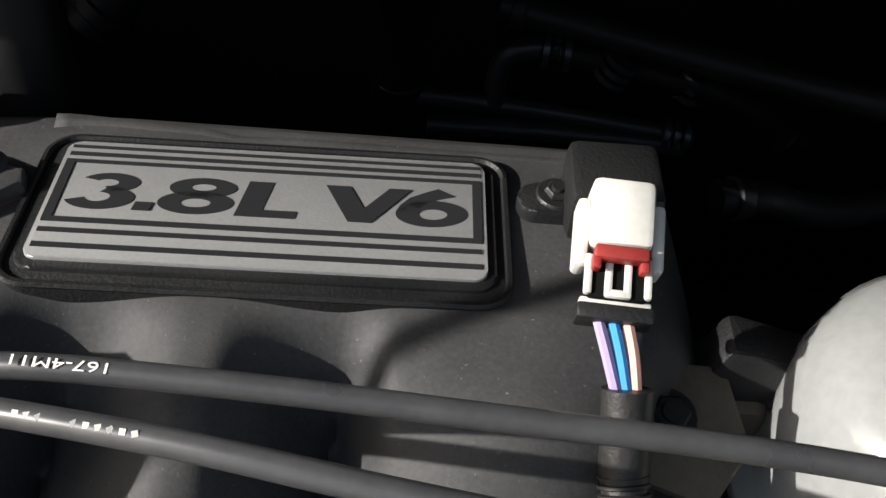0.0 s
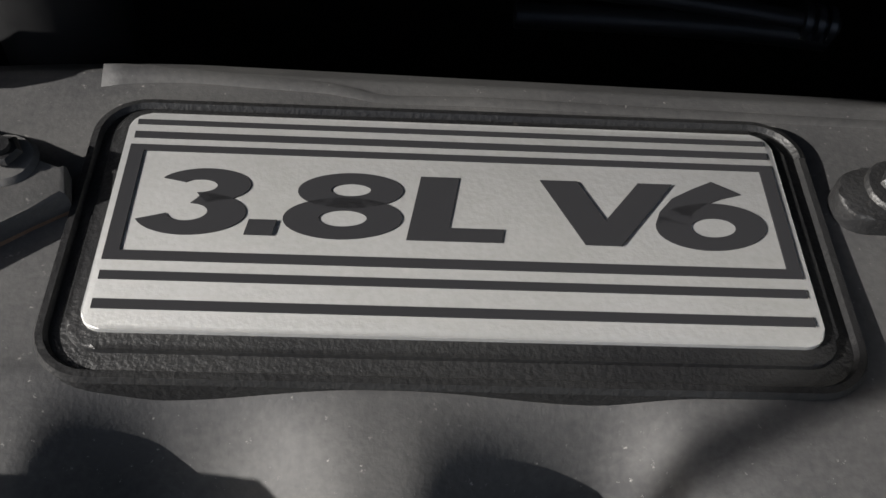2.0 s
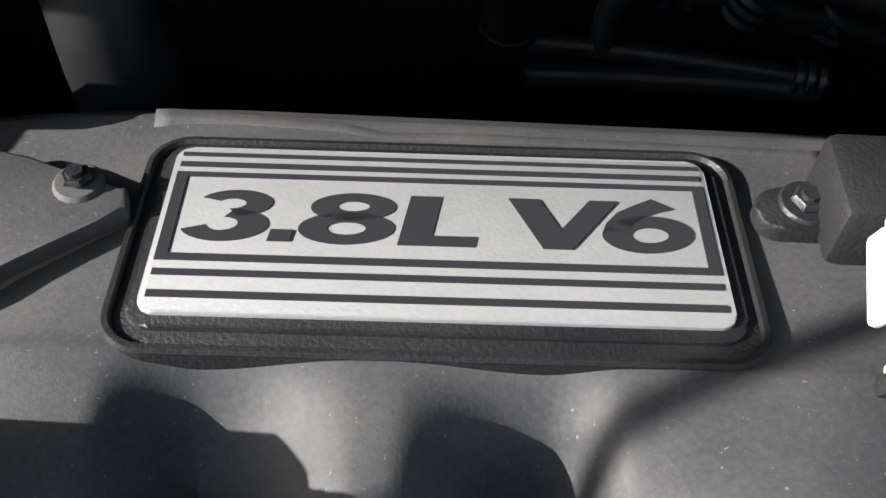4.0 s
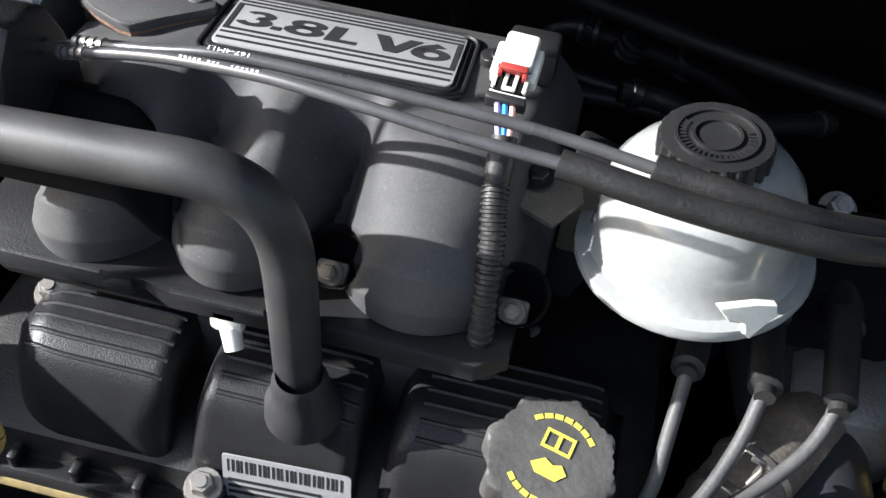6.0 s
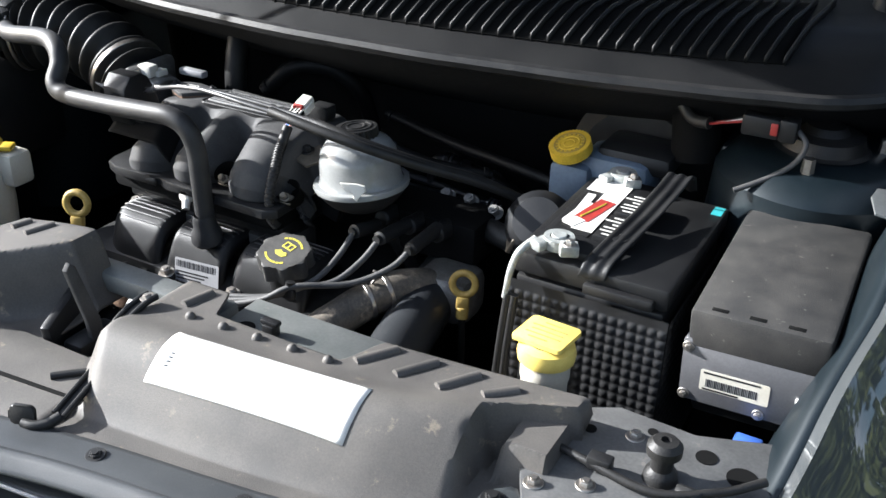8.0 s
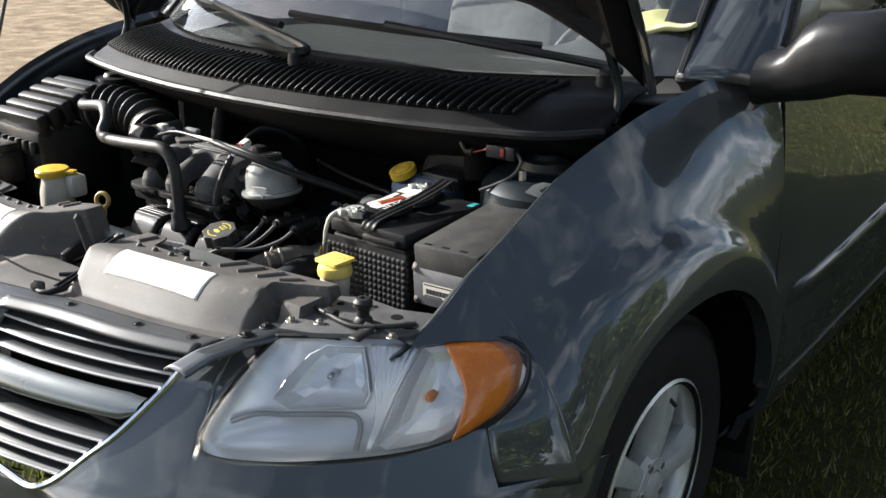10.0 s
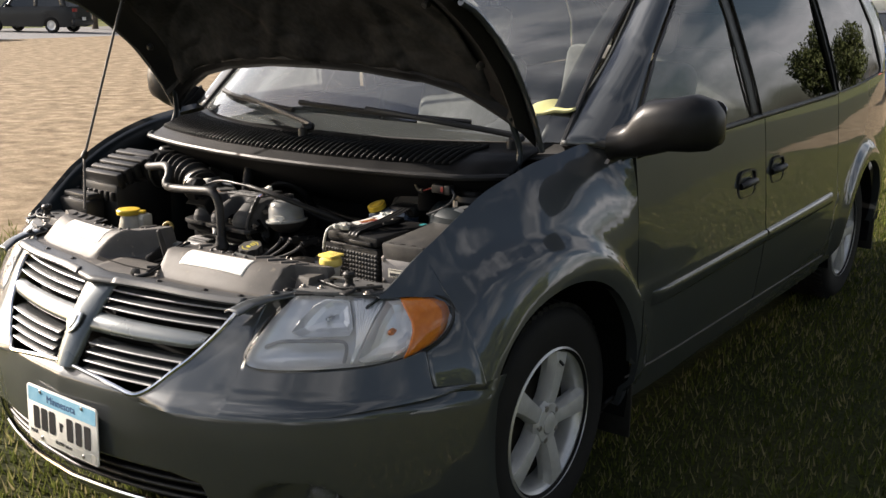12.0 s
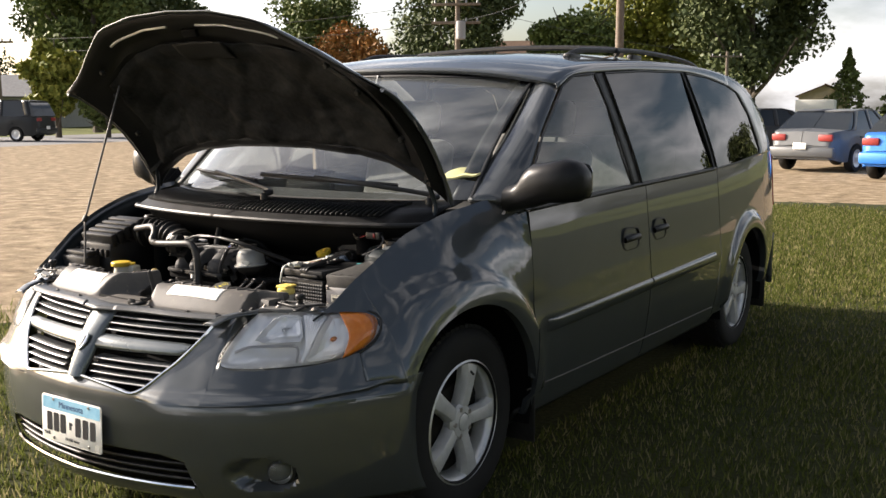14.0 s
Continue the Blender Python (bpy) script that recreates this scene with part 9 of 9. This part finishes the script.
for (a, ha), (b, hb), off in ((((-48.5, 29.3), 5.2), ((-22, 35), 6.2), 0), (((-22, 35), 6.2), ((-9.7, 25), 7.0), 0), (((-48.5, 29.3), 4.6), ((-22, 35), 5.4), .4), (((-22, 35), 5.4), ((-9.7, 25), 6.3), .4), (((-9.7, 25), 7.0), ((20, 10), 7.5), 0), (((-48.5, 29.3), 5.2), ((-90, 20), 5.4), 0), (((-22, 35), 6.1), ((-19.9, 66), 5.3), 0)):
    wr = thing("overhead_wire", "thin black overhead wire between the poles", "wire", (a[0], a[1], 0), "overhead wires")
    bm = bmesh.new()
    pts = [Vector((lerp(a[0], b[0], k), lerp(a[1], b[1], k) + off, lerp(ha, hb, k) - 1.6 * k * (1 - k))) for k in steps(0, 1, 10)]
    tube(bm, pts, .012, 5, sub=2)
    part("wire", bm, RUBBER, wr)


# ---- houses ----
def house(name, label, loc, yaw, sx, sy, wall_h, ridge, wall, roof, windows=3):
    h = thing(name, label, "house", loc)
    b = Matrix.Translation(loc) @ rotm(0, 0, yaw)
    r3 = b.to_3x3().to_4x4()
    bm = bmesh.new()
    vs = [bm.verts.new(b @ Vector(p)) for p in ((-sx, -sy, 0), (sx, -sy, 0), (sx, sy, 0), (-sx, sy, 0), (-sx, -sy, wall_h), (sx, -sy, wall_h), (sx, sy, wall_h), (-sx, sy, wall_h), (-sx, 0, ridge - .1), (sx, 0, ridge - .1))]
    for f in ((0, 1, 5, 4), (2, 3, 7, 6), (1, 2, 6, 9, 5), (3, 0, 4, 8, 7)):
        bm.faces.new([vs[i] for i in f])
    part("wall", bm, wall, h, smooth=0)
    for sgn in (1, -1):
        bm = bmesh.new()
        o = .35
        e = (ridge - wall_h) / sy * o
        q = [Vector((-sx - o, 0, ridge)), Vector((sx + o, 0, ridge)), Vector((sx + o, sgn * (sy + o), wall_h - e)), Vector((-sx - o, sgn * (sy + o), wall_h - e))]
        bm.faces.new([bm.verts.new(b @ p) for p in q])
        part("roof", bm, roof, h, smooth=0, thick=.12)
    for k in range(windows):
        x = lerp(-sx * .7, sx * .7, k / max(1, windows - 1))
        door = k == 1
        w = part("door" if door else "window", bmesh.new(), WHITE, h)
        z, hh, ww = (1.02, 2.05, .9) if door else (1.5, 1.1, 1.2)
        bm = bmesh.new()
        box(bm, b @ Vector((x, -sy - .03, z)), (ww + .16, .08, hh + .16), .01, r3)
        part("frame", bm, WHITE, w)
        bm = bmesh.new()
        box(bm, b @ Vector((x, -sy - .06, z)), (ww, .06, hh), .005, r3)
        part("pane" if not door else "leaf", bm, FARGLASS if not door else GREYL, w)


SIDING = shader("grey_siding", (.42, .43, .44), .7, 0, (.36, .37, .38), 3, 60)
TAN = shader("tan_wall", (.42, .34, .24), .8, 0, (.36, .29, .20), 3, 60)
SHIN_G = shader("grey_shingles", (.16, .165, .175), .9, 0, (.11, .112, .12), 6, 60, bump=.5, bump_scale=20)
SHIN_B = shader("brown_shingles", (.15, .095, .065), .9, 0, (.10, .065, .045), 6, 60, bump=.5, bump_scale=20)
house("house", "low grey house with a grey shingle roof", (-71, 43.5, 0), 30, 6, 4, 2.4, 4.0, SIDING, SHIN_G)
house("house", "house with a steep brown roof behind the trees", (-41.5, 79, 0), 20, 6, 4.2, 3.6, 7.6, TAN, SHIN_B)
house("shed", "tan gabled building in the distance", (-23, 108, 0), 102, 6, 2.4, 2.9, 3.9, TAN, SHIN_B)
trl = thing("trailer", "white box trailer parked far off", "trailer", (-13.8, 66, 0))
bm = bmesh.new()
box(bm, (-13.8, 66, 1.25), (2.4, 3.0, 1.6), .06, rotm(0, 0, 10))
part("box_body", bm, WHITE, trl)
for dx in (-.5, .5):
    bm = bmesh.new()
    cyl(bm, (-13.8 + dx, 64.85, .36), (-13.8 + dx, 65.1, .36), .36, .36, 18, .03)
    part("wheel", bm, TYRE, trl)
bm = bmesh.new()
box(bm, (-13.8, 65.2, .50), (2.5, .1, .12), .01, rotm(0, 0, 10))
part("frame", bm, TRIM, trl)
